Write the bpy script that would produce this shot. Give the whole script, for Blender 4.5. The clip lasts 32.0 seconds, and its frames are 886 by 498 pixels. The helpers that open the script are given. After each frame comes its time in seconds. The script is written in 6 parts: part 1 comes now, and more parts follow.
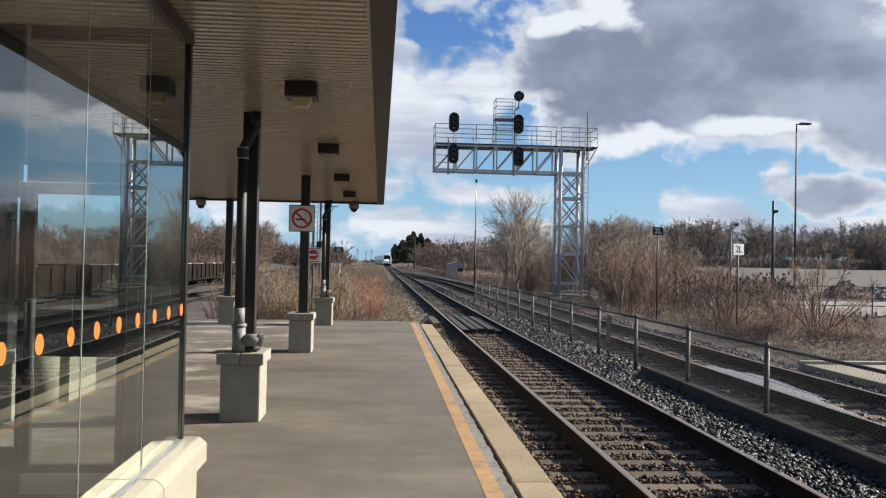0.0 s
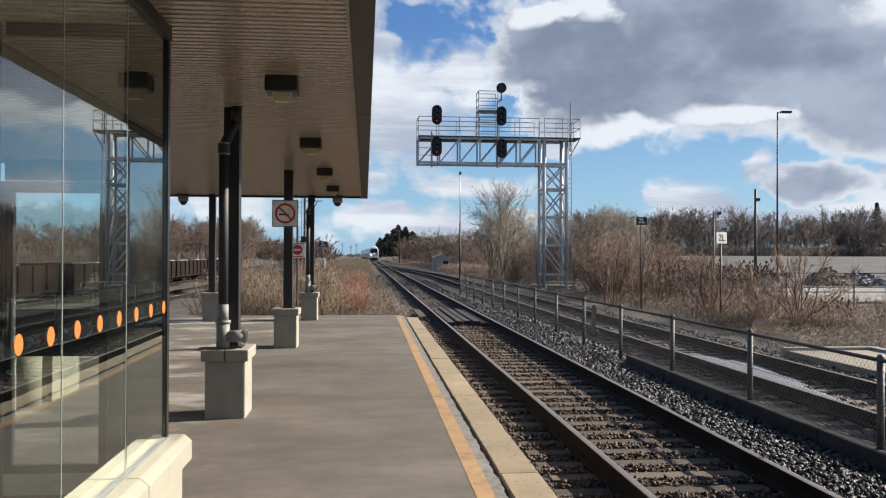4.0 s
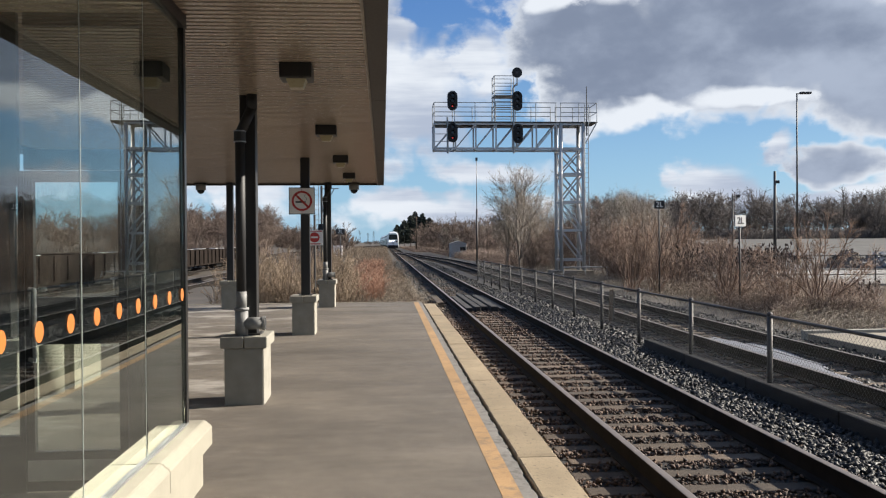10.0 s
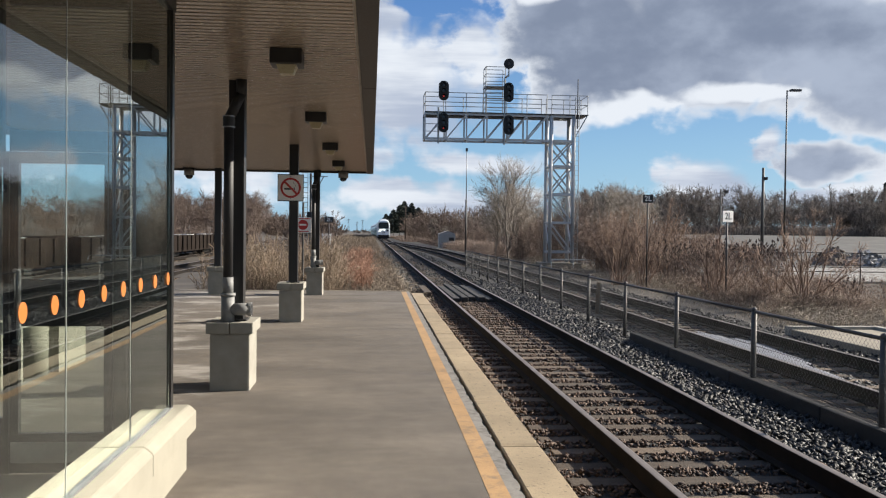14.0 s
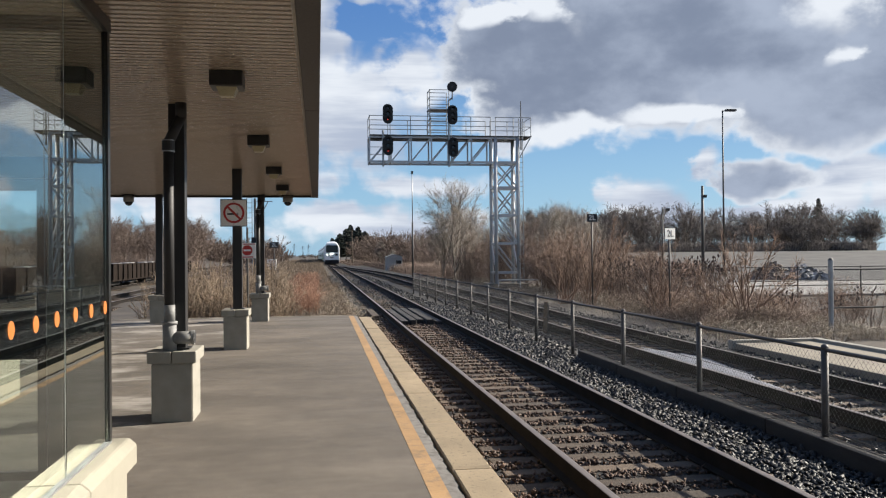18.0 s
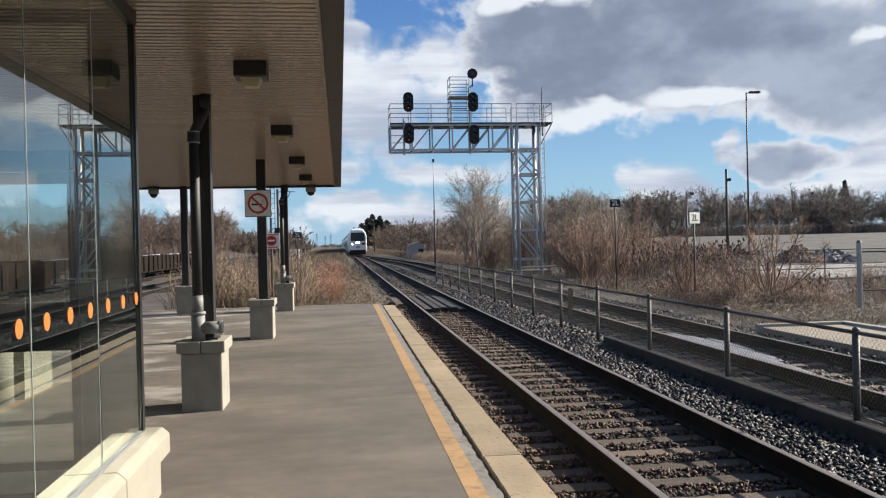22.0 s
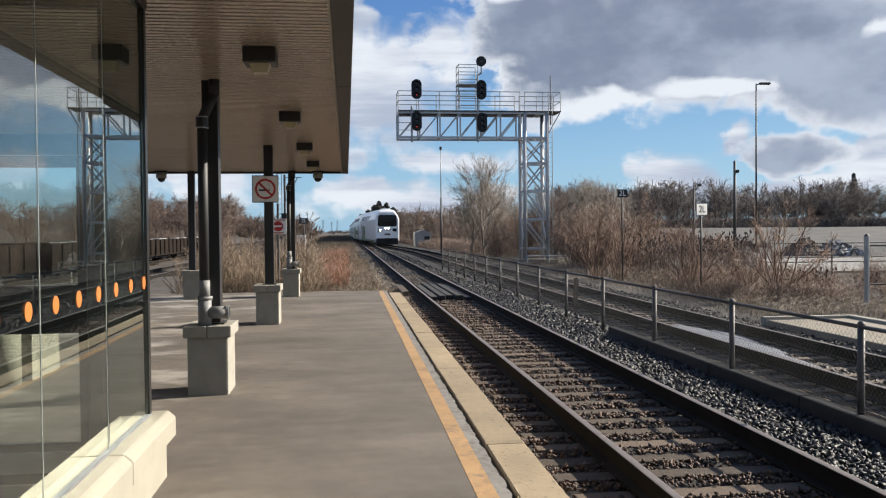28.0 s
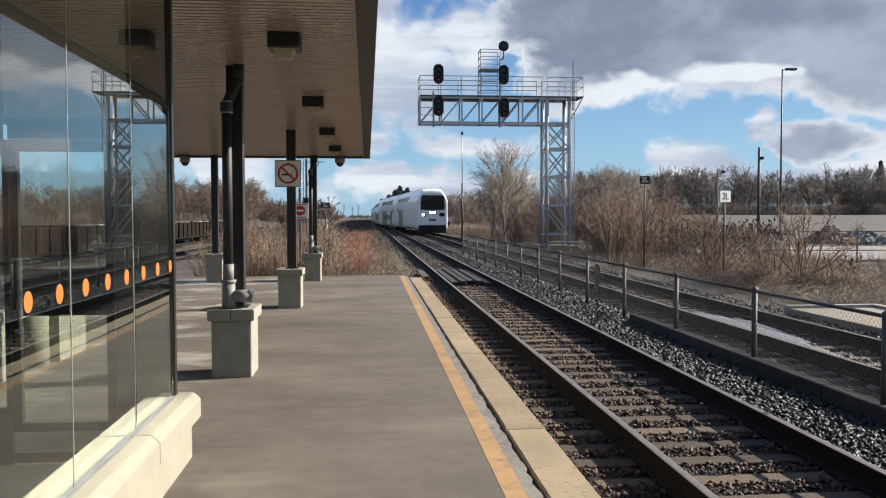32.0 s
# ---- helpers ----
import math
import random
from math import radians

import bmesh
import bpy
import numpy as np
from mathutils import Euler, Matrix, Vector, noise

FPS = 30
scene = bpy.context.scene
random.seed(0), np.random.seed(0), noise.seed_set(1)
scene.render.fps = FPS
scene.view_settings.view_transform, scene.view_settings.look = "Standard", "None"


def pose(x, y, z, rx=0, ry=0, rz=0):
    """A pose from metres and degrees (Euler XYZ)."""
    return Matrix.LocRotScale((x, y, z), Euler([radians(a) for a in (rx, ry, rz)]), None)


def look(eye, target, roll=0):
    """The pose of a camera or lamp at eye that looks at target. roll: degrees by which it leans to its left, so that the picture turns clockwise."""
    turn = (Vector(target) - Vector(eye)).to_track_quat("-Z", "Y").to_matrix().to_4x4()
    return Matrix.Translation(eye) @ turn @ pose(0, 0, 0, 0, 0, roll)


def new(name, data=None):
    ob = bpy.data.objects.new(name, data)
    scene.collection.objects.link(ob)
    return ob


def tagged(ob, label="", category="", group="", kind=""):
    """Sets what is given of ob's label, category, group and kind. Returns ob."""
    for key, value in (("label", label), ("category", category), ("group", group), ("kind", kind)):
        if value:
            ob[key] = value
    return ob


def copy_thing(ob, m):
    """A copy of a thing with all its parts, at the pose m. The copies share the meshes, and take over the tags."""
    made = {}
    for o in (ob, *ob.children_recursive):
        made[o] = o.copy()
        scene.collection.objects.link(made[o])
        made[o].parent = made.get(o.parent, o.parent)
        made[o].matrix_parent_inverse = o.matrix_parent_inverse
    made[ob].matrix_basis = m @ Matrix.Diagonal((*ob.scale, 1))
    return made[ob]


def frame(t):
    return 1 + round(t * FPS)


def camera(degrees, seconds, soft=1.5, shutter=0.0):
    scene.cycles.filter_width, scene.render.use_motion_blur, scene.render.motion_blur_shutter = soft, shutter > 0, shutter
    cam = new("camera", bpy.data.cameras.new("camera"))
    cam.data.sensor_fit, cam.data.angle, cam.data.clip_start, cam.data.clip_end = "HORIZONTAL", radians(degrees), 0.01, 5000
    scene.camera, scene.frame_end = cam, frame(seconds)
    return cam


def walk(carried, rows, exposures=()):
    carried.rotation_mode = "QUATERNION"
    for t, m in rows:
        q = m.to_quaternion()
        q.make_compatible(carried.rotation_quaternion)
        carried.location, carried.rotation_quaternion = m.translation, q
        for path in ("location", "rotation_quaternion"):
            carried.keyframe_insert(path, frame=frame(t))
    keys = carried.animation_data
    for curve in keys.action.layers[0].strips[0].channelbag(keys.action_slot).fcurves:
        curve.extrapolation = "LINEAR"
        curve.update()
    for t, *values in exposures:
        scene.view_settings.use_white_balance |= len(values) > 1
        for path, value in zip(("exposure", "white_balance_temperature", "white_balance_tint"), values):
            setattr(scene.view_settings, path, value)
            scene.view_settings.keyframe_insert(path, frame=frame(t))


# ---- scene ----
cam = camera(55.7, 32.0, soft=1.2)


PATH = [
    (0, (-0.049, 0.182, 1.715), (0.1, 2.176, 1.746), 1.1),
    (0.5, (-0.032, 0.2, 1.702), (0.117, 2.194, 1.718), 0.7),
    (1, (-0.047, 0.191, 1.703), (0.085, 2.186, 1.733), 0.8),
    (1.5, (-0.069, 0.19, 1.706), (0.01, 2.188, 1.744), 1.2),
    (2, (-0.075, 0.186, 1.71), (-0.033, 2.185, 1.732), 1.4),
    (2.5, (-0.065, 0.182, 1.715), (-0.016, 2.181, 1.711), 0.8),
    (3, (-0.061, 0.202, 1.716), (0.033, 2.2, 1.694), 0.3),
    (3.5, (-0.041, 0.188, 1.716), (0.109, 2.182, 1.713), 0.2),
    (5.5, (-0.03, 0.183, 1.716), (0.18, 2.172, 1.743), 0.2),
    (6, (-0.029, 0.183, 1.719), (0.168, 2.173, 1.733), -0.0),
    (6.5, (-0.033, 0.198, 1.707), (0.129, 2.191, 1.691), -0.0),
    (7, (-0.038, 0.193, 1.706), (0.09, 2.189, 1.69), -0.0),
    (7.5, (-0.042, 0.184, 1.715), (0.077, 2.18, 1.727), -0.2),
    (8, (-0.034, 0.181, 1.717), (0.094, 2.177, 1.736), -0.4),
    (8.5, (-0.036, 0.187, 1.716), (0.1, 2.182, 1.721), -0.6),
    (9, (-0.037, 0.189, 1.713), (0.096, 2.185, 1.725), -0.5),
    (9.5, (-0.034, 0.19, 1.715), (0.107, 2.185, 1.722), -0.5),
    (10, (-0.028, 0.19, 1.705), (0.116, 2.185, 1.687), -0.4),
    (10.5, (-0.043, 0.199, 1.7), (0.088, 2.194, 1.665), -0.0),
    (11, (-0.037, 0.198, 1.7), (0.076, 2.194, 1.654), -0.1),
    (11.5, (-0.053, 0.199, 1.705), (0.035, 2.197, 1.671), -0.4),
    (12, (-0.048, 0.193, 1.709), (0.062, 2.19, 1.695), -0.7),
    (12.5, (-0.04, 0.182, 1.701), (0.092, 2.178, 1.7), -0.3),
    (13, (-0.036, 0.174, 1.704), (0.104, 2.169, 1.687), -0.2),
    (13.5, (-0.028, 0.183, 1.697), (0.144, 2.175, 1.65), 0.7),
    (15.5, (-0.003, 0.169, 1.699), (0.162, 2.162, 1.693), 0.6),
    (16, (-0.063, 0.2, 1.7), (0.159, 2.187, 1.701), 0.8),
    (16.5, (-0.034, 0.212, 1.691), (0.218, 2.196, 1.749), 1.1),
    (17, (-0.028, 0.218, 1.692), (0.229, 2.2, 1.749), 0.5),
    (17.5, (-0.027, 0.217, 1.69), (0.233, 2.199, 1.722), -0.1),
    (18, (-0.011, 0.24, 1.685), (0.285, 2.217, 1.698), -0.5),
    (18.5, (-0.03, 0.247, 1.68), (0.271, 2.224, 1.69), -1.1),
    (19, (-0.046, 0.241, 1.689), (0.237, 2.221, 1.734), -1.1),
    (19.5, (-0.034, 0.243, 1.682), (0.238, 2.224, 1.726), -1.2),
    (20, (-0.042, 0.237, 1.684), (0.214, 2.22, 1.718), -0.8),
    (20.5, (-0.04, 0.234, 1.681), (0.202, 2.22, 1.703), -0.7),
    (21, (-0.043, 0.244, 1.68), (0.2, 2.229, 1.675), -1.0),
    (21.5, (-0.041, 0.248, 1.678), (0.204, 2.232, 1.659), -1.4),
    (22, (-0.045, 0.251, 1.679), (0.199, 2.236, 1.664), -1.3),
    (22.5, (-0.053, 0.26, 1.682), (0.184, 2.246, 1.676), -1.0),
    (23, (-0.056, 0.269, 1.68), (0.167, 2.256, 1.673), -0.9),
    (23.5, (-0.057, 0.263, 1.677), (0.152, 2.252, 1.666), -0.8),
    (24, (-0.06, 0.262, 1.677), (0.136, 2.252, 1.659), -0.7),
    (24.5, (-0.053, 0.252, 1.682), (0.14, 2.243, 1.664), -1.0),
    (25, (-0.061, 0.245, 1.684), (0.136, 2.235, 1.674), -0.8),
    (25.5, (-0.065, 0.243, 1.685), (0.138, 2.233, 1.674), -0.6),
    (27.5, (-0.052, 0.235, 1.686), (0.181, 2.221, 1.649), -0.5),
    (28, (-0.049, 0.238, 1.686), (0.18, 2.224, 1.642), -0.5),
    (28.5, (-0.063, 0.25, 1.684), (0.165, 2.236, 1.623), -0.2),
    (29, (-0.067, 0.258, 1.686), (0.15, 2.244, 1.613), -0.0),
    (29.5, (-0.065, 0.26, 1.685), (0.138, 2.249, 1.624), -0.1),
    (30, (-0.064, 0.247, 1.685), (0.142, 2.236, 1.627), -0.2),
    (30.5, (-0.066, 0.25, 1.686), (0.128, 2.24, 1.619), -0.1),
    (31, (-0.073, 0.249, 1.686), (0.113, 2.239, 1.621), -0.1),
    (31.5, (-0.066, 0.224, 1.691), (0.113, 2.215, 1.618), -0.0),
    (32, (-0.065, 0.214, 1.692), (0.115, 2.204, 1.613), -0.1),
]
walk(cam, [(t, look(eye, target, roll)) for t, eye, target, roll in PATH], exposures=[(0, 0.24, 6360, 10), (32, 0.24, 6360, 10)])

# ---- world, sun, exposure ----
SUN_AZ, SUN_EL = 12.0, 28.0          # degrees ahead of the +x axis, and above the ground
sd = Vector((math.cos(radians(SUN_EL)) * math.cos(radians(SUN_AZ)), math.cos(radians(SUN_EL)) * math.sin(radians(SUN_AZ)), math.sin(radians(SUN_EL))))
sun = new("sun", bpy.data.lights.new("sun", "SUN"))
sun.data.energy, sun.data.angle, sun.data.color = 9.5, radians(0.5), (1.0, 0.91, 0.77)
sun.matrix_world = look(sd * 100, (0, 0, 0))


def build_world():
    world = bpy.data.worlds.new("sky")
    scene.world = world
    world.use_nodes = True
    nt = world.node_tree
    nt.nodes.clear()
    N, L = nt.nodes.new, nt.links.new

    def math_node(op, a, b=None, c=None, clamp=False):
        n = N("ShaderNodeMath")
        n.operation, n.use_clamp = op, clamp
        for i, v in enumerate((a, b, c)):
            if v is None:
                continue
            if isinstance(v, (int, float)):
                n.inputs[i].default_value = v
            else:
                L(v, n.inputs[i])
        return n.outputs[0]

    out, bg = N("ShaderNodeOutputWorld"), N("ShaderNodeBackground")
    bg.inputs["Strength"].default_value = 0.1
    L(bg.outputs[0], out.inputs[0])
    sky = N("ShaderNodeTexSky")
    sky.sky_type, sky.sun_disc = "NISHITA", False
    sky.sun_elevation, sky.sun_rotation = radians(SUN_EL), radians(90 - SUN_AZ)
    sky.air_density, sky.dust_density, sky.ozone_density = 1.0, 0.6, 2.0
    tc = N("ShaderNodeTexCoord")
    xyz = N("ShaderNodeSeparateXYZ")
    L(tc.outputs["Generated"], xyz.inputs[0])
    az = math_node("ARCTAN2", xyz.outputs[0], xyz.outputs[1])
    el = math_node("ARCSINE", xyz.outputs[2])

    def cloud_noise(scale, detail, rough, stretch=1.0, shift=0.0):
        m = N("ShaderNodeMapping")
        m.inputs["Scale"].default_value = (scale, scale, scale * stretch)
        m.inputs["Location"].default_value = (shift, shift * 0.7, 0)
        L(tc.outputs["Generated"], m.inputs[0])
        n = N("ShaderNodeTexNoise")
        n.inputs["Scale"].default_value, n.inputs["Detail"].default_value, n.inputs["Roughness"].default_value = 1.0, detail, rough
        L(m.outputs[0], n.inputs["Vector"])
        return n.outputs["Fac"]

    n_big = cloud_noise(5, 8, 0.58, 1.7)
    n_fine = cloud_noise(13, 8, 0.6, 1.5, 3.1)
    n_shade = cloud_noise(5.5, 4, 0.5, 2.0, 7.7)
    wob_u = math_node("MULTIPLY", math_node("SUBTRACT", n_fine, 0.5), 0.12)
    wob_v = math_node("MULTIPLY", math_node("SUBTRACT", n_shade, 0.5), 0.09)
    u, v = math_node("ADD", az, wob_u), math_node("ADD", el, wob_v)

    def blob(u0, v0, a, b):
        du = math_node("DIVIDE", math_node("SUBTRACT", u, u0), a)
        dv = math_node("DIVIDE", math_node("SUBTRACT", v, v0), b)
        r = math_node("SQRT", math_node("ADD", math_node("MULTIPLY", du, du), math_node("MULTIPLY", dv, dv)))
        return math_node("SUBTRACT", 1.0, r)

    def union(list_of):
        acc = list_of[0]
        for x in list_of[1:]:
            acc = math_node("SMOOTH_MAX", acc, x, 0.25)
        return acc

    def ramp(x, lo, hi):
        n = N("ShaderNodeMapRange")
        n.interpolation_type = "SMOOTHSTEP"
        n.inputs["From Min"].default_value, n.inputs["From Max"].default_value = lo, hi
        L(x, n.inputs["Value"])
        return n.outputs[0]

    def mix(fac, a, b):
        n = N("ShaderNodeMix")
        n.data_type = "RGBA"
        L(fac, n.inputs["Factor"])
        for i, val in ((6, a), (7, b)):
            if isinstance(val, tuple):
                n.inputs[i].default_value = (*val, 1)
            else:
                L(val, n.inputs[i])
        return n.outputs[2]

    # clear sky, a little paler towards the horizon
    haze = ramp(el, 0.30, 0.0)
    deep = mix(haze, SKY_DEEP, SKY_PALE)
    half = N("ShaderNodeValue")
    half.outputs[0].default_value = 0.75
    clear = mix(half.outputs[0], sky.outputs[0], deep)
    puff = N("ShaderNodeTexVoronoi")
    puff.feature = "SMOOTH_F1"
    puff.inputs["Scale"].default_value, puff.inputs["Detail"].default_value, puff.inputs["Roughness"].default_value = 26.0, 2.0, 0.5
    bent = N("ShaderNodeVectorMath")
    bent.operation = "MULTIPLY_ADD"
    soft = N("ShaderNodeTexNoise")
    soft.inputs["Scale"].default_value, soft.inputs["Detail"].default_value = 9.0, 4.0
    L(tc.outputs["Generated"], soft.inputs["Vector"])
    L(soft.outputs["Color"], bent.inputs[0])
    bent.inputs[1].default_value = (0.09, 0.09, 0.09)
    L(tc.outputs["Generated"], bent.inputs[2])
    L(bent.outputs[0], puff.inputs["Vector"])
    lumps = math_node("SUBTRACT", 0.42, puff.outputs["Distance"])
    streaks = cloud_noise(4, 6, 0.55, 9.0, 1.7)
    # white bank over the line's end, low cumulus, and cloud on round the sky
    white = union([blob(0.03, 0.165, 0.13, 0.105), blob(0.12, 0.205, 0.07, 0.065), blob(0.09, 0.312, 0.10, 0.022), blob(0.0, 0.26, 0.06, 0.10), blob(-0.18, 0.16, 0.2, 0.24), blob(-0.6, 0.16, 0.35, 0.30),
                   blob(0.385, 0.062, 0.10, 0.034), blob(0.13, 0.085, 0.12, 0.03), blob(0.05, 0.035, 0.22, 0.03), blob(0.445, 0.10, 0.035, 0.03), blob(0.60, 0.075, 0.14, 0.05), blob(0.55, 0.05, 0.2, 0.025), blob(0.95, 0.07, 0.3, 0.10),
                   blob(-1.3, 0.2, 0.6, 0.25), blob(1.9, 0.2, 0.8, 0.2)])
    gap = math_node("MAXIMUM", union([blob(0.065, 0.274, 0.05, 0.024), blob(0.165, 0.285, 0.045, 0.04), blob(0.21, 0.315, 0.05, 0.02)]), 0.0)
    white = math_node("SUBTRACT", white, math_node("MULTIPLY", gap, 1.1))
    wd = math_node("ADD", math_node("ADD", white, math_node("MULTIPLY", math_node("SUBTRACT", n_fine, 0.5), 1.1)), math_node("MULTIPLY", lumps, 0.55))
    w_fac = ramp(wd, -0.02, 0.5)
    shade = math_node("ADD", math_node("MULTIPLY", streaks, 0.6), math_node("MULTIPLY", n_shade, 0.45))
    w_col = mix(ramp(shade, 0.42, 0.64), WHITE_A, WHITE_B)
    layer = mix(w_fac, clear, w_col)
    # big grey cloud: lit knobs along its upper left rim, pale ragged underside
    grey = union([blob(0.46, 0.25, 0.27, 0.11), blob(0.245, 0.225, 0.085, 0.07), blob(0.265, 0.18, 0.08, 0.05), blob(0.36, 0.19, 0.12, 0.045), blob(0.57, 0.165, 0.12, 0.055), blob(0.38, 0.33, 0.2, 0.09),
                  blob(0.51, 0.085, 0.065, 0.02), blob(0.66, 0.24, 0.16, 0.11), blob(1.0, 0.35, 0.5, 0.25), blob(0.3, 0.75, 0.7, 0.36), blob(2.4, 0.5, 0.8, 0.4), blob(-1.9, 0.5, 0.7, 0.35)])
    lit = math_node("MULTIPLY", math_node("MAXIMUM", union([blob(0.262, 0.29, 0.05, 0.034), blob(0.215, 0.27, 0.03, 0.02), blob(0.31, 0.143, 0.07, 0.022), blob(0.42, 0.163, 0.075, 0.017), blob(0.59, 0.275, 0.07, 0.05), blob(0.60, 0.215, 0.03, 0.02)]), 0.0), 1.0)
    edge = math_node("ADD", math_node("MULTIPLY", math_node("SUBTRACT", n_fine, 0.5), 0.55), math_node("MULTIPLY", lumps, 0.34))
    gd = math_node("ADD", math_node("ADD", grey, 0.16), edge)
    g_fac = ramp(gd, -0.12, 0.12)
    inner = ramp(math_node("SUBTRACT", math_node("ADD", gd, math_node("MULTIPLY", math_node("SUBTRACT", n_big, 0.5), 0.9)), lit), -0.16, 0.46)
    tone = math_node("ADD", math_node("MULTIPLY", n_shade, 0.65), math_node("MULTIPLY", n_fine, 0.35))
    core = mix(ramp(tone, 0.38, 0.64), GREY_A, GREY_B)
    g_col = mix(inner, WHITE_A, core)
    layer = mix(g_fac, layer, g_col)
    L(layer, bg.inputs["Color"])


SKY_PALE = (2.6, 4.9, 6.9)
SKY_DEEP = (0.68, 1.95, 4.9)
WHITE_A = (7.1, 7.4, 7.8)
WHITE_B = (3.9, 4.4, 5.4)
GREY_A = (1.95, 2.33, 3.15)
GREY_B = (3.6, 4.1, 5.05)
build_world()


# ---- materials ----
def material(name, base, rough=0.8, metal=0.0, vary=0.25, scale=6.0, fine=60.0, bump=0.15, tint=None, islands=0.0, objects=0.0, stretch=(1, 1, 1), emit=None, coat=0.0, spec=0.5):
    """A surface with variation at two scales (patches and grain), fine relief, and shifts from piece to piece."""
    m = bpy.data.materials.new(name)
    m.use_nodes = True
    nt = m.node_tree
    N, L = nt.nodes.new, nt.links.new
    bsdf = nt.nodes["Principled BSDF"]
    bsdf.inputs["Roughness"].default_value, bsdf.inputs["Metallic"].default_value = rough, metal
    bsdf.inputs["Coat Weight"].default_value, bsdf.inputs["Specular IOR Level"].default_value = coat, spec
    tc, mp = N("ShaderNodeTexCoord"), N("ShaderNodeMapping")
    mp.inputs["Scale"].default_value = stretch
    L(tc.outputs["Object"], mp.inputs[0])

    def noise_tex(s, detail, rg):
        n = N("ShaderNodeTexNoise")
        n.inputs["Scale"].default_value, n.inputs["Detail"].default_value, n.inputs["Roughness"].default_value = s, detail, rg
        L(mp.outputs[0], n.inputs["Vector"])
        return n.outputs["Fac"]

    big, small = noise_tex(scale, 5, 0.6), noise_tex(fine, 4, 0.65)

    def m2(op, a, b, clamp=False):
        n = N("ShaderNodeMath")
        n.operation, n.use_clamp = op, clamp
        for i, v in enumerate((a, b)):
            if isinstance(v, (int, float)):
                n.inputs[i].default_value = v
            else:
                L(v, n.inputs[i])
        return n.outputs[0]

    value = m2("ADD", m2("MULTIPLY", m2("SUBTRACT", big, 0.5), 4.5 * vary), m2("MULTIPLY", m2("SUBTRACT", small, 0.5), 2.4 * vary))
    if objects:
        oi = N("ShaderNodeObjectInfo")
        value = m2("ADD", value, m2("MULTIPLY", m2("SUBTRACT", oi.outputs["Random"], 0.5), 2 * objects))
    if islands:
        ge = N("ShaderNodeNewGeometry")
        value = m2("ADD", value, m2("MULTIPLY", m2("SUBTRACT", ge.outputs["Random Per Island"], 0.5), 2 * islands))
    gain = m2("ADD", value, 1.0)
    mixc = N("ShaderNodeMix")
    mixc.data_type = "RGBA"
    mixc.inputs[6].default_value = (*base, 1)
    mixc.inputs[7].default_value = (*(tint or base), 1)
    L(m2("MULTIPLY", m2("SUBTRACT", big, 0.38), 3.5, True), mixc.inputs["Factor"])
    vm = N("ShaderNodeVectorMath")
    vm.operation = "SCALE"
    L(mixc.outputs[2], vm.inputs[0])
    L(m2("MAXIMUM", gain, 0.15), vm.inputs["Scale"])
    L(vm.outputs[0], bsdf.inputs["Base Color"])
    rr = m2("ADD", m2("MULTIPLY", m2("SUBTRACT", small, 0.5), 0.25), rough, True)
    L(rr, bsdf.inputs["Roughness"])
    if bump:
        b = N("ShaderNodeBump")
        b.inputs["Strength"].default_value, b.inputs["Distance"].default_value = bump, 0.01
        L(m2("ADD", small, m2("MULTIPLY", big, 0.6)), b.inputs["Height"])
        L(b.outputs[0], bsdf.inputs["Normal"])
    if emit:
        bsdf.inputs["Emission Color"].default_value = (*emit[0], 1)
        bsdf.inputs["Emission Strength"].default_value = emit[1]
    return m


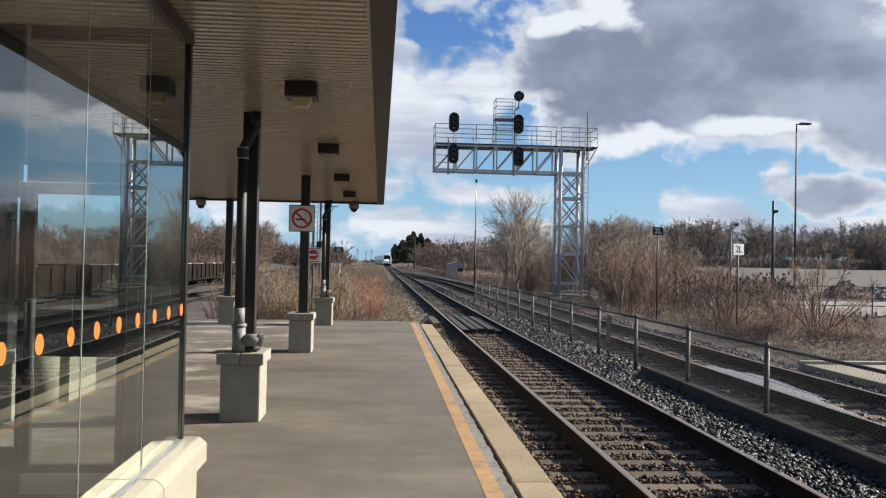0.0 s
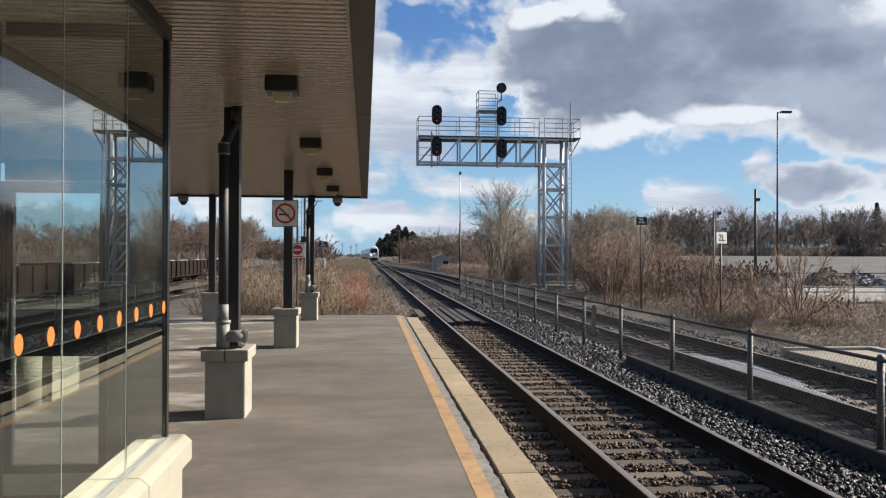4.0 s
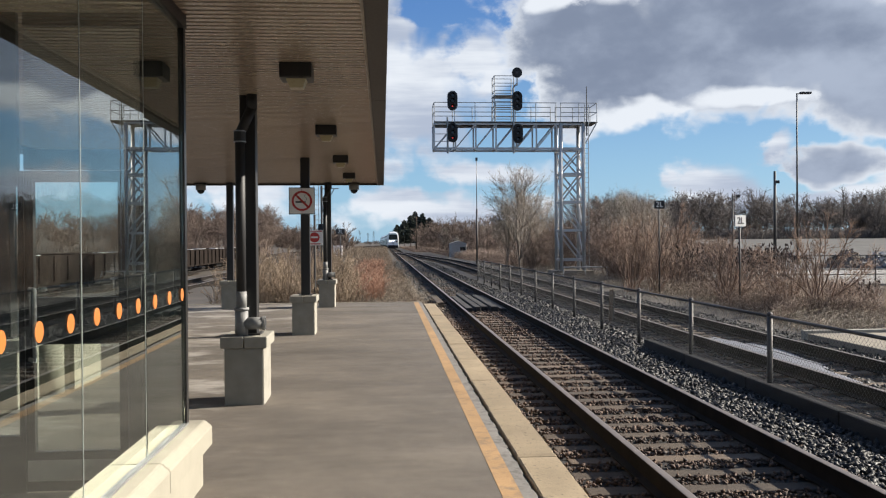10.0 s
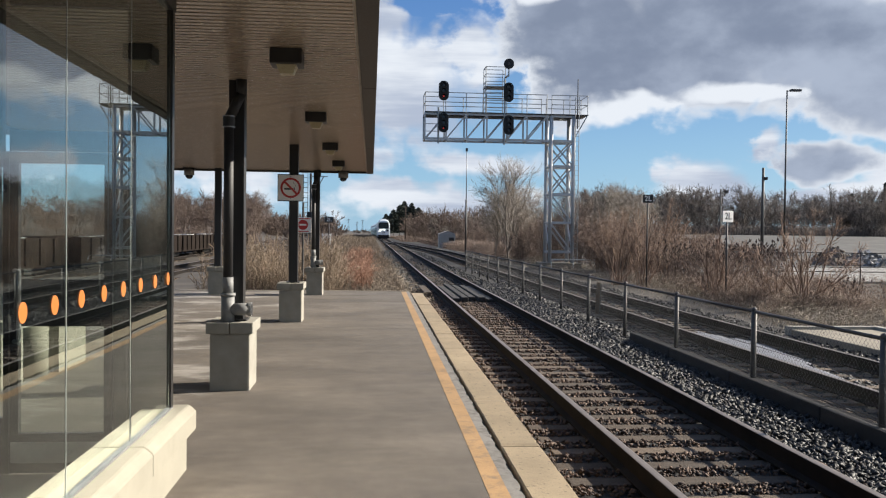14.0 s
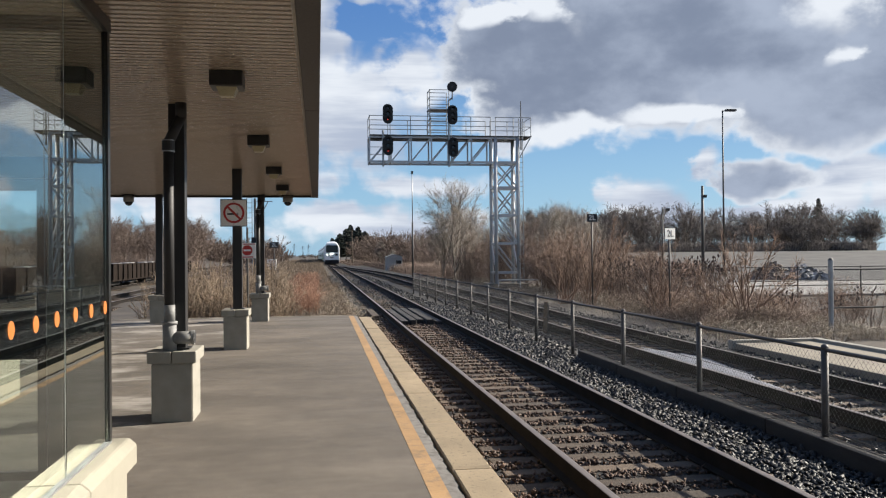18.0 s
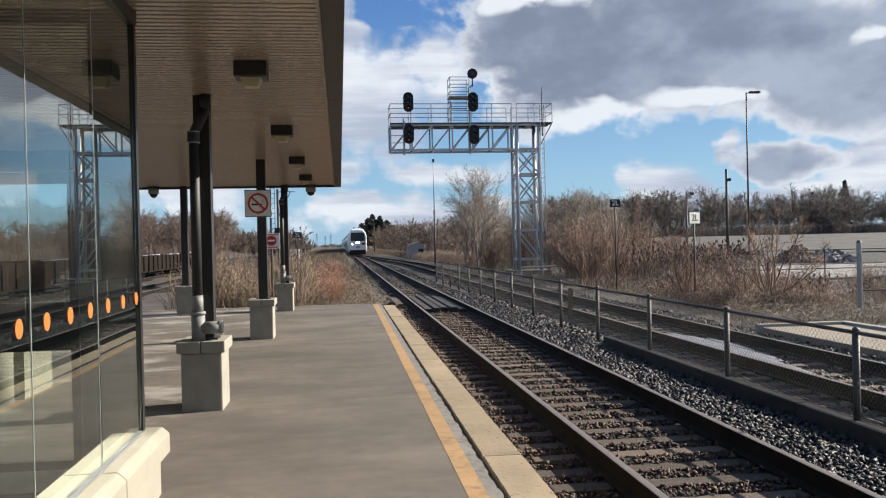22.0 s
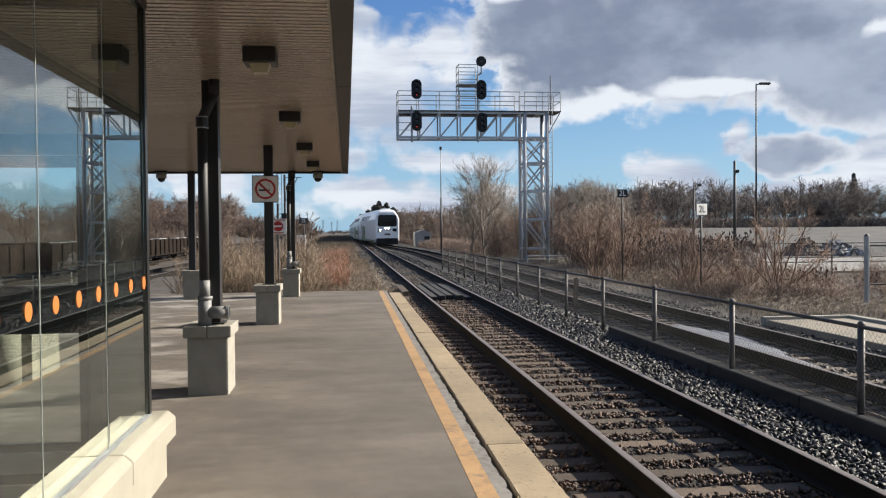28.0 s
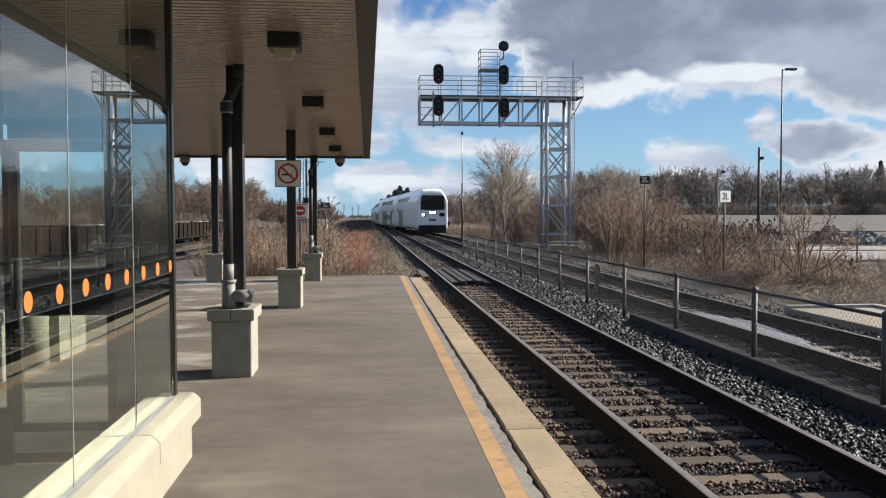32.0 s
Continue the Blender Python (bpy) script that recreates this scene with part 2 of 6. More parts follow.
def worn_material(name, base, under, scale, lo, hi, rough=0.88, objects=0.0):
    """A coat or skin with broad fading, and pits or bare spots where the other colour shows."""
    m = bpy.data.materials.new(name)
    m.use_nodes = True
    nt = m.node_tree
    N, L = nt.nodes.new, nt.links.new
    bsdf = nt.nodes["Principled BSDF"]
    bsdf.inputs["Roughness"].default_value = rough
    tc = N("ShaderNodeTexCoord")
    oi = N("ShaderNodeObjectInfo")

    def noise_tex(sc, detail):
        n = N("ShaderNodeTexNoise")
        n.noise_dimensions = "4D"
        n.inputs["Scale"].default_value, n.inputs["Detail"].default_value, n.inputs["Roughness"].default_value = sc, detail, 0.62
        L(tc.outputs["Object"], n.inputs["Vector"])
        w = N("ShaderNodeMath")
        w.operation = "MULTIPLY"
        L(oi.outputs["Random"], w.inputs[0])
        w.inputs[1].default_value = 37.0
        L(w.outputs[0], n.inputs["W"])
        return n.outputs["Fac"]

    def span(x, a0, a1, b0, b1):
        n = N("ShaderNodeMapRange")
        for key, val in zip(("From Min", "From Max", "To Min", "To Max"), (a0, a1, b0, b1)):
            n.inputs[key].default_value = val
        L(x, n.inputs["Value"])
        return n.outputs[0]

    def times(a, b):
        n = N("ShaderNodeMath")
        n.operation = "MULTIPLY"
        L(a, n.inputs[0])
        L(b, n.inputs[1])
        return n.outputs[0]

    pits = noise_tex(scale, 6)
    fade = times(span(noise_tex(2.2, 5), 0.3, 0.7, 0.80, 1.18), span(noise_tex(90, 3), 0.3, 0.7, 0.88, 1.12))
    if objects:
        fade = times(fade, span(oi.outputs["Random"], 0, 1, 1 - objects, 1 + objects))
    mixc, sc = N("ShaderNodeMix"), N("ShaderNodeVectorMath")
    mixc.data_type, sc.operation = "RGBA", "SCALE"
    L(span(pits, lo, hi, 0, 0.85), mixc.inputs["Factor"])
    mixc.inputs[6].default_value, mixc.inputs[7].default_value = (*base, 1), (*under, 1)
    L(mixc.outputs[2], sc.inputs[0])
    L(fade, sc.inputs["Scale"])
    L(sc.outputs[0], bsdf.inputs["Base Color"])
    b = N("ShaderNodeBump")
    b.invert = True
    b.inputs["Strength"].default_value, b.inputs["Distance"].default_value = 0.35, 0.008
    L(pits, b.inputs["Height"])
    L(b.outputs[0], bsdf.inputs["Normal"])
    return m


def asphalt_material():
    """Worn platform asphalt: painted bands of reflected light across it, dark scuffs, fine aggregate, and pale salt
    stains by the columns.
    """
    m = bpy.data.materials.new("platform_asphalt")
    m.use_nodes = True
    nt = m.node_tree
    N, L = nt.nodes.new, nt.links.new
    bsdf = nt.nodes["Principled BSDF"]
    tc = N("ShaderNodeTexCoord")

    def noise_tex(scale, stretch, detail, shift=0.0):
        mp, n = N("ShaderNodeMapping"), N("ShaderNodeTexNoise")
        mp.inputs["Scale"].default_value, mp.inputs["Location"].default_value = stretch, (shift, shift, 0)
        mp.inputs["Rotation"].default_value = (0, 0, radians(-3))
        n.inputs["Scale"].default_value, n.inputs["Detail"].default_value, n.inputs["Roughness"].default_value = scale, detail, 0.6
        L(tc.outputs["Object"], mp.inputs[0])
        L(mp.outputs[0], n.inputs["Vector"])
        return n.outputs["Fac"]

    def span(x, lo, hi, a=0.0, b=1.0):
        n = N("ShaderNodeMapRange")
        n.interpolation_type = "SMOOTHSTEP"
        for key, val in zip(("From Min", "From Max", "To Min", "To Max"), (lo, hi, a, b)):
            n.inputs[key].default_value = val
        L(x, n.inputs["Value"])
        return n.outputs[0]

    def times(a, b):
        n = N("ShaderNodeMath")
        n.operation = "MULTIPLY"
        L(a, n.inputs[0])
        L(b, n.inputs[1])
        return n.outputs[0]

    # Broad and thin pale bands paint reflected sunlight into the colour.
    light_band = span(noise_tex(0.42, (0.35, 1.0, 1), 5), 0.38, 0.66, 0.88, 1.20)
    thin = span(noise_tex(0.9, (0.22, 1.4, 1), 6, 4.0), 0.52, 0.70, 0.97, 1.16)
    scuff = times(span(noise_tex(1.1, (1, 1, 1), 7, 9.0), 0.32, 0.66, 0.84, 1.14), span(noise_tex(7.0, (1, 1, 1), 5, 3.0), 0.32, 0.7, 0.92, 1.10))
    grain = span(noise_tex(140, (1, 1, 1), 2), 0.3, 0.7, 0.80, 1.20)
    gain = times(times(light_band, thin), times(scuff, grain))
    col = N("ShaderNodeVectorMath")
    col.operation = "SCALE"
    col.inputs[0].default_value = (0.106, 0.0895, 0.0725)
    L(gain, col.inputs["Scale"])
    xyz = N("ShaderNodeSeparateXYZ")
    L(tc.outputs["Object"], xyz.inputs[0])
    salt = times(span(noise_tex(0.9, (0.7, 1, 1), 6, 2.3), 0.49, 0.63), span(xyz.outputs[0], -1.5, -2.0, 0.0, 0.75))
    mixc = N("ShaderNodeMix")
    mixc.data_type = "RGBA"
    L(salt, mixc.inputs["Factor"])
    L(col.outputs[0], mixc.inputs[6])
    mixc.inputs[7].default_value = (0.33, 0.305, 0.275, 1)
    L(mixc.outputs[2], bsdf.inputs["Base Color"])
    L(span(noise_tex(2.0, (0.3, 1, 1), 4, 6.0), 0.35, 0.65, 0.72, 0.95), bsdf.inputs["Roughness"])
    b = N("ShaderNodeBump")
    b.inputs["Strength"].default_value, b.inputs["Distance"].default_value = 0.3, 0.01
    L(grain, b.inputs["Height"])
    L(b.outputs[0], bsdf.inputs["Normal"])
    return m


def glass_material(name, tint=(0.945, 0.975, 0.96)):
    m = bpy.data.materials.new(name)
    m.use_nodes = True
    nt = m.node_tree
    nt.nodes.remove(nt.nodes["Principled BSDF"])
    g = nt.nodes.new("ShaderNodeBsdfGlass")
    g.inputs["Color"].default_value, g.inputs["Roughness"].default_value, g.inputs["IOR"].default_value = (*tint, 1), 0.0, 1.8
    nt.links.new(g.outputs[0], nt.nodes["Material Output"].inputs[0])
    return m


M = dict(
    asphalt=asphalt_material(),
    curb=worn_material("edge_concrete", (0.268, 0.207, 0.131), (0.075, 0.058, 0.04), 26, 0.575, 0.67, objects=0.10),
    strip=worn_material("grey_mortar_strip", (0.185, 0.172, 0.155), (0.085, 0.075, 0.066), 12, 0.46, 0.66),
    orange_paint=worn_material("worn_orange_paint", (0.33, 0.200, 0.092), (0.115, 0.095, 0.075), 9, 0.50, 0.74),
    pedestal=material("cast_concrete", (0.27, 0.255, 0.215), 0.9, vary=0.14, scale=5, fine=120, bump=0.3, tint=(0.272, 0.255, 0.2167)),
    cream=material("cream_cast_stone", (0.27, 0.25, 0.20), 0.85, vary=0.08, scale=4, fine=120, bump=0.2),
    black_steel=material("black_painted_steel", (0.018, 0.017, 0.017), 0.45, vary=0.2, scale=3, fine=60, bump=0.05),
    black_pipe=material("black_drain_pipe", (0.02072, 0.02072, 0.0222), 0.6, vary=0.2, scale=4, fine=60, bump=0.05),
    grey_pipe=material("grey_iron_pipe", (0.19, 0.19, 0.186), 0.6, vary=0.2, scale=8, fine=70),
    soffit=material("brown_soffit_metal", (0.42, 0.34, 0.265), 0.24, vary=0.10, scale=1.2, fine=30, bump=0.03, tint=(0.375, 0.30, 0.235), spec=0.8),
    gap_black=material("near_black_gap", (0.008, 0.007, 0.006), 0.9),
    fascia=material("dark_brown_fascia", (0.026, 0.0205, 0.017), 0.5, vary=0.1, scale=2, fine=40, bump=0.03),
    trim_light=material("pale_edge_trim", (0.333, 0.296, 0.2516), 0.5),
    frame_dark=material("dark_anodised_frame", (0.02, 0.02, 0.02), 0.35, metal=0.3, vary=0.15, bump=0.03),
    panel_dark=material("dark_wall_panel", (0.03, 0.032, 0.03), 0.5, vary=0.15, scale=2, bump=0.03),
    glass=glass_material("green_tinted_glass"),
    dot=material("orange_film_dot", (0.40, 0.125, 0.022), 0.5, vary=0.05, bump=0),
    joint=material("clear_silicone_joint", (0.20, 0.22, 0.21), 0.4, vary=0.1, bump=0),
    rail_side=material("rusty_rail", (0.011, 0.009, 0.008), 0.8, vary=0.3, scale=3, fine=50, spec=0.12, bump=0.2, tint=(0.015, 0.0115, 0.0095)),
    rail_top=material("worn_rail_head", (0.1924, 0.1665, 0.1517), 0.5, metal=0.4, vary=0.15, scale=5, fine=60, bump=0.05),
    sleeper=material("weathered_timber", (0.100, 0.070, 0.046), 0.9, vary=0.45, scale=5, fine=60, bump=0.5, tint=(0.060, 0.045, 0.034), objects=0.4, stretch=(0.3, 3, 3)),
    plank=material("grey_crossing_timber", (0.027, 0.024, 0.022), 0.85, vary=0.45, scale=5, fine=50, bump=0.7, stretch=(4, 0.4, 2), objects=0.45),
    ballast=material("crushed_stone_bed", (0.0231, 0.0209, 0.0198), 0.95, vary=0.55, scale=14, fine=40, bump=1.0, tint=(0.0121, 0.011, 0.01045)),
    stones=material("ballast_stones", (0.0125, 0.0119, 0.0119), 0.6, vary=0.35, scale=26, fine=90, bump=0.3, islands=1.0),
    stones_rusty=material("rusty_ballast_stones", (0.070, 0.041, 0.026), 0.75, vary=0.3, scale=20, fine=80, bump=0.2, islands=0.6),
    soil=material("dry_grass_soil", (0.052, 0.042, 0.033), 0.95, vary=0.35, scale=0.25, fine=6, bump=0.6, tint=(0.0555, 0.0444, 0.03404)),
    gravel=material("pale_gravel_lot", (0.052, 0.050, 0.049), 0.95, vary=0.2, scale=0.3, fine=8, bump=0.4, tint=(0.07, 0.067, 0.063)),
    pale_sand=material("pale_sand_spill", (0.1776, 0.1739, 0.1776), 0.95, vary=0.35, scale=3, fine=40, bump=0.5),
    galv=material("galvanised_steel", (0.296, 0.3034, 0.3108), 0.45, metal=0.7, vary=0.15, scale=3, fine=40, bump=0.05),
    galv_pale=material("grey_painted_steel", (0.48, 0.485, 0.49), 0.5, metal=0.3, vary=0.12, scale=2, fine=30, bump=0.05),
    galv_dark=material("weathered_fence_steel", (0.07, 0.0679, 0.0658), 0.6, metal=0.4, vary=0.25, scale=5, fine=50, bump=0.1),
    signal_black=material("matt_black_signal", (0.00592, 0.00592, 0.00666), 0.6, vary=0.1, bump=0),
    lens_dark=material("unlit_signal_lens", (0.02, 0.012, 0.012), 0.15, vary=0.1, bump=0),
    lens_red=material("lit_red_lens", (0.5, 0.02, 0.02), 0.3, vary=0.0, bump=0, emit=((1.0, 0.08, 0.06), 0.45)),
    bark=material("bare_twigs_brown", (0.142, 0.102, 0.080), 0.9, vary=0.3, scale=1, fine=12, bump=0, islands=0.35, objects=0.25),
    bark_russet=material("bare_twigs_russet", (0.178, 0.117, 0.083), 0.9, vary=0.3, scale=1, fine=12, bump=0, islands=0.35, objects=0.25),
    gravel_road=material("pale_gravel_road", (0.21, 0.20, 0.185), 0.95, vary=0.2, scale=0.3, fine=8, bump=0.4),
    yard=material("worn_dark_yard", (0.055, 0.052, 0.05), 0.95, vary=0.3, scale=0.3, fine=8, bump=0.4),
    rubble=material("broken_concrete", (0.21, 0.205, 0.20), 0.9, vary=0.3, scale=3, fine=20, bump=0.4, islands=0.6),
    earth=material("brown_heap_earth", (0.17, 0.14, 0.115), 0.95, vary=0.3, scale=2, fine=20, bump=0.5, islands=0.5),
    bark_tan=material("tan_shrub_stems", (0.205, 0.153, 0.106), 0.9, vary=0.3, scale=1, fine=12, bump=0, islands=0.4, objects=0.2),
    bark_pale=material("bare_twigs_pale", (0.20, 0.172, 0.145), 0.9, vary=0.3, scale=1, fine=12, bump=0, islands=0.35, objects=0.15),
    bark_grey=material("far_bare_wood", (0.112, 0.096, 0.088), 0.9, vary=0.3, scale=0.5, fine=8, bump=0, islands=0.4),
    reed=material("dry_reed_stalks", (0.128, 0.098, 0.071), 0.9, vary=0.3, scale=0.3, fine=6, bump=0, islands=0.55, tint=(0.1147, 0.0851, 0.0592)),
    reed_red=material("reddish_dry_stalks", (0.19, 0.098, 0.062), 0.9, vary=0.3, scale=0.4, fine=6, bump=0, islands=0.4),
    straw=material("flattened_straw", (0.205, 0.172, 0.135), 0.95, vary=0.3, scale=0.4, fine=6, bump=0, islands=0.4),
    seed=material("dark_seed_heads", (0.0407, 0.0259, 0.0222), 0.9, vary=0.3, islands=0.3, bump=0),
    conifer=material("dark_conifer_needles", (0.018, 0.024, 0.017), 0.9, vary=0.4, scale=0.6, fine=4, bump=0, islands=0.4),
    sign_white=material("white_sign_sheet", (0.80, 0.78, 0.74), 0.5, vary=0.05, scale=4, fine=40, bump=0.02),
    sign_red=material("red_sign_ink", (0.45, 0.035, 0.03), 0.5, vary=0.06, bump=0),
    sign_black=material("black_sign_ink", (0.012, 0.012, 0.014), 0.5, vary=0.1, bump=0),
    lamp_lens=material("cream_lamp_lens", (0.40, 0.34, 0.20), 0.3, vary=0.1, scale=8, bump=0.05),
    white_plastic=material("grey_white_plastic", (0.24, 0.23, 0.21), 0.4, vary=0.08, bump=0.02),
    hut=material("pale_painted_steel_hut", (0.30, 0.29, 0.275), 0.6, vary=0.08, scale=1.5, fine=20, bump=0.05),
    train_white=material("white_train_paint", (0.80, 0.81, 0.81), 0.35, vary=0.05, scale=0.8, fine=10, bump=0.0, coat=0.3),
    train_green=material("dark_green_train_paint", (0.03, 0.16, 0.085), 0.35, vary=0.06, bump=0),
    train_lime=material("lime_green_train_paint", (0.15, 0.21, 0.035), 0.35, vary=0.06, bump=0),
    train_dark=material("dark_train_glass", (0.010, 0.011, 0.013), 0.12, vary=0.1, bump=0),
    train_window=material("dark_coach_window", (0.012, 0.014, 0.017), 0.4, vary=0.1, bump=0, spec=0.25),
    train_under=material("sooty_running_gear", (0.0111, 0.01036, 0.01036), 0.8, vary=0.3, bump=0),
    headlight=material("lit_headlight", (0.9, 0.9, 0.85), 0.3, vary=0, bump=0, emit=((1.0, 0.97, 0.92), 14.0)),
    wagon=material("dark_weathered_wagon", (0.016, 0.012, 0.010), 0.95, spec=0.08, vary=0.3, scale=1.2, fine=12, bump=0.1),
    snow=material("old_snow_load", (0.42, 0.41, 0.41), 0.8, vary=0.12, scale=2, bump=0.2),
    slab=material("pale_concrete_slab", (0.22, 0.19, 0.145), 0.9, vary=0.12, scale=1.2, fine=30, bump=0.2),
    old_ice=material("old_grey_ice", (0.21, 0.215, 0.235), 0.5, vary=0.25, scale=2.5, fine=30, bump=0.3, tint=(0.13, 0.13, 0.14)),
    wire=material("dull_fence_wire", (0.035, 0.034, 0.033), 0.7, metal=0.2, vary=0.2, bump=0),
    mat=material("dark_floor_sheet", (0.0259, 0.0259, 0.02516), 0.9, vary=0.2, scale=4, fine=60),
    far_haze=material("distant_hazy_land", (0.17, 0.17, 0.18), 1.0, vary=0.2, scale=0.02, fine=0.2, bump=0),
)


# ---- mesh helpers ----
def part(name, bm, mat, parent=None, label="", smooth=False):
    me = bpy.data.meshes.new(name)
    bm.to_mesh(me)
    bm.free()
    me.materials.append(mat)
    if smooth:
        me.polygons.foreach_set("use_smooth", [True] * len(me.polygons))
    ob = new(name, me)
    if parent is not None:
        ob.parent = parent
    if label:
        ob["label"] = label
    return ob


def thing(name, label, category, group="", kind="", at=None):
    ob = new(name)
    ob.empty_display_size = 0.3
    if at is not None:
        ob.matrix_basis = at
    return tagged(ob, label, category, group, kind)


def box(bm, x0, y0, z0, x1, y1, z1, bevel=0.0):
    r = bmesh.ops.create_cube(bm, size=1, matrix=Matrix.Translation(((x0 + x1) / 2, (y0 + y1) / 2, (z0 + z1) / 2)) @ Matrix.Diagonal((abs(x1 - x0), abs(y1 - y0), abs(z1 - z0), 1)))
    if bevel:
        edges = {e for v in r["verts"] for e in v.link_edges}
        bmesh.ops.bevel(bm, geom=list(edges), offset=bevel, segments=2, affect="EDGES", profile=0.6)
    return bm


def rod(bm, a, b, r, r2=None, seg=8):
    a, b = Vector(a), Vector(b)
    d = b - a
    m = Matrix.Translation((a + b) / 2) @ d.to_track_quat("Z", "Y").to_matrix().to_4x4()
    bmesh.ops.create_cone(bm, cap_ends=True, segments=seg, radius1=r, radius2=r if r2 is None else r2, depth=d.length, matrix=m)
    return bm


def beam(bm, a, b, w, h=None):
    """A square bar from a to b."""
    a, b = Vector(a), Vector(b)
    d = b - a
    m = Matrix.Translation((a + b) / 2) @ d.to_track_quat("Z", "Y").to_matrix().to_4x4() @ Matrix.Diagonal((w, h or w, d.length, 1))
    bmesh.ops.create_cube(bm, size=1, matrix=m)
    return bm


def B():
    return bmesh.new()


def mesh_from(name, verts, faces, mat, parent=None):
    """A mesh from numpy arrays: verts (n, 3) and faces (m, k) of one size."""
    verts, faces = np.asarray(verts, np.float32), np.asarray(faces, np.int32)
    me = bpy.data.meshes.new(name)
    k = faces.shape[1]
    me.vertices.add(len(verts))
    me.vertices.foreach_set("co", verts.ravel())
    me.loops.add(faces.size)
    me.loops.foreach_set("vertex_index", faces.ravel())
    me.polygons.add(len(faces))
    me.polygons.foreach_set("loop_start", np.arange(0, faces.size, k, dtype=np.int32))
    me.update(calc_edges=True)
    me.validate()
    me.materials.append(mat)
    ob = new(name, me)
    if parent is not None:
        ob.parent = parent
    return ob


def tubes(segs, sides=3):
    """Tapered prisms along segments, rows of x0 y0 z0 x1 y1 z1 r0 r1."""
    s = np.asarray(segs, float)
    a, b, r0, r1 = s[:, 0:3], s[:, 3:6], s[:, 6], s[:, 7]
    d = b - a
    d /= np.linalg.norm(d, axis=1, keepdims=True) + 1e-9
    ref = np.where(np.abs(d[:, 2:3]) < 0.9, [[0, 0, 1.0]], [[1.0, 0, 0]])
    p = np.cross(d, ref)
    p /= np.linalg.norm(p, axis=1, keepdims=True) + 1e-9
    q = np.cross(d, p)
    ang = np.arange(sides) * 2 * np.pi / sides
    ring = np.cos(ang)[None, :, None] * p[:, None] + np.sin(ang)[None, :, None] * q[:, None]
    v = np.concatenate([a[:, None] + ring * r0[:, None, None], b[:, None] + ring * r1[:, None, None]], 1).reshape(-1, 3)
    base = (np.arange(len(s)) * 2 * sides)[:, None]
    f = [np.concatenate([base + i, base + (i + 1) % sides, base + sides + (i + 1) % sides, base + sides + i], 1) for i in range(sides)]
    return v, np.stack(f, 1).reshape(-1, 4)


def wood(rows, tip):
    """Branches as triangles: prisms along the segments, and the marked tips as slender three-sided spikes."""
    v1, f1 = tubes(rows[~tip], 3)
    f1 = np.concatenate([f1[:, [0, 1, 2]], f1[:, [0, 2, 3]]])
    s = rows[tip]
    v2, _ = tubes(s, 3)
    v2 = v2.reshape(-1, 6, 3)
    v2[:, 3] = v2[:, 3:].mean(1)
    keep = v2[:, :4].reshape(-1, 3)
    f2 = (np.arange(len(s))[:, None, None] * 4 + len(v1) + np.array([[0, 1, 3], [1, 2, 3], [2, 0, 3]])[None]).reshape(-1, 3)
    return np.concatenate([v1, keep]), np.concatenate([f1, f2])


def sweep(bm, profile, path, close=True):
    """Sweeps a closed profile of (across, up) along a list of (x, y, z)."""
    rings = []
    for i, p in enumerate(path):
        a, b = Vector(path[max(i - 1, 0)]), Vector(path[min(i + 1, len(path) - 1)])
        t = (b - a).normalized()
        across = Vector((t.y, -t.x, 0)).normalized()
        rings.append([bm.verts.new(Vector(p) + across * u + Vector((0, 0, w))) for u, w in profile])
    n = len(profile)
    for r0, r1 in zip(rings, rings[1:]):
        for k in range(n if close else n - 1):
            bm.faces.new((r0[k], r0[(k + 1) % n], r1[(k + 1) % n], r1[k]))
    if close:
        bm.faces.new(rings[0][::-1])
        bm.faces.new(rings[-1])
    return bm


def loft(bm, sections):
    """Joins closed outlines of equal counts into a skin with capped ends."""
    rings = [[bm.verts.new(p) for p in s] for s in sections]
    n = len(rings[0])
    for a, b in zip(rings, rings[1:]):
        for k in range(n):
            bm.faces.new((a[k], a[(k + 1) % n], b[(k + 1) % n], b[k]))
    bm.faces.new(rings[0][::-1])
    bm.faces.new(rings[-1])
    bmesh.ops.recalc_face_normals(bm, faces=list(bm.faces))
    return bm


def text_mesh(body, size, mat, parent, m, label=""):
    cu = bpy.data.curves.new("lettering", "FONT")
    cu.body, cu.size, cu.align_x, cu.align_y, cu.extrude = body, size, "CENTER", "CENTER", 0.003
    tmp = new("lettering", cu)
    bpy.context.view_layer.update()
    me = bpy.data.meshes.new_from_object(tmp.evaluated_get(bpy.context.evaluated_depsgraph_get()))
    bpy.data.objects.remove(tmp)
    me.transform(m)
    me.materials.clear()
    me.materials.append(mat)
    ob = new("lettering", me)
    ob.parent = parent
    return ob


# ---- the lines of the tracks ----
RAIL_Z, GROUND_Z = -0.24, -0.5
TRACK_1, TRACK_2 = 3.05, 7.1


def smooth01(s):
    s = min(max(s, 0.0), 1.0)
    return s * s * (3 - 2 * s)


def main_x(y):
    """The line by the platform: straight, then bending away to the left in the distance."""
    return TRACK_1 - (0.00007 * (y - 260) ** 2 if y > 260 else 0)


def branch_x(y):
    """The line behind the fence, which leaves the main line by points in the distance."""
    return main_x(y) + (TRACK_2 - TRACK_1) * smooth01((165 - y) / 93)


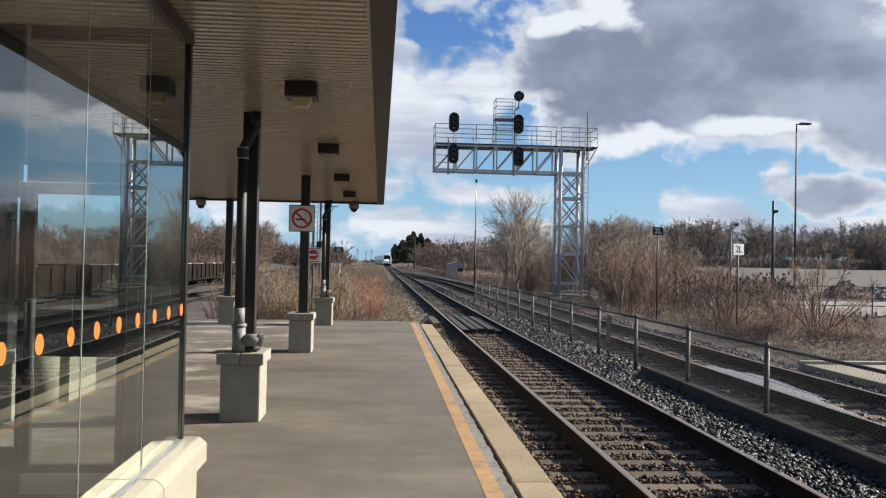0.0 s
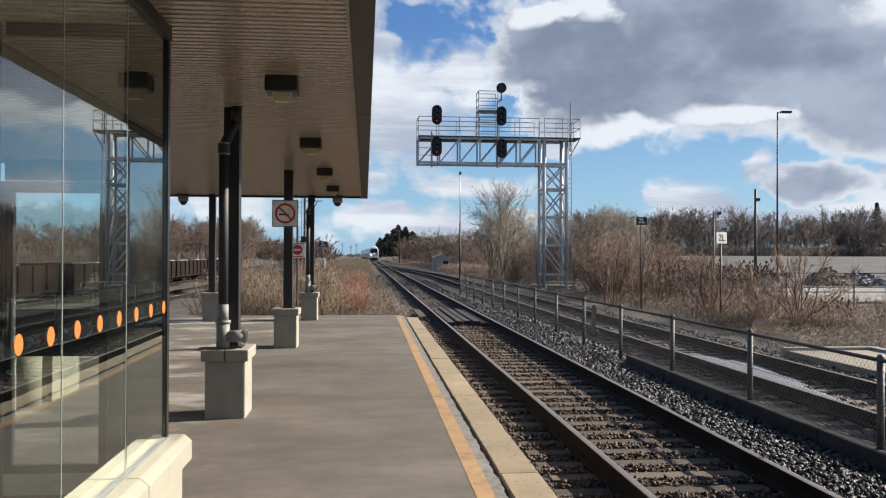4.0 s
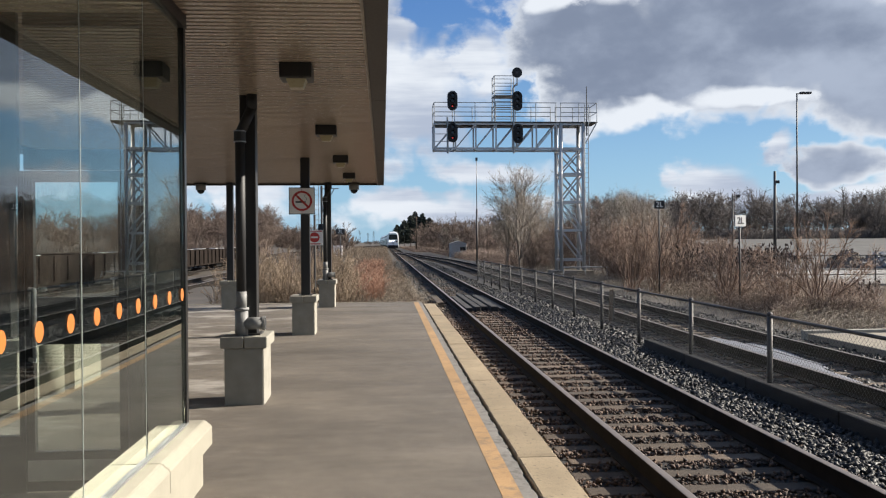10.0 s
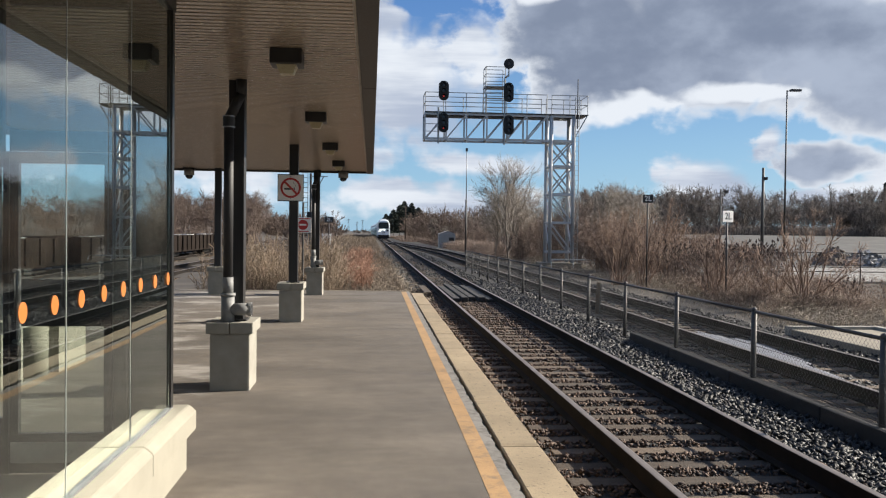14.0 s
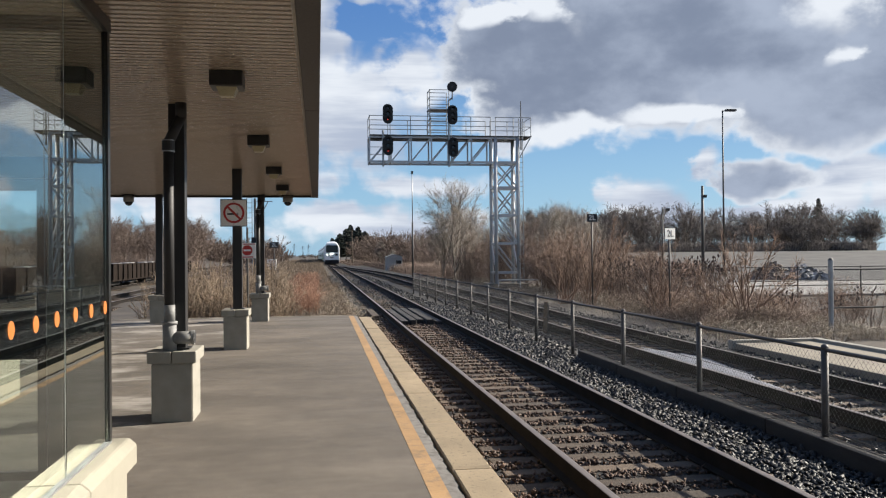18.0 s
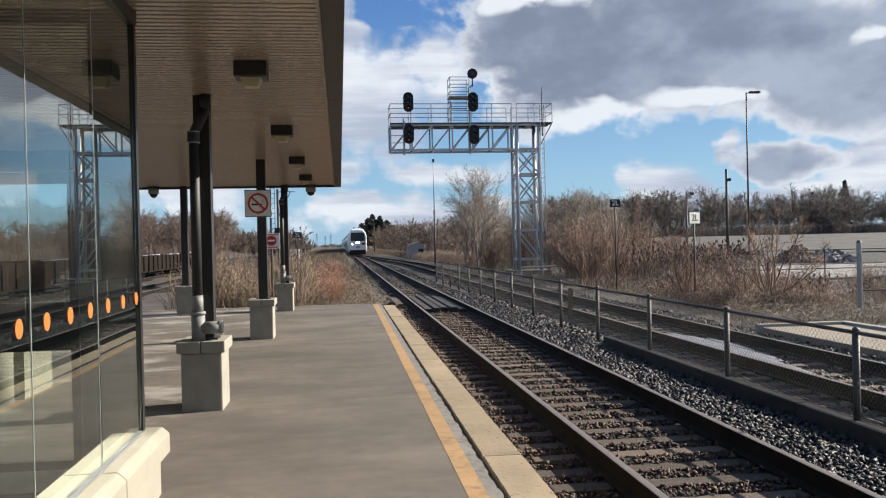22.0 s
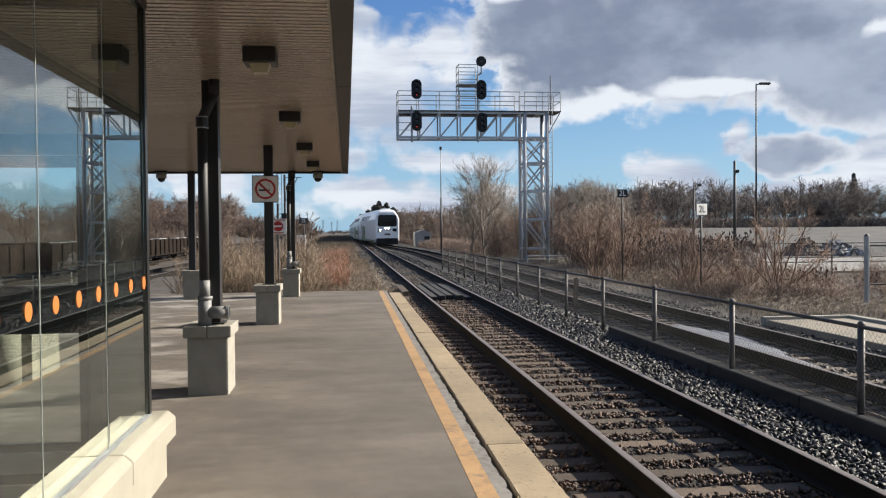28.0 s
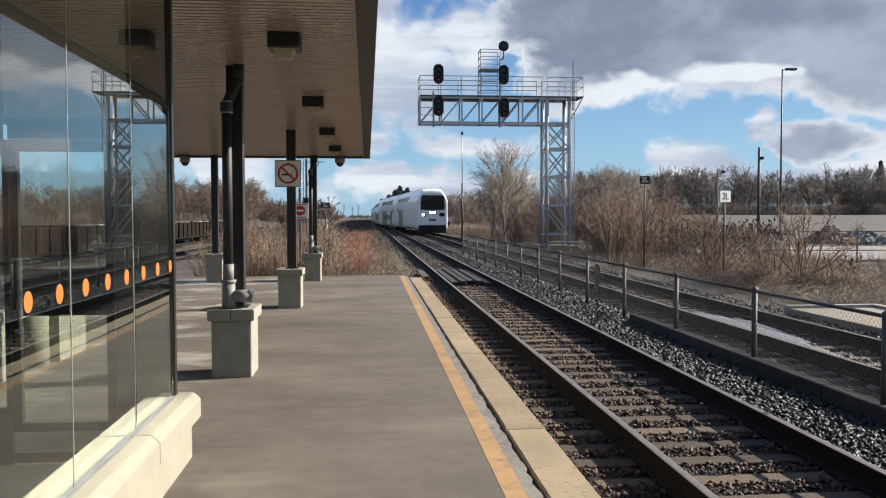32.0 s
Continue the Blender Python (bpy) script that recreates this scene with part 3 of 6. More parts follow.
# ---- ground and track beds ----
def ground():
    xs = np.concatenate([-np.geomspace(3000, 12, 34), np.linspace(-11, 60, 90), np.geomspace(62, 3000, 30)])
    ys = np.concatenate([[-3000, -800, -200, -60], np.linspace(-30, 130, 130), np.geomspace(133, 3500, 36)])
    X, Y = np.meshgrid(xs, ys)
    Z = np.full_like(X, GROUND_Z)
    rng = np.random.RandomState(4)
    bumps = sum(rng.uniform(0.3, 1) * np.sin(X * rng.uniform(0.1, 0.9) + Y * rng.uniform(-0.7, 0.7) + rng.uniform(0, 6)) for _ in range(10)) / 10
    off_track = np.clip((np.abs(X - 5.0) - 6.0) / 5.0, 0, 1)
    near = np.clip((400 - Y) / 200, 0, 1) * np.clip((X + 40) / 10, 0, 1)
    Z += bumps * 0.28 * off_track * near * (Y > 26)
    # level under road and yard; the rise under the left-hand woods
    flat = np.clip((X - 17) / 2, 0, 1) * np.clip((Y - 36.5) / 1.5, 0, 1) * np.clip((160 - Y) / 10, 0, 1)
    Z = Z * (1 - flat) + (GROUND_Z - 0.06) * flat
    Z += np.clip((X - 14) / 20, 0, 1) * np.clip((Y - 95) / 47, 0, 1) * 2.1
    Z += np.clip((-X - 26) / 30, 0, 1) * np.clip((Y - 60) / 60, 0, 1) * 5.0 * np.clip((600 - Y) / 300, 0, 1)
    v = np.stack([X, Y, Z], -1).reshape(-1, 3)
    n = len(xs)
    i = (np.arange(len(ys) - 1)[:, None] * n + np.arange(n - 1)[None]).ravel()
    ob = mesh_from("ground", v, np.stack([i, i + 1, i + n + 1, i + n], 1), M["soil"])
    ob.data.polygons.foreach_set("use_smooth", [True] * len(ob.data.polygons))
    return tagged(ob, "brown winter soil with dry flattened grass", "ground", kind="structure")


def track_bed():
    rng = np.random.RandomState(5)
    xs = np.concatenate([np.linspace(1.36, 9.4, 90), [9.9, 10.4]])
    ys = np.concatenate([np.linspace(-8, 45, 420), np.linspace(45.5, 175, 120), np.linspace(178, 520, 60)])
    X, Y = np.meshgrid(xs, ys)
    Z = np.full_like(X, -0.482) + rng.uniform(-0.018, 0.018, X.shape)
    Z -= 0.05 * (X > 9.6) + 0.09 * (X > 10.1)
    # narrower in the distance, following the bend
    wide = np.clip((170 - Y) / 60, 0, 1)
    mid = np.array([main_x(y) for y in ys])[:, None] + 0 * X
    X2 = np.where(Y > 45, mid + (X - TRACK_1) * (0.55 + 0.45 * wide), X)
    v = np.stack([X2, Y, Z], -1).reshape(-1, 3)
    n = len(xs)
    i = (np.arange(len(ys) - 1)[:, None] * n + np.arange(n - 1)[None]).ravel()
    ob = mesh_from("track_bed", v, np.stack([i, i + 1, i + n + 1, i + n], 1), M["ballast"])
    return tagged(ob, "dark crushed-stone ballast bed under two tracks", "ballast", kind="structure")


RAIL = [(-0.072, -0.20), (0.072, -0.20), (0.072, -0.186), (0.012, -0.16), (0.010, -0.045), (0.036, -0.035), (0.036, -0.006), (-0.036, -0.006), (-0.036, -0.035), (-0.010, -0.045), (-0.012, -0.16), (-0.072, -0.186)]
HEAD = [(-0.034, -0.006), (0.034, -0.006), (0.034, -0.002), (0.024, 0.0), (-0.024, 0.0), (-0.034, -0.002)]


def railway(name, line_x, y0, y1, label, z=RAIL_Z, sleepers=(0, 60), spacing=0.505, width=2.6, far=True):
    tr = thing(name, label, "railway track", kind="structure")
    ys = [y0 + (y1 - y0) * k / 120 for k in range(121)]
    for side in (-0.755, 0.755):
        path = []
        for y in ys:
            s = (line_x(y + 0.5) - line_x(y - 0.5))
            path.append((line_x(y) + side, y - side * s, z))
        r = part("rail", sweep(B(), RAIL, path), M["rail_side"], tr, "rust-dark steel rail")
        part("rail_head", sweep(B(), HEAD, path), M["rail_top"], r, "worn bright rail head")
    bm = box(B(), -width / 2, -0.115, -0.18, width / 2, 0.115, 0.0, 0.012)
    me = bpy.data.meshes.new("sleeper")
    bm.to_mesh(me)
    bm.free()
    me.materials.append(M["sleeper"])
    rng = random.Random(name)
    y = sleepers[0]
    while y < sleepers[1]:
        o = new("sleeper", me)
        o.parent = tr
        o.matrix_basis = pose(line_x(y) + rng.uniform(-0.05, 0.05), y + rng.uniform(-0.03, 0.03), z - 0.200 - rng.uniform(0, 0.025), rng.uniform(-1, 1), rng.uniform(-0.4, 0.4), rng.uniform(-1.5, 1.5))
        y += spacing
    if far:
        bm = B()
        while y < min(y1, 230):
            x = line_x(y)
            box(bm, x - width / 2, y - 0.11, z - 0.33, x + width / 2, y + 0.11, z - 0.18)
            y += spacing * 1.5
        o = part("far_sleepers", bm, M["sleeper"], tr)
        o["kind"] = "stuff"
    return tr


def stones(name, count, region, size, mat, z=-0.472, seed=1, label="", bays=False):
    """Loose broken stones: six-cornered lumps strewn over regions (x0, x1, y0, y1), denser towards the low end of y."""
    rng = np.random.RandomState(seed)
    x0, x1, y0, y1 = region
    y = y0 + (y1 - y0) * rng.rand(count) ** 1.7
    x = x0 + (x1 - x0) * rng.rand(count)
    if bays:
        y = 1.2 + 0.505 * (np.round((y - 1.2) / 0.505) + 0.5) + rng.uniform(-0.135, 0.135, count)
    s = size * rng.uniform(0.5, 1.3, count) * (1 + 0.03 * (y - y0))
    c = np.array([[1, 0, 0], [-1, 0, 0], [0, 1, 0], [0, -1, 0], [0, 0, 1], [0, 0, -1]], float)
    v = c[None] * rng.uniform(0.6, 1.4, (count, 6, 1)) + rng.uniform(-0.5, 0.5, (count, 6, 3))
    v *= s[:, None, None] * np.stack([np.full(count, 1.12), rng.uniform(0.6, 1.0, count), rng.uniform(0.45, 0.85, count)], 1)[:, None]
    b = rng.normal(0, 0.55, count)
    cb, sb = np.cos(b)[:, None], np.sin(b)[:, None]
    v[..., 0], v[..., 2] = v[..., 0] * cb - v[..., 2] * sb, v[..., 0] * sb + v[..., 2] * cb
    a = rng.uniform(0, 6.28, count)
    ca, sa = np.cos(a)[:, None], np.sin(a)[:, None]
    vx, vy = v[..., 0] * ca - v[..., 1] * sa, v[..., 0] * sa + v[..., 1] * ca
    v = np.stack([vx + x[:, None], vy + y[:, None], v[..., 2] + z + rng.uniform(-0.01, 0.025, count)[:, None]], -1).reshape(-1, 3)
    f = np.array([[0, 2, 4], [2, 1, 4], [1, 3, 4], [3, 0, 4], [2, 0, 5], [1, 2, 5], [3, 1, 5], [0, 3, 5]])
    faces = (np.arange(count)[:, None, None] * 6 + f[None]).reshape(-1, 3)
    ob = mesh_from(name, v, faces, mat)
    return tagged(ob, label, "ballast", kind="stuff")


# ---- platform ----
PLAT_END = 23.75
EDGE_SKEW = 0.0042


def platform():
    p = B()
    box(p, -9.5, -40, -0.9, 0.757, PLAT_END, 0.0)
    for v in p.verts:
        if v.co.x > 0:
            v.co.x += EDGE_SKEW * (v.co.y - 5.6)
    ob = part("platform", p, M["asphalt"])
    tagged(ob, "worn brown-grey asphalt platform with painted bands of reflected light", "platform", kind="structure")
    def skewed(x0, x1, z):
        """A strip along the edge, skewed a quarter of a degree to fit the camera's view."""
        bm = box(B(), x0, -40, -0.9, x1, PLAT_END, z)
        for v in bm.verts:
            v.co.x += EDGE_SKEW * (v.co.y - 5.6)
        return bm

    part("painted_line", skewed(0.757, 0.893, 0.002), M["orange_paint"], ob, "faded orange safety line")
    # mortar with a crumbled edge along the open joint
    bm = B()
    crumb = random.Random(5)
    rows = []
    for i in range(700):
        yy = -8 + (PLAT_END + 8) * i / 699
        off = EDGE_SKEW * (yy - 5.6)
        bite = 0.006 * math.sin(yy * 9) + 0.005 * math.sin(yy * 23 + 1) + crumb.uniform(-0.005, 0.003) - (0.014 if crumb.random() < 0.06 else 0)
        rows.append([bm.verts.new(q) for q in ((0.893 + off, yy, -0.9), (0.893 + off, yy, -0.001), (0.986 + bite + off, yy, -0.003), (0.989 + bite + off, yy, -0.9))])
    for a, b in zip(rows, rows[1:]):
        for q in range(3):
            bm.faces.new((a[q], a[q + 1], b[q + 1], b[q]))
    bmesh.ops.recalc_face_normals(bm, faces=list(bm.faces))
    part("mortar_strip", bm, M["strip"], ob, "grey mortar strip with a crumbled edge")
    part("end_kerb", box(B(), -9.5, PLAT_END, -0.9, 1.07, PLAT_END + 0.16, 0.012, 0.01), M["slab"], ob, "pale concrete end kerb")
    part("joint_fill", skewed(0.96, 1.009, -0.03), M["gap_black"], ob, "dark open joint")
    rng = random.Random(3)
    kinds = []
    for k in range(5):
        # a slab with worn, slightly ragged arrises
        bm = B()
        rows = []
        n = 30
        for i in range(n + 1):
            yy = -0.912 + 1.824 * i / n
            j = [rng.uniform(-0.0018, 0.0018) for _ in range(4)]
            if rng.random() < 0.07:
                j[1] -= rng.uniform(0.004, 0.012)
            end = 0.008 if i in (0, n) else 0.0
            rows.append([bm.verts.new(p) for p in ((0.0, yy, -0.75), (0.0 + abs(j[0]), yy, -0.012), (0.012 + j[0], yy, -end), (0.308 + j[1], yy, -end), (0.32 + j[1], yy, -0.014), (0.32 + j[2] * 0.5, yy, -0.75))])
        for a, b in zip(rows, rows[1:]):
            for q in range(6):
                bm.faces.new((a[q], a[(q + 1) % 6], b[(q + 1) % 6], b[q]))
        bm.faces.new(rows[0][::-1])
        bm.faces.new(rows[-1])
        bmesh.ops.recalc_face_normals(bm, faces=list(bm.faces))
        me = bpy.data.meshes.new("edge_slab")
        bm.to_mesh(me)
        bm.free()
        me.materials.append(M["curb"])
        kinds.append(me)
    y = 6.72 - 1.83 * 6 + 0.915
    while y + 0.9 < PLAT_END + 0.6:
        o = new("edge_slab", kinds[rng.randrange(5)])
        o.parent = ob
        o.matrix_basis = pose(1.010 + EDGE_SKEW * (y - 5.6) + rng.uniform(-0.004, 0.004), y, 0.008 + rng.uniform(-0.004, 0.004), 0, 0, rng.uniform(-0.12, 0.12) - 0.24)
        y += 1.83
    return ob


# ---- canopy ----
CEIL, CAN_Y0, CAN_Y1 = 3.28, -9.0, 22.85
CAN_X0, CAN_X1 = -5.75, -0.152


def canopy():
    # Near-black backing paints in the shade between the slats.
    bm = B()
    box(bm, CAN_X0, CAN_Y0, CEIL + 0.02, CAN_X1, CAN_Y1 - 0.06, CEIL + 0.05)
    c = part("ceiling", bm, M["gap_black"])
    tagged(c, "near-black sheet behind the soffit slats", "ceiling", kind="structure")
    bm = B()
    y = CAN_Y0
    while y < CAN_Y1 - 0.1:
        v = [bm.verts.new((x, yy, zz)) for x in (CAN_X0, CAN_X1) for yy, zz in ((y, CEIL + 0.02), (y + 0.004, CEIL), (y + 0.067, CEIL), (y + 0.071, CEIL + 0.02))]
        for k in range(3):
            bm.faces.new((v[k], v[k + 1], v[4 + k + 1], v[4 + k]))
        y += 0.102
    s = part("ceiling_slats", bm, M["soffit"])
    tagged(s, "narrow brown metal soffit slats", "ceiling", kind="structure")
    roof = thing("canopy_roof", "flat platform canopy roof with dark brown metal fascia", "roof", kind="structure")
    part("roof_deck", box(B(), CAN_X0 - 0.35, CAN_Y0, CEIL + 0.06, 0.02, CAN_Y1, CEIL + 0.62), M["fascia"], roof)
    # fascia cassettes along the track edge
    y, k = CAN_Y1 - 9.62, 0
    bounds = [CAN_Y0, -2.0, 3.6, 9.25, 15.9, CAN_Y1]
    for a, b in zip(bounds, bounds[1:]):
        part("fascia_panel", box(B(), CAN_X1 + 0.015, a + 0.006, CEIL - 0.055, 0.022, b - 0.006, CEIL + 0.058, 0.006), M["fascia"], roof)
    part("edge_trim", box(B(), CAN_X1 - 0.012, CAN_Y0, CEIL - 0.03, CAN_X1 + 0.012, CAN_Y1 - 0.02, CEIL + 0.03), M["trim_light"], roof, "thin pale trim strip")
    part("end_fascia", box(B(), CAN_X0 - 0.35, CAN_Y1 - 0.06, CEIL - 0.05, 0.022, CAN_Y1 + 0.02, CEIL + 0.058), M["fascia"], roof)
    part("side_fascia", box(B(), CAN_X0 - 0.352, CAN_Y0, CEIL - 0.05, CAN_X0, CAN_Y1 - 0.062, CEIL + 0.058), M["fascia"], roof)


def pedestal(x, y, w=0.415, h=0.72, deep=0.55):
    """Square concrete footing with a wider two-piece cap; x, y: the middle of its base."""
    p = thing("column_pedestal", "square pale concrete pedestal with a wider cap", "pedestal", "pedestals under the canopy columns", at=pose(x, y, 0))
    part("shaft", box(B(), -w / 2, -deep / 2, -0.02, w / 2, deep / 2, h - 0.12, 0.02), M["pedestal"], p)
    c, e = w / 2 + 0.036, deep / 2 + 0.036
    part("cap", box(B(), -c, -e, h - 0.12, -0.003, e, h, 0.014), M["pedestal"], p)
    part("cap", box(B(), 0.003, -e, h - 0.12, c, e, h, 0.014), M["pedestal"], p)
    return p


def column(x, y, h0=0.72, w=0.165):
    c = thing("canopy_column", "black painted square steel canopy column", "column", "canopy columns", at=pose(x, y, h0))
    part("post", box(B(), -w / 2, -w / 2, 0, w / 2, w / 2, CEIL - h0 + 0.02, 0.006), M["black_steel"], c)
    part("base_plate", box(B(), -w / 2 - 0.04, -w / 2 - 0.04, 0, w / 2 + 0.04, w / 2 + 0.04, 0.018), M["black_steel"], c)
    return c


def downpipe(x, y, z0, top_x, top_y, r=0.052, group="roof drain pipes"):
    d = thing("drain_pipe", "black drain pipe with grey iron tee at its foot", "pipe", group, at=pose(x, y, z0))
    H = CEIL - z0
    tx, ty = top_x - x, top_y - y
    bm = rod(B(), (0, 0, 0.45), (0, 0, H - 0.42), r, seg=16)
    part("riser", bm, M["black_pipe"], d, smooth=True)
    bm = B()
    rod(bm, (0, 0, H - 0.42), (tx, ty, H - 0.14), r * 1.04, seg=16)
    rod(bm, (tx, ty, H - 0.16), (tx, ty, H + 0.02), r * 1.08, seg=16)
    part("elbow", bm, M["black_pipe"], d, smooth=True)
    bm = B()
    rod(bm, (0, 0, H - 0.50), (0, 0, H - 0.40), r * 1.25, seg=16)
    cl = part("coupling", bm, M["black_pipe"], d)
    for z in (H - 0.512, H - 0.40):
        part("steel_band", rod(B(), (0, 0, z), (0, 0, z + 0.012), r * 1.3, seg=16), M["galv"], cl, "bright steel clamp band")
    bm = B()
    rod(bm, (0, 0, 0.0), (0, 0, 0.27), r * 1.35, seg=16)
    rod(bm, (0, 0, 0.27), (0, 0, 0.30), r * 1.55, seg=16)
    part("tee", bm, M["grey_pipe"], d, "grey cast-iron tee", True)
    part("sleeve", rod(B(), (0, 0, 0.30), (0, 0, 0.47), r * 1.1, seg=16), M["grey_pipe"], d, "pale grey lower sleeve", True)
    out = part("outlet", rod(B(), (0.04, 0, 0.13), (0.24, 0, 0.13), r * 1.25, seg=20), M["grey_pipe"], d, "grey outlet stub", True)
    bm = B()
    rod(bm, (0.22, 0, 0.13), (0.25, 0, 0.13), r * 1.42, seg=20)
    part("collar", bm, M["grey_pipe"], out, "grey end collar")
    # Black disc paints the shade inside the open pipe end.
    part("mouth", rod(B(), (0.25, 0, 0.13), (0.254, 0, 0.13), r * 1.18, seg=20), M["black_pipe"], out, "black disc in place of the shaded pipe inside")
    return d


def soffit_lamp(x, y):
    l = thing("soffit_lamp", "black box soffit lamp with a cream lens", "ceiling lamp", "lamps under the canopy", at=pose(x, y, CEIL))
    part("housing", box(B(), -0.14, -0.14, -0.135, 0.14, 0.14, 0.0, 0.012), M["black_steel"], l)
    bm = B()
    bmesh.ops.create_cone(bm, cap_ends=True, segments=4, radius1=0.08, radius2=0.125, depth=0.075, matrix=Matrix.Translation((0, 0, -0.172)) @ Matrix.Rotation(radians(45), 4, "Z"))
    part("lens", bm, M["lamp_lens"], l, "cream prismatic lens")
    return l


def dome_camera(x, y, z, arm=None):
    c = thing("dome_camera", "small dome security camera hung under the canopy", "security camera", "canopy cameras", at=pose(x, y, z))
    bm = B()
    rod(bm, (0, 0, -0.16), (0, 0, 0), 0.13, 0.135, 16)
    part("housing", bm, M["white_plastic"], c, "grey-white housing", True)
    bm = B()
    bmesh.ops.create_uvsphere(bm, u_segments=16, v_segments=8, radius=0.1, matrix=Matrix.Translation((0, 0, -0.16)))
    part("dome", bm, M["train_dark"], c, "dark glossy dome", True)
    part("mount", box(B(), -0.15, -0.08, -0.02, 0.15, 0.08, 0.04), M["black_steel"], c)
    return c


# ---- glazed shelter ----
GX, GY1, GZ0, GZ1 = -1.395, 6.10, 0.452, 3.185


def shelter():
    s = thing("glazed_shelter", "glazed platform shelter with dark frame and cream stone base", "shelter")
    w = part("base_wall", box(B(), -1.56, -6, -0.02, -1.30, GY1 + 0.10, 0.275, 0.01), M["cream"], s, "cream cast-stone base wall")
    # capping stones with a chamfered nose
    prof = [(-0.29, 0.0), (0.068, 0.0), (0.068, 0.135), (0.018, 0.178), (-0.29, 0.178)]
    for y0, y1 in ((5.055, GY1 + 0.13), (3.81, 5.045), (2.57, 3.80), (1.33, 2.56), (0.09, 1.32), (-1.15, 0.08)):
        bm = B()
        sweep(bm, prof, [(-1.31, y0, 0.275), (-1.31, y1, 0.275)])
        bmesh.ops.bevel(bm, geom=list(bm.edges), offset=0.008, segments=1, affect="EDGES")
        part("cap_stone", bm, M["cream"], w, "chamfered cream capping stone")
    # glass panes, butt-jointed
    seams = [GY1 - 0.03] + [5.134 - 1.021 * k for k in range(8)]
    # each pane sits a fraction of a degree out of true, so that what it mirrors jumps at the joints
    for (a, b), turn, tip in zip(zip(seams[1:], seams), (0.36, 0.0, 0.06, -0.05, 0.04, 0, 0, 0), (-0.1, 0, 0.03, 0, 0, 0, 0, 0)):
        half, mid = (b - a) / 2 - 0.004, (GZ0 + GZ1) / 2
        pane = part("glass_pane", box(B(), -0.012, -half, GZ0 - mid, 0, half, GZ1 - mid), M["glass"], s, "clear green-edged glass pane")
        pane.matrix_basis = pose(GX, (a + b) / 2, mid, 0, tip, turn)
        pane.visible_shadow = False
        part("glazing_joint", box(B(), GX - 0.013, a - 0.003, GZ0, GX + 0.001, a + 0.003, GZ1), M["joint"], s, "pale silicone joint")
    part("sill_channel", box(B(), GX - 0.03, -6, GZ0 - 0.012, GX + 0.02, GY1, GZ0 + 0.012), M["galv"], s, "thin metal glazing channel")
    part("corner_post", box(B(), GX - 0.05, GY1 - 0.03, GZ0 - 0.01, GX + 0.014, GY1 + 0.03, GZ1 + 0.05), M["frame_dark"], s)
    part("head_rail", box(B(), GX - 0.06, -6, GZ1, GX + 0.025, GY1 + 0.03, CEIL, 0.008), M["frame_dark"], s)
    # orange dots on the glass
    for k in range(14):
        bm = B()
        bmesh.ops.create_cone(bm, cap_ends=True, segments=28, radius1=0.043, radius2=0.043, depth=0.002, matrix=Matrix.Translation((GX + (0.005 if k < 3 else 0.002), 6.006 - 0.3393 * k, 1.356)) @ Matrix.Rotation(radians(90), 4, "Y"))
        part("glass_dot", bm, M["dot"], s, "orange film dot on the glass")
    # end wall across the shelter, with a glazed door
    dl, dr, dz0, dz1 = -2.405, -1.842, 0.288, 2.128
    part("end_panel", box(B(), -1.69, GY1 - 0.02, 0.0, GX - 0.052, GY1 + 0.02, CEIL), M["panel_dark"], s, "dark solid end panel")
    part("transom_rail", box(B(), dl - 0.06, GY1 - 0.02, 2.21, -1.692, GY1 + 0.02, 2.35), M["frame_dark"], s, "dark rail over the door")
    part("transom_head", box(B(), dl - 0.06, GY1 - 0.02, 3.19, -1.692, GY1 + 0.02, CEIL), M["panel_dark"], s, "dark panel under the soffit")
    pane = part("transom_glass", box(B(), dl - 0.06, GY1 - 0.004, 2.35, -1.692, GY1 + 0.004, 3.19), M["glass"], s)
    pane.visible_shadow = False
    part("end_panel", box(B(), dr + 0.06, GY1 - 0.02, 0.0, -1.692, GY1 + 0.02, 2.208), M["panel_dark"], s, "dark solid end panel")
    part("end_panel", box(B(), -4.6, GY1 - 0.02, 0.0, dl - 0.34, GY1 + 0.02, CEIL), M["panel_dark"], s, "dark solid end panel")
    d = part("shelter_door", box(B(), dl - 0.058, GY1 - 0.025, 0.02, dr + 0.056, GY1 + 0.025, dz0), M["frame_dark"], s, "dark framed glazed door")
    part("door_stile", box(B(), dl - 0.058, GY1 - 0.025, dz0, dl, GY1 + 0.025, dz1), M["frame_dark"], d)
    part("door_stile", box(B(), dr, GY1 - 0.025, dz0, dr + 0.056, GY1 + 0.025, dz1), M["frame_dark"], d)
    part("door_rail", box(B(), dl - 0.058, GY1 - 0.025, dz1, dr + 0.056, GY1 + 0.025, 2.205), M["frame_dark"], d)
    pane = part("door_glass", box(B(), dl, GY1 - 0.004, dz0, dr, GY1 + 0.004, dz1), M["glass"], d)
    pane.visible_shadow = False
    part("mid_rail", box(B(), dl, GY1 - 0.024, 1.022, dr, GY1 + 0.024, 1.342), M["frame_dark"], d, "wide dark middle rail")
    part("kick_plate", box(B(), dl - 0.05, GY1 - 0.03, 0.09, dr + 0.05, GY1 - 0.0255, 0.232), M["grey_pipe"], d, "scuffed grey kick plate")
    bm = B()
    rod(bm, (dl + 0.03, GY1 - 0.09, 0.92), (dl + 0.03, GY1 - 0.09, 1.40), 0.014, seg=10)
    for z in (0.92, 1.40):
        rod(bm, (dl + 0.03, GY1 - 0.09, z), (dl - 0.03, GY1 - 0.02, z), 0.014, seg=10)
    part("pull_handle", bm, M["galv"], d, "bent steel pull handle")
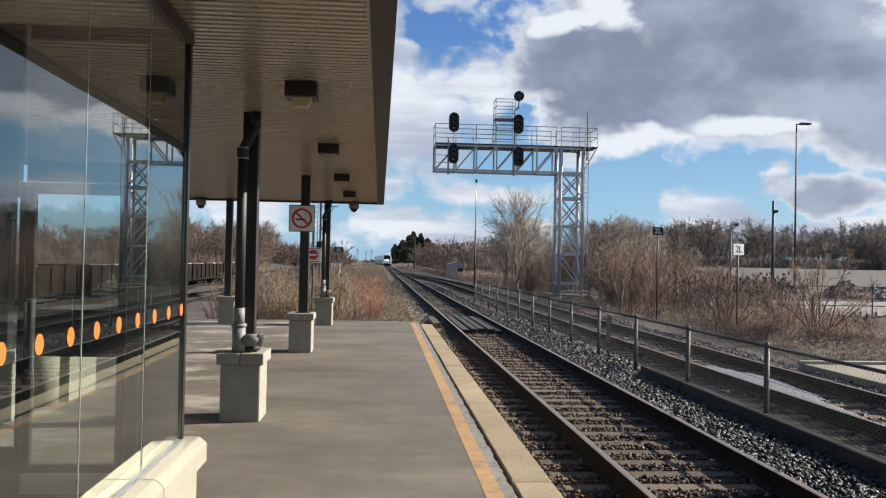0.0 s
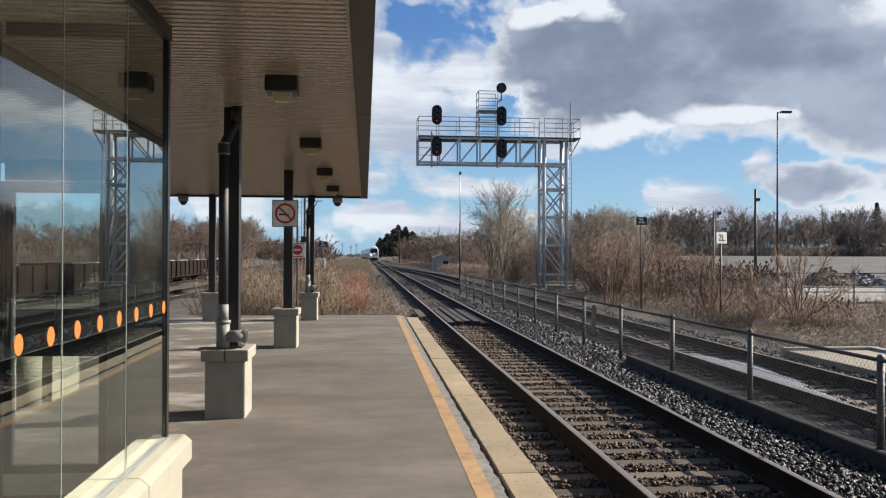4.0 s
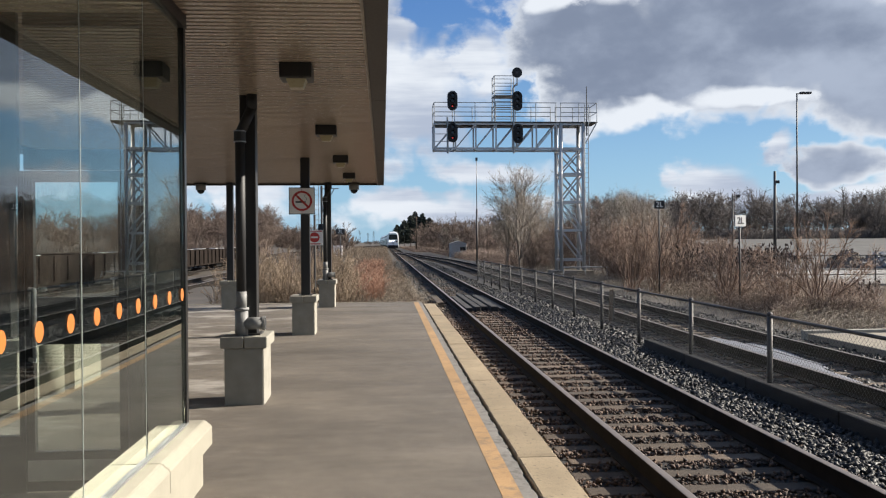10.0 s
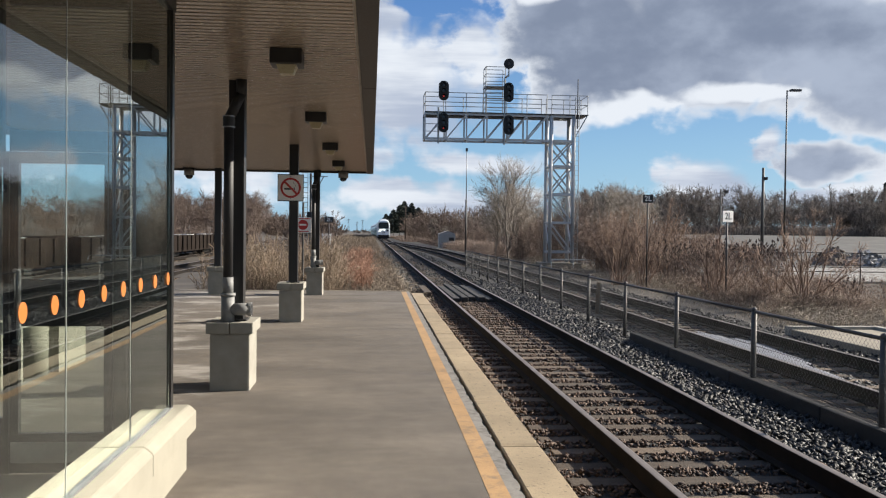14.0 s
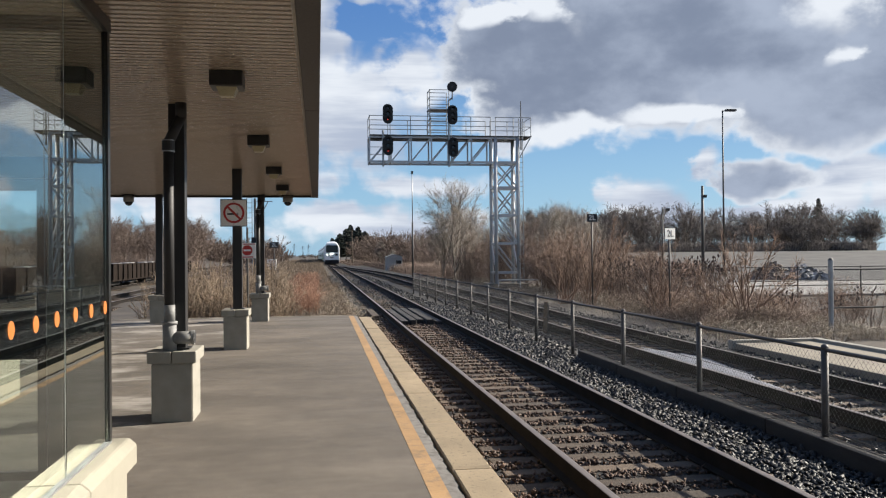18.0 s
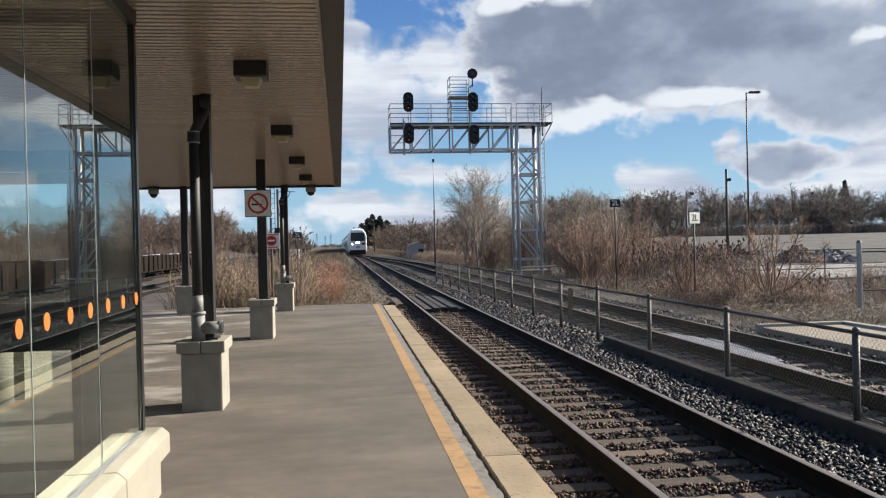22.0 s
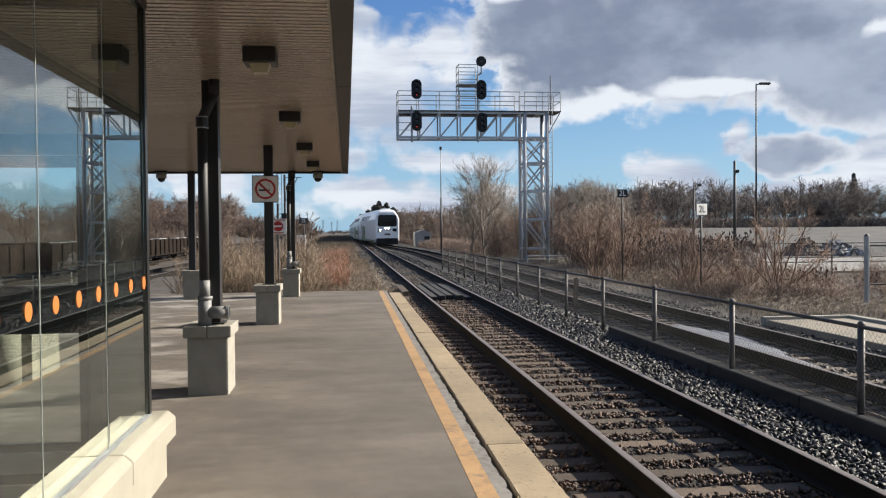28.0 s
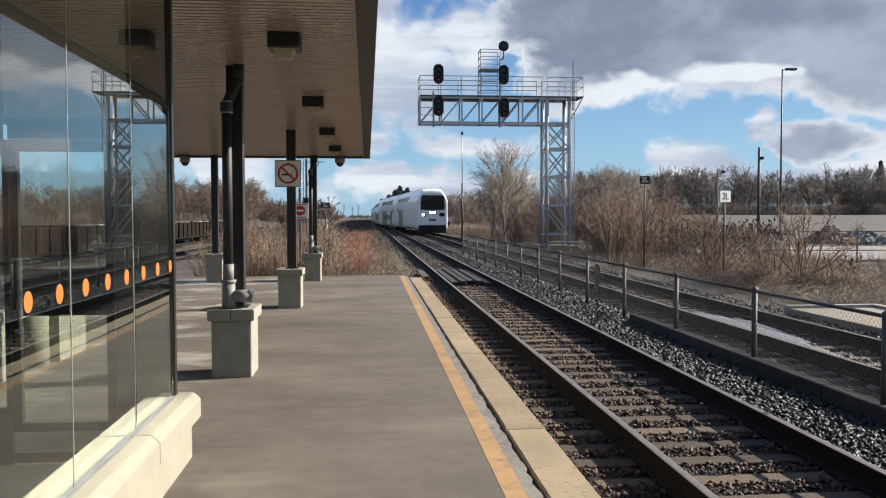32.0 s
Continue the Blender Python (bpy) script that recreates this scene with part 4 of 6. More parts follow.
    # narrow sidelight beside the door
    part("sidelight_sill", box(B(), dl - 0.34, GY1 - 0.025, 0.0, dl - 0.10, GY1 + 0.025, 0.40), M["frame_dark"], s)
    pane = part("sidelight_glass", box(B(), dl - 0.33, GY1 - 0.004, 0.40, dl - 0.10, GY1 + 0.004, 2.1), M["glass"], s)
    pane.visible_shadow = False
    part("sidelight_post", box(B(), dl - 0.10, GY1 - 0.024, 0.0, dl - 0.062, GY1 + 0.024, 2.205), M["frame_dark"], s)
    part("sidelight_head", box(B(), dl - 0.34, GY1 - 0.024, 2.1, dl - 0.102, GY1 + 0.024, CEIL), M["panel_dark"], s)
    # rear walls, and a dark sheet added for the floor's shade, as panes cast none
    part("back_wall", box(B(), -4.66, -6, 0.0, -4.602, GY1 + 0.02, CEIL), M["panel_dark"], s, "dark rear wall")
    part("rear_end_wall", box(B(), -4.6, -6.06, 0.0, -1.3, -6.002, CEIL), M["panel_dark"], s)
    part("floor_mat", box(B(), -4.6, -6, 0.0, -1.56, GY1 - 0.03, 0.012), M["mat"], s, "dark sheet dimming the shelter floor")


# ---- fence between the tracks ----
FX = 5.22


def fence():
    f = thing("chain_link_fence", "weathered grey chain-link fence between the tracks", "fence")
    top, bot = 0.655, -0.22
    ys = [11.24 + 2.92 * k for k in range(-4, 13)]
    for y in ys:
        p = part("post", rod(B(), (FX, y, -0.6), (FX, y, top + 0.02), 0.037, seg=12), M["galv_dark"], f, smooth=True)
        bm = B()
        bmesh.ops.create_uvsphere(bm, u_segments=10, v_segments=6, radius=0.042, matrix=Matrix.Translation((FX, y, top + 0.02)))
        part("post_cap", bm, M["galv_dark"], p, smooth=True)
    for a, b in zip(ys, ys[1:]):
        part("top_rail", rod(B(), (FX, a, top), (FX, b, top), 0.022, seg=8), M["galv_dark"], f, smooth=True)
    segs = []
    y0, y1, pitch, hgt = ys[0], ys[-1], 0.072, top - bot
    k = y0 - hgt
    while k < y1:
        for sgn in (1, -1):
            a, za, b, zb = k, bot, k + hgt, top
            if a < y0:
                za, a = bot + (y0 - a), y0
            if b > y1:
                zb, b = top - (b - y1), y1
            if zb > za:
                z_a, z_b = (za, zb) if sgn > 0 else (top + bot - za, top + bot - zb)
                segs.append((FX - 0.025, a, z_a, FX - 0.025, b, z_b, 0.0014, 0.0014))
        k += pitch
    v, fc = tubes(segs)
    o = mesh_from("wire_mesh", v, fc, M["wire"], f)
    o["kind"] = "stuff"
    for z in (bot, 0.2):
        part("tension_wire", rod(B(), (FX - 0.03, y0, z), (FX - 0.03, y1, z), 0.004, seg=5), M["galv_dark"], f)
    # timber kicker under the mesh, in lengths
    t = thing("kerb_timbers", "dark oily timbers laid under the fence", "timber", kind="structure")
    cuts = [y0 + 2.44 * k for k in range(7)] + [16.4]
    for a, b in zip(cuts, cuts[1:]):
        part("kerb_timber", box(B(), FX - 0.11, a + 0.01, -0.56, FX + 0.05, b - 0.01, -0.25, 0.012), M["plank"], t)
    c = thing("cable_run", "grey cables clipped along the foot of the fence", "cable", kind="structure")
    for k, z in enumerate((-0.19, -0.225, -0.27)):
        part("cable", rod(B(), (FX + 0.03 + 0.02 * k, y0, z), (FX + 0.03 + 0.02 * k, y1, z), 0.009, seg=6), M["galv_dark"], c)


def crossing_planks():
    t = thing("timber_crossing", "grey timber crossing boards between the rails", "level crossing", kind="structure")
    rng = random.Random(8)
    for k in range(5):
        x = TRACK_1 - 0.56 + 0.26 * k
        part("board", box(B(), x, 25.4 + rng.uniform(0, 0.8), RAIL_Z - 0.2, x + rng.uniform(0.18, 0.215), 31.2 + rng.uniform(0, 0.9), RAIL_Z - 0.03 - rng.uniform(0, 0.075), 0.02), M["plank"], t)
    part("board", box(B(), TRACK_1 - 1.32, 27.6, RAIL_Z - 0.2, TRACK_1 - 1.08, 31.0, RAIL_Z - 0.05, 0.015), M["sleeper"], t)


ground()
track_bed()
railway("platform_track", main_x, -8, 480, "timber-sleepered railway track beside the platform", sleepers=(1.2, 75))
railway("fenced_track", branch_x, -8, 178, "timber-sleepered railway track behind the fence", sleepers=(2.0, 60))
for k, x in enumerate((-9.8, -14.2, -18.6)):
    railway("yard_track", (lambda xx: (lambda y: xx))(x), 20, 260, "rusty yard siding in weedy ballast", z=-0.28, sleepers=(22, 60), width=2.5)
platform()
canopy()
for y in (9.31, 15.93, 22.46):
    pedestal(-1.487, y + 0.075)
    column(-1.457, y + 0.05)
    pedestal(-4.0, y + 0.075)
    column(-4.0, y + 0.03)
for y in (9.31, 22.46):
    downpipe(-1.525, y - 0.10, 0.72, -1.40, y - 0.08)
for y in (-0.2, 3.75, 7.68, 11.6, 15.55, 19.4):
    soffit_lamp(-0.775, y + 0.04)
dome_camera(-0.77, 22.55, CEIL - 0.03)
dome_camera(-4.75, 22.5, CEIL - 0.03)
shelter()
fence()
crossing_planks()


# ---- signal gantry ----
def gantry():
    g = thing("signal_gantry", "grey steel cantilever signal gantry over the tracks", "signal gantry", at=pose(0.12, 0, -0.03))
    yf, yb = 51.3, 52.7
    L0, R0 = 10.87, 12.28
    legs = [(L0, yf), (R0, yf), (L0, yb), (R0, yb)]
    for x, y in legs:
        part("tower_leg", rod(B(), (x, y, -0.15), (x, y, 8.98), 0.12, seg=12), M["galv_pale"], g, smooth=True)
    zs = [0.55, 2.37, 4.13, 5.85, 7.41]
    for k, z in enumerate(zs):
        for y in (yf, yb):
            part("tower_strut", beam(B(), (L0, y, z), (R0, y, z), 0.14), M["galv_pale"], g)
        for x in (L0, R0):
            part("tower_strut", beam(B(), (x, yf, z), (x, yb, z), 0.12), M["galv_pale"], g)
    for k in range(4):
        for y in (yf, yb):
            part("tower_brace", beam(B(), (L0, y, zs[k + 1]), (R0, y, zs[k]), 0.09), M["galv_pale"], g)
            if k > 1:
                part("tower_brace", beam(B(), (L0, y, zs[k]), (R0, y, zs[k + 1]), 0.09), M["galv_pale"], g)
        for x in (L0, R0):
            part("tower_brace", beam(B(), (x, yf, zs[k]), (x, yb, zs[k + 1]), 0.08), M["galv_pale"], g)
    part("footing", box(B(), 10.4, 50.9, -0.9, 12.8, 53.2, -0.12, 0.03), M["slab"], g, "pale concrete footing")
    for a, b in (((10.75, 50.2, 0.12), (13.4, 50.2, 0.12)), ((13.4, 50.2, -0.6), (13.4, 50.2, 0.15)), ((10.75, 50.2, -0.6), (10.75, 50.2, 0.15)), ((12.1, 50.2, -0.6), (12.1, 50.2, 0.12))):
        part("guard_rail", rod(B(), a, b, 0.04, seg=8), M["galv_pale"], g, "pale tube guard rail")
    # cantilever truss
    x0, zb, zt = 3.05, 7.41, 8.92
    for y in (yf, yb):
        for z in (zb, zt):
            part("chord", beam(B(), (x0, y, z), (R0 + 0.1, y, z), 0.11, 0.13), M["galv_pale"], g)
    xs = [3.05, 4.35, 5.6, 6.85, 8.1, 9.35, 10.6]
    for y in (yf, yb):
        for k, x in enumerate(xs):
            part("truss_post", beam(B(), (x, y, zb), (x, y, zt), 0.09), M["galv_pale"], g)
            if k < len(xs) - 1:
                part("truss_brace", beam(B(), (x, y, zb), (xs[k + 1], y, zt), 0.08), M["galv_pale"], g)
    for x in xs + [11.7]:
        for z in (zb, zt):
            part("cross_tie", beam(B(), (x, yf, z), (x, yb, z), 0.08), M["galv_pale"], g)
    part("walkway", box(B(), x0, yf - 0.15, zt + 0.08, 13.15, yb + 0.15, zt + 0.13), M["galv_dark"], g, "open steel walkway deck")
    # walkway railings
    for y in (yf - 0.15, yb + 0.15):
        for a, b in ((x0, 10.55), (10.85, 13.1)):
            for z in (zt + 0.70, zt + 1.28):
                part("handrail", rod(B(), (a, y, z), (b, y, z), 0.024, seg=6), M["galv"], g)
            n = max(2, round((b - a) / 1.25))
            for k in range(n + 1):
                x = a + (b - a) * k / n
                part("rail_post", rod(B(), (x, y, zt + 0.1), (x, y, zt + 1.3), 0.026, seg=6), M["galv"], g)
    for x in (x0, 13.1):
        for z in (zt + 0.70, zt + 1.28):
            part("handrail", rod(B(), (x, yf - 0.15, z), (x, yb + 0.15, z), 0.024, seg=6), M["galv"], g)
    part("knee_brace", beam(B(), (R0 + 0.1, yf, 7.7), (13.1, yf, zt + 0.05), 0.06), M["galv"], g)
    # side ladders on the cantilever's end
    for z in (7.85, 8.3):
        part("rung", rod(B(), (x0, yf, z), (x0 + 1.0, yf, z), 0.02, seg=6), M["galv"], g)
    # raised service platform for the top signal
    for x in (6.75, 7.95):
        for y in (yf - 0.1, yf + 0.9):
            part("cage_post", rod(B(), (x, y, zt + 0.1), (x, y, 11.85), 0.03, seg=6), M["galv"], g)
    for z in (9.35, 9.8, 10.05, 10.45, 10.95, 11.4, 11.85):
        for a, b in (((6.75, yf - 0.1), (7.95, yf - 0.1)), ((6.75, yf + 0.9), (7.95, yf + 0.9)), ((6.75, yf - 0.1), (6.75, yf + 0.9))):
            part("cage_rail", rod(B(), (*a, z), (*b, z), 0.022, seg=6), M["galv"], g)
    part("cage_floor", box(B(), 6.7, yf - 0.15, 10.62, 8.0, yf + 0.95, 10.68), M["galv"], g)
    # ladder up the tower
    for x in (12.32, 12.56):
        part("ladder_stile", rod(B(), (x, yf - 0.2, -0.1), (x, yf - 0.2, 10.1), 0.025, seg=6), M["galv"], g)
    bm = B()
    z = 0.2
    while z < 10:
        rod(bm, (12.32, yf - 0.2, z), (12.56, yf - 0.2, z), 0.015, seg=5)
        z += 0.3
    part("ladder_rungs", bm, M["galv"], g)
    part("aerial", rod(B(), (12.50, yf, 8.2), (12.50, yf, 11.25), 0.045, 0.025, 8), M["galv_dark"], g, "thin dark aerial mast")
    # signal heads
    ysig = yf - 0.45
    for x, z in ((4.14, 10.25), (4.14, 8.33), (8.10, 10.25), (8.13, 8.27)):
        h = part("signal_head", capsule(0.31, 0.60, 0.09, (x, ysig, z)), M["signal_black"], g, "black oval three-lamp signal head")
        for k, dz in enumerate((0.34, 0.0, -0.34)):
            lit = (x < 5 and k == 2)
            bm = rod(B(), (x, ysig - 0.055, z + dz), (x, ysig - 0.062, z + dz), 0.04 if lit else 0.085, seg=16)
            part("lens", bm, M["lens_red" if lit else "lens_dark"], h, "lit red lens" if lit else "unlit dark lens")
            bm = B()
            bmesh.ops.create_cone(bm, cap_ends=False, segments=16, radius1=0.12, radius2=0.12, depth=0.24, matrix=Matrix.Translation((x, ysig - 0.16, z + dz + 0.015)) @ Matrix.Rotation(radians(90), 4, "X"))
            bmesh.ops.delete(bm, geom=[f for f in bm.faces if f.calc_center_median().z < z + dz - 0.03], context="FACES")
            bmesh.ops.solidify(bm, geom=list(bm.faces), thickness=0.008)
            part("hood", bm, M["signal_black"], h)
        part("bracket", beam(B(), (x, ysig + 0.05, z - 0.2), (x, yf, z - 0.2), 0.09), M["galv"], g)
    h = part("signal_head", rod(B(), (8.10, ysig - 0.05, 11.98), (8.10, ysig + 0.05, 11.98), 0.31, seg=28), M["signal_black"], g, "round black single-lamp signal head")
    part("lens", rod(B(), (8.10, ysig - 0.062, 11.98), (8.10, ysig - 0.052, 11.98), 0.085, seg=16), M["lens_dark"], h)
    for x, z0, z1 in ((4.14, 7.1, 10.0), (8.12, 7.1, 11.8)):
        part("signal_mast", rod(B(), (x - 0.28 if z1 < 11 else x - 0.2, yf - 0.14, z0), (x - 0.28 if z1 < 11 else x - 0.2, yf - 0.14, z1 - 0.7), 0.06, seg=8), M["galv"], g)
    part("mast_arm", beam(B(), (7.9, yf - 0.14, 11.15), (8.1, ysig, 11.3), 0.07), M["galv"], g)
    part("mast_arm", rod(B(), (8.1, ysig, 11.2), (8.1, ysig, 11.75), 0.035, seg=8), M["signal_black"], g)


def capsule(w, h, t, at):
    """A flat oval plate with rounded ends: half-width w, half-height h, thickness t."""
    bm = B()
    pts = []
    for k in range(17):
        a = math.pi * k / 16
        pts.append((w * math.cos(a), h - w + w * math.sin(a)))
    for k in range(17):
        a = math.pi + math.pi * k / 16
        pts.append((w * math.cos(a), -(h - w) + w * math.sin(a)))
    x, y, z = at
    fr = [bm.verts.new((x + u, y - t / 2, z + v)) for u, v in pts]
    bk = [bm.verts.new((x + u * 0.9, y + t / 2, z + v * 0.95)) for u, v in pts]
    bm.faces.new(fr)
    bm.faces.new(bk[::-1])
    n = len(pts)
    for k in range(n):
        bm.faces.new((fr[k], bk[k], bk[(k + 1) % n], fr[(k + 1) % n]))
    bmesh.ops.recalc_face_normals(bm, faces=list(bm.faces))
    return bm


# ---- signs and poles ----
def no_smoking_sign():
    s = thing("no_smoking_sign", "white square sign with red no-smoking ring on a column", "sign", at=pose(-1.494, 15.72, 2.466))
    part("plate", box(B(), -0.236, -0.012, -0.246, 0.236, 0.012, 0.246, 0.006), M["sign_white"], s)
    bm = B()
    for a in ((-0.236, -0.246, 0.236, -0.232), (-0.236, 0.232, 0.236, 0.246), (-0.236, -0.232, -0.224, 0.232), (0.224, -0.232, 0.236, 0.232)):
        box(bm, a[0], -0.0165, a[1], a[2], -0.0125, a[3])
    part("border", bm, M["sign_black"], s, "thin dark border")
    bm = B()
    ring(bm, 0.185, 0.148)
    bmesh.ops.create_cube(bm, size=1, matrix=Matrix.Translation((0, -0.0165, 0)) @ Matrix.Rotation(radians(45), 4, "Y") @ Matrix.Diagonal((0.32, 0.006, 0.036, 1)))
    part("prohibition_ring", bm, M["sign_red"], s, "dark red ring and slash")
    bm = B()
    box(bm, -0.115, -0.0172, -0.035, 0.05, -0.0128, -0.005)
    box(bm, 0.06, -0.0172, -0.035, 0.075, -0.0128, -0.005)
    for k in range(6):
        beam(bm, (0.07 + 0.02 * math.sin(k), -0.015, 0.005 + 0.02 * k), (0.07 + 0.02 * math.sin(k + 1), -0.015, 0.025 + 0.02 * k), 0.012, 0.004)
    part("cigarette_symbol", bm, M["sign_black"], s, "black cigarette pictogram")
    bm = B()
    for z in (0.2, -0.2):
        rod(bm, (0, -0.018, z), (0, 0.012, z), 0.01, seg=8)
    part("bolt", bm, M["galv"], s)
    part("bracket", box(B(), -0.03, 0.012, -0.15, 0.10, 0.18, 0.15), M["black_steel"], s)


def ring(bm, r1, r0, n=40, y=-0.0185, t=0.005):
    vs = []
    for k in range(n):
        a = 2 * math.pi * k / n
        c, s = math.cos(a), math.sin(a)
        vs.append([bm.verts.new((r * c, yy, r * s)) for r, yy in ((r0, y), (r1, y), (r1, y + t), (r0, y + t))])
    for k in range(n):
        a, b = vs[k], vs[(k + 1) % n]
        for i in range(4):
            bm.faces.new((a[i], a[(i + 1) % 4], b[(i + 1) % 4], b[i]))


def marker_sign(x, y, z, w, h, plate, ink, label, foot=GROUND_Z, post=0.03, words="2L", size=0.3, turn=0):
    s = thing("marker_sign", label, "sign", "car stop markers", at=pose(x, y, foot, 0, 0, turn))
    Z = z - foot
    part("post", rod(B(), (0, 0, -0.1), (0, 0, Z + h / 2 - 0.02), post, seg=8), M["galv_dark"], s, smooth=True)
    part("plate", box(B(), -w / 2, -post - 0.014, Z - h / 2, w / 2, -post, Z + h / 2, 0.004), plate, s)
    text_mesh(words, size, ink, s, Matrix.Translation((0, -post - 0.018, Z)) @ Matrix.Rotation(radians(90), 4, "X"))
    return s


def no_entry_sign():
    s = thing("no_entry_sign", "white sign with red no-entry disc and small print", "sign", at=pose(-1.98, 24.6, GROUND_Z))
    part("post", rod(B(), (0, 0.03, -0.1), (0, 0.03, 3.0), 0.03, seg=8), M["galv_dark"], s)
    zc = 1.71 + 0.13 + 0.5 - 0.05
    part("plate", box(B(), -0.24, -0.012, zc - 0.17, 0.24, 0.0, zc + 0.27, 0.004), M["sign_white"], s)
    d = part("disc", rod(B(), (0, -0.02, zc + 0.06), (0, -0.013, zc + 0.06), 0.145, seg=28), M["sign_red"], s, "red no-entry disc")
    part("bar", box(B(), -0.1, -0.026, zc + 0.035, 0.1, -0.021, zc + 0.085), M["sign_white"], d)
    part("small_print", box(B(), -0.17, -0.017, zc - 0.145, 0.17, -0.0125, zc - 0.115), M["sign_red"], s, "bar of unreadable red print")
    part("header_bar", box(B(), -0.22, -0.017, zc + 0.225, 0.22, -0.0125, zc + 0.25), M["sign_red"], s)


def light_pole(x, y, h, foot, r=0.1, arm=0.9):
    p = thing("parking_light_pole", "tall slim grey light pole with one lamp head", "street lamp", at=pose(x, y, foot))
    part("pole", rod(B(), (0, 0, -0.2), (0, 0, h), r, r * 0.55, 10), M["galv_dark"], p, smooth=True)
    part("arm", rod(B(), (0, 0, h - 0.08), (arm * 0.5, 0, h), 0.04, seg=8), M["galv_dark"], p)
    part("lamp_head", box(B(), arm * 0.3, -0.2, h - 0.08, arm * 1.25, 0.2, h + 0.1, 0.04), M["galv_dark"], p)
    part("footing", rod(B(), (0, 0, -0.4), (0, 0, 0.5), 0.3, seg=14), M["slab"], p)


def camera_pole(x, y, h, foot):
    p = thing("floodlight_pole", "grey pole carrying a small floodlight", "pole", at=pose(x, y, foot))
    part("pole", rod(B(), (0, 0, -0.2), (0, 0, h), 0.13, 0.09, 10), M["galv_dark"], p, smooth=True)
    part("floodlight", box(B(), 0.03, -0.2, h - 0.9, 0.28, 0.05, h - 0.68, 0.03), M["signal_black"], p)
    part("bracket", beam(B(), (0, 0, h - 0.85), (0.2, -0.05, h - 0.85), 0.06), M["galv_dark"], p)


def mast_pole(x, y, h, split, foot, r=0.09):
    p = thing("radio_mast", "thin grey mast with a thicker lower tube", "mast", at=pose(x, y, foot))
    part("lower_tube", rod(B(), (0, 0, -0.2), (0, 0, split), r, r * 0.9, 10), M["galv_dark"], p, smooth=True)
    part("upper_tube", rod(B(), (0, 0, split), (0, 0, h), r * 0.5, r * 0.4, 8), M["galv"], p, smooth=True)
    part("tip", box(B(), -0.1, -0.1, h, 0.1, 0.1, h + 0.3, 0.02), M["galv_dark"], p)


def wood_pole(x, y, h, foot):
    p = thing("utility_pole", "weathered wooden utility pole by the line", "utility pole", at=pose(x, y, foot))
    part("pole", rod(B(), (0, 0, -0.3), (0, 0, h), 0.15, 0.11, 8), M["sleeper"], p, smooth=True)
    part("box", box(B(), -0.22, -0.25, h - 1.0, 0.22, 0.1, h - 0.2, 0.03), M["signal_black"], p)


def equipment_hut(x, y):
    h = thing("equipment_hut", "small pale steel trackside equipment hut", "hut", at=pose(x, y, GROUND_Z))
    part("wall_shell", box(B(), -1.1, -1.1, -0.1, 1.1, 1.1, 1.92, 0.03), M["hut"], h)
    bm = B()
    v = [bm.verts.new(p) for p in ((-1.16, -1.16, 1.92), (1.16, -1.16, 1.92), (1.16, 1.16, 1.92), (-1.16, 1.16, 1.92), (0, -1.16, 2.30), (0, 1.16, 2.30))]
    for f in ((0, 1, 4), (2, 3, 5), (0, 4, 5, 3), (1, 2, 5, 4), (3, 2, 1, 0)):
        bm.faces.new([v[i] for i in f])
    part("roof", bm, M["hut"], h)
    part("vent", box(B(), 0.22, -1.14, 0.95, 0.95, -1.09, 1.42), M["signal_black"], h, "dark louvred vent")
    part("door", box(B(), -0.75, -1.125, 0.1, 0.05, -1.095, 1.75, 0.01), M["hut"], h)


def ladder_signal(x, y, foot=-0.5):
    s = thing("ladder_signal", "dark trackside signal mast with a ladder", "railway signal", at=pose(x, y, foot))
    part("mast", rod(B(), (0, 0, -0.2), (0, 0, 6.2), 0.08, seg=8), M["galv_dark"], s)
    bm = B()
    for dx in (-0.55, -0.2):
        rod(bm, (dx, 0, 0), (dx, 0, 6.4), 0.025, seg=5)
    z = 0.3
    while z < 6.3:
        rod(bm, (-0.55, 0, z), (-0.2, 0, z), 0.02, seg=5)
        z += 0.35
    part("ladder", bm, M["galv"], s)
    part("signal_head", box(B(), -0.25, -0.25, 2.6, 0.15, 0.05, 3.5, 0.08), M["signal_black"], s)
    bm = B()
    beam(bm, (0, 0, 4.2), (0.9, 0, 6.0), 0.06)
    beam(bm, (-0.1, 0, 6.0), (1.2, 0, 6.0), 0.06)
    part("bracket", bm, M["galv"], s)


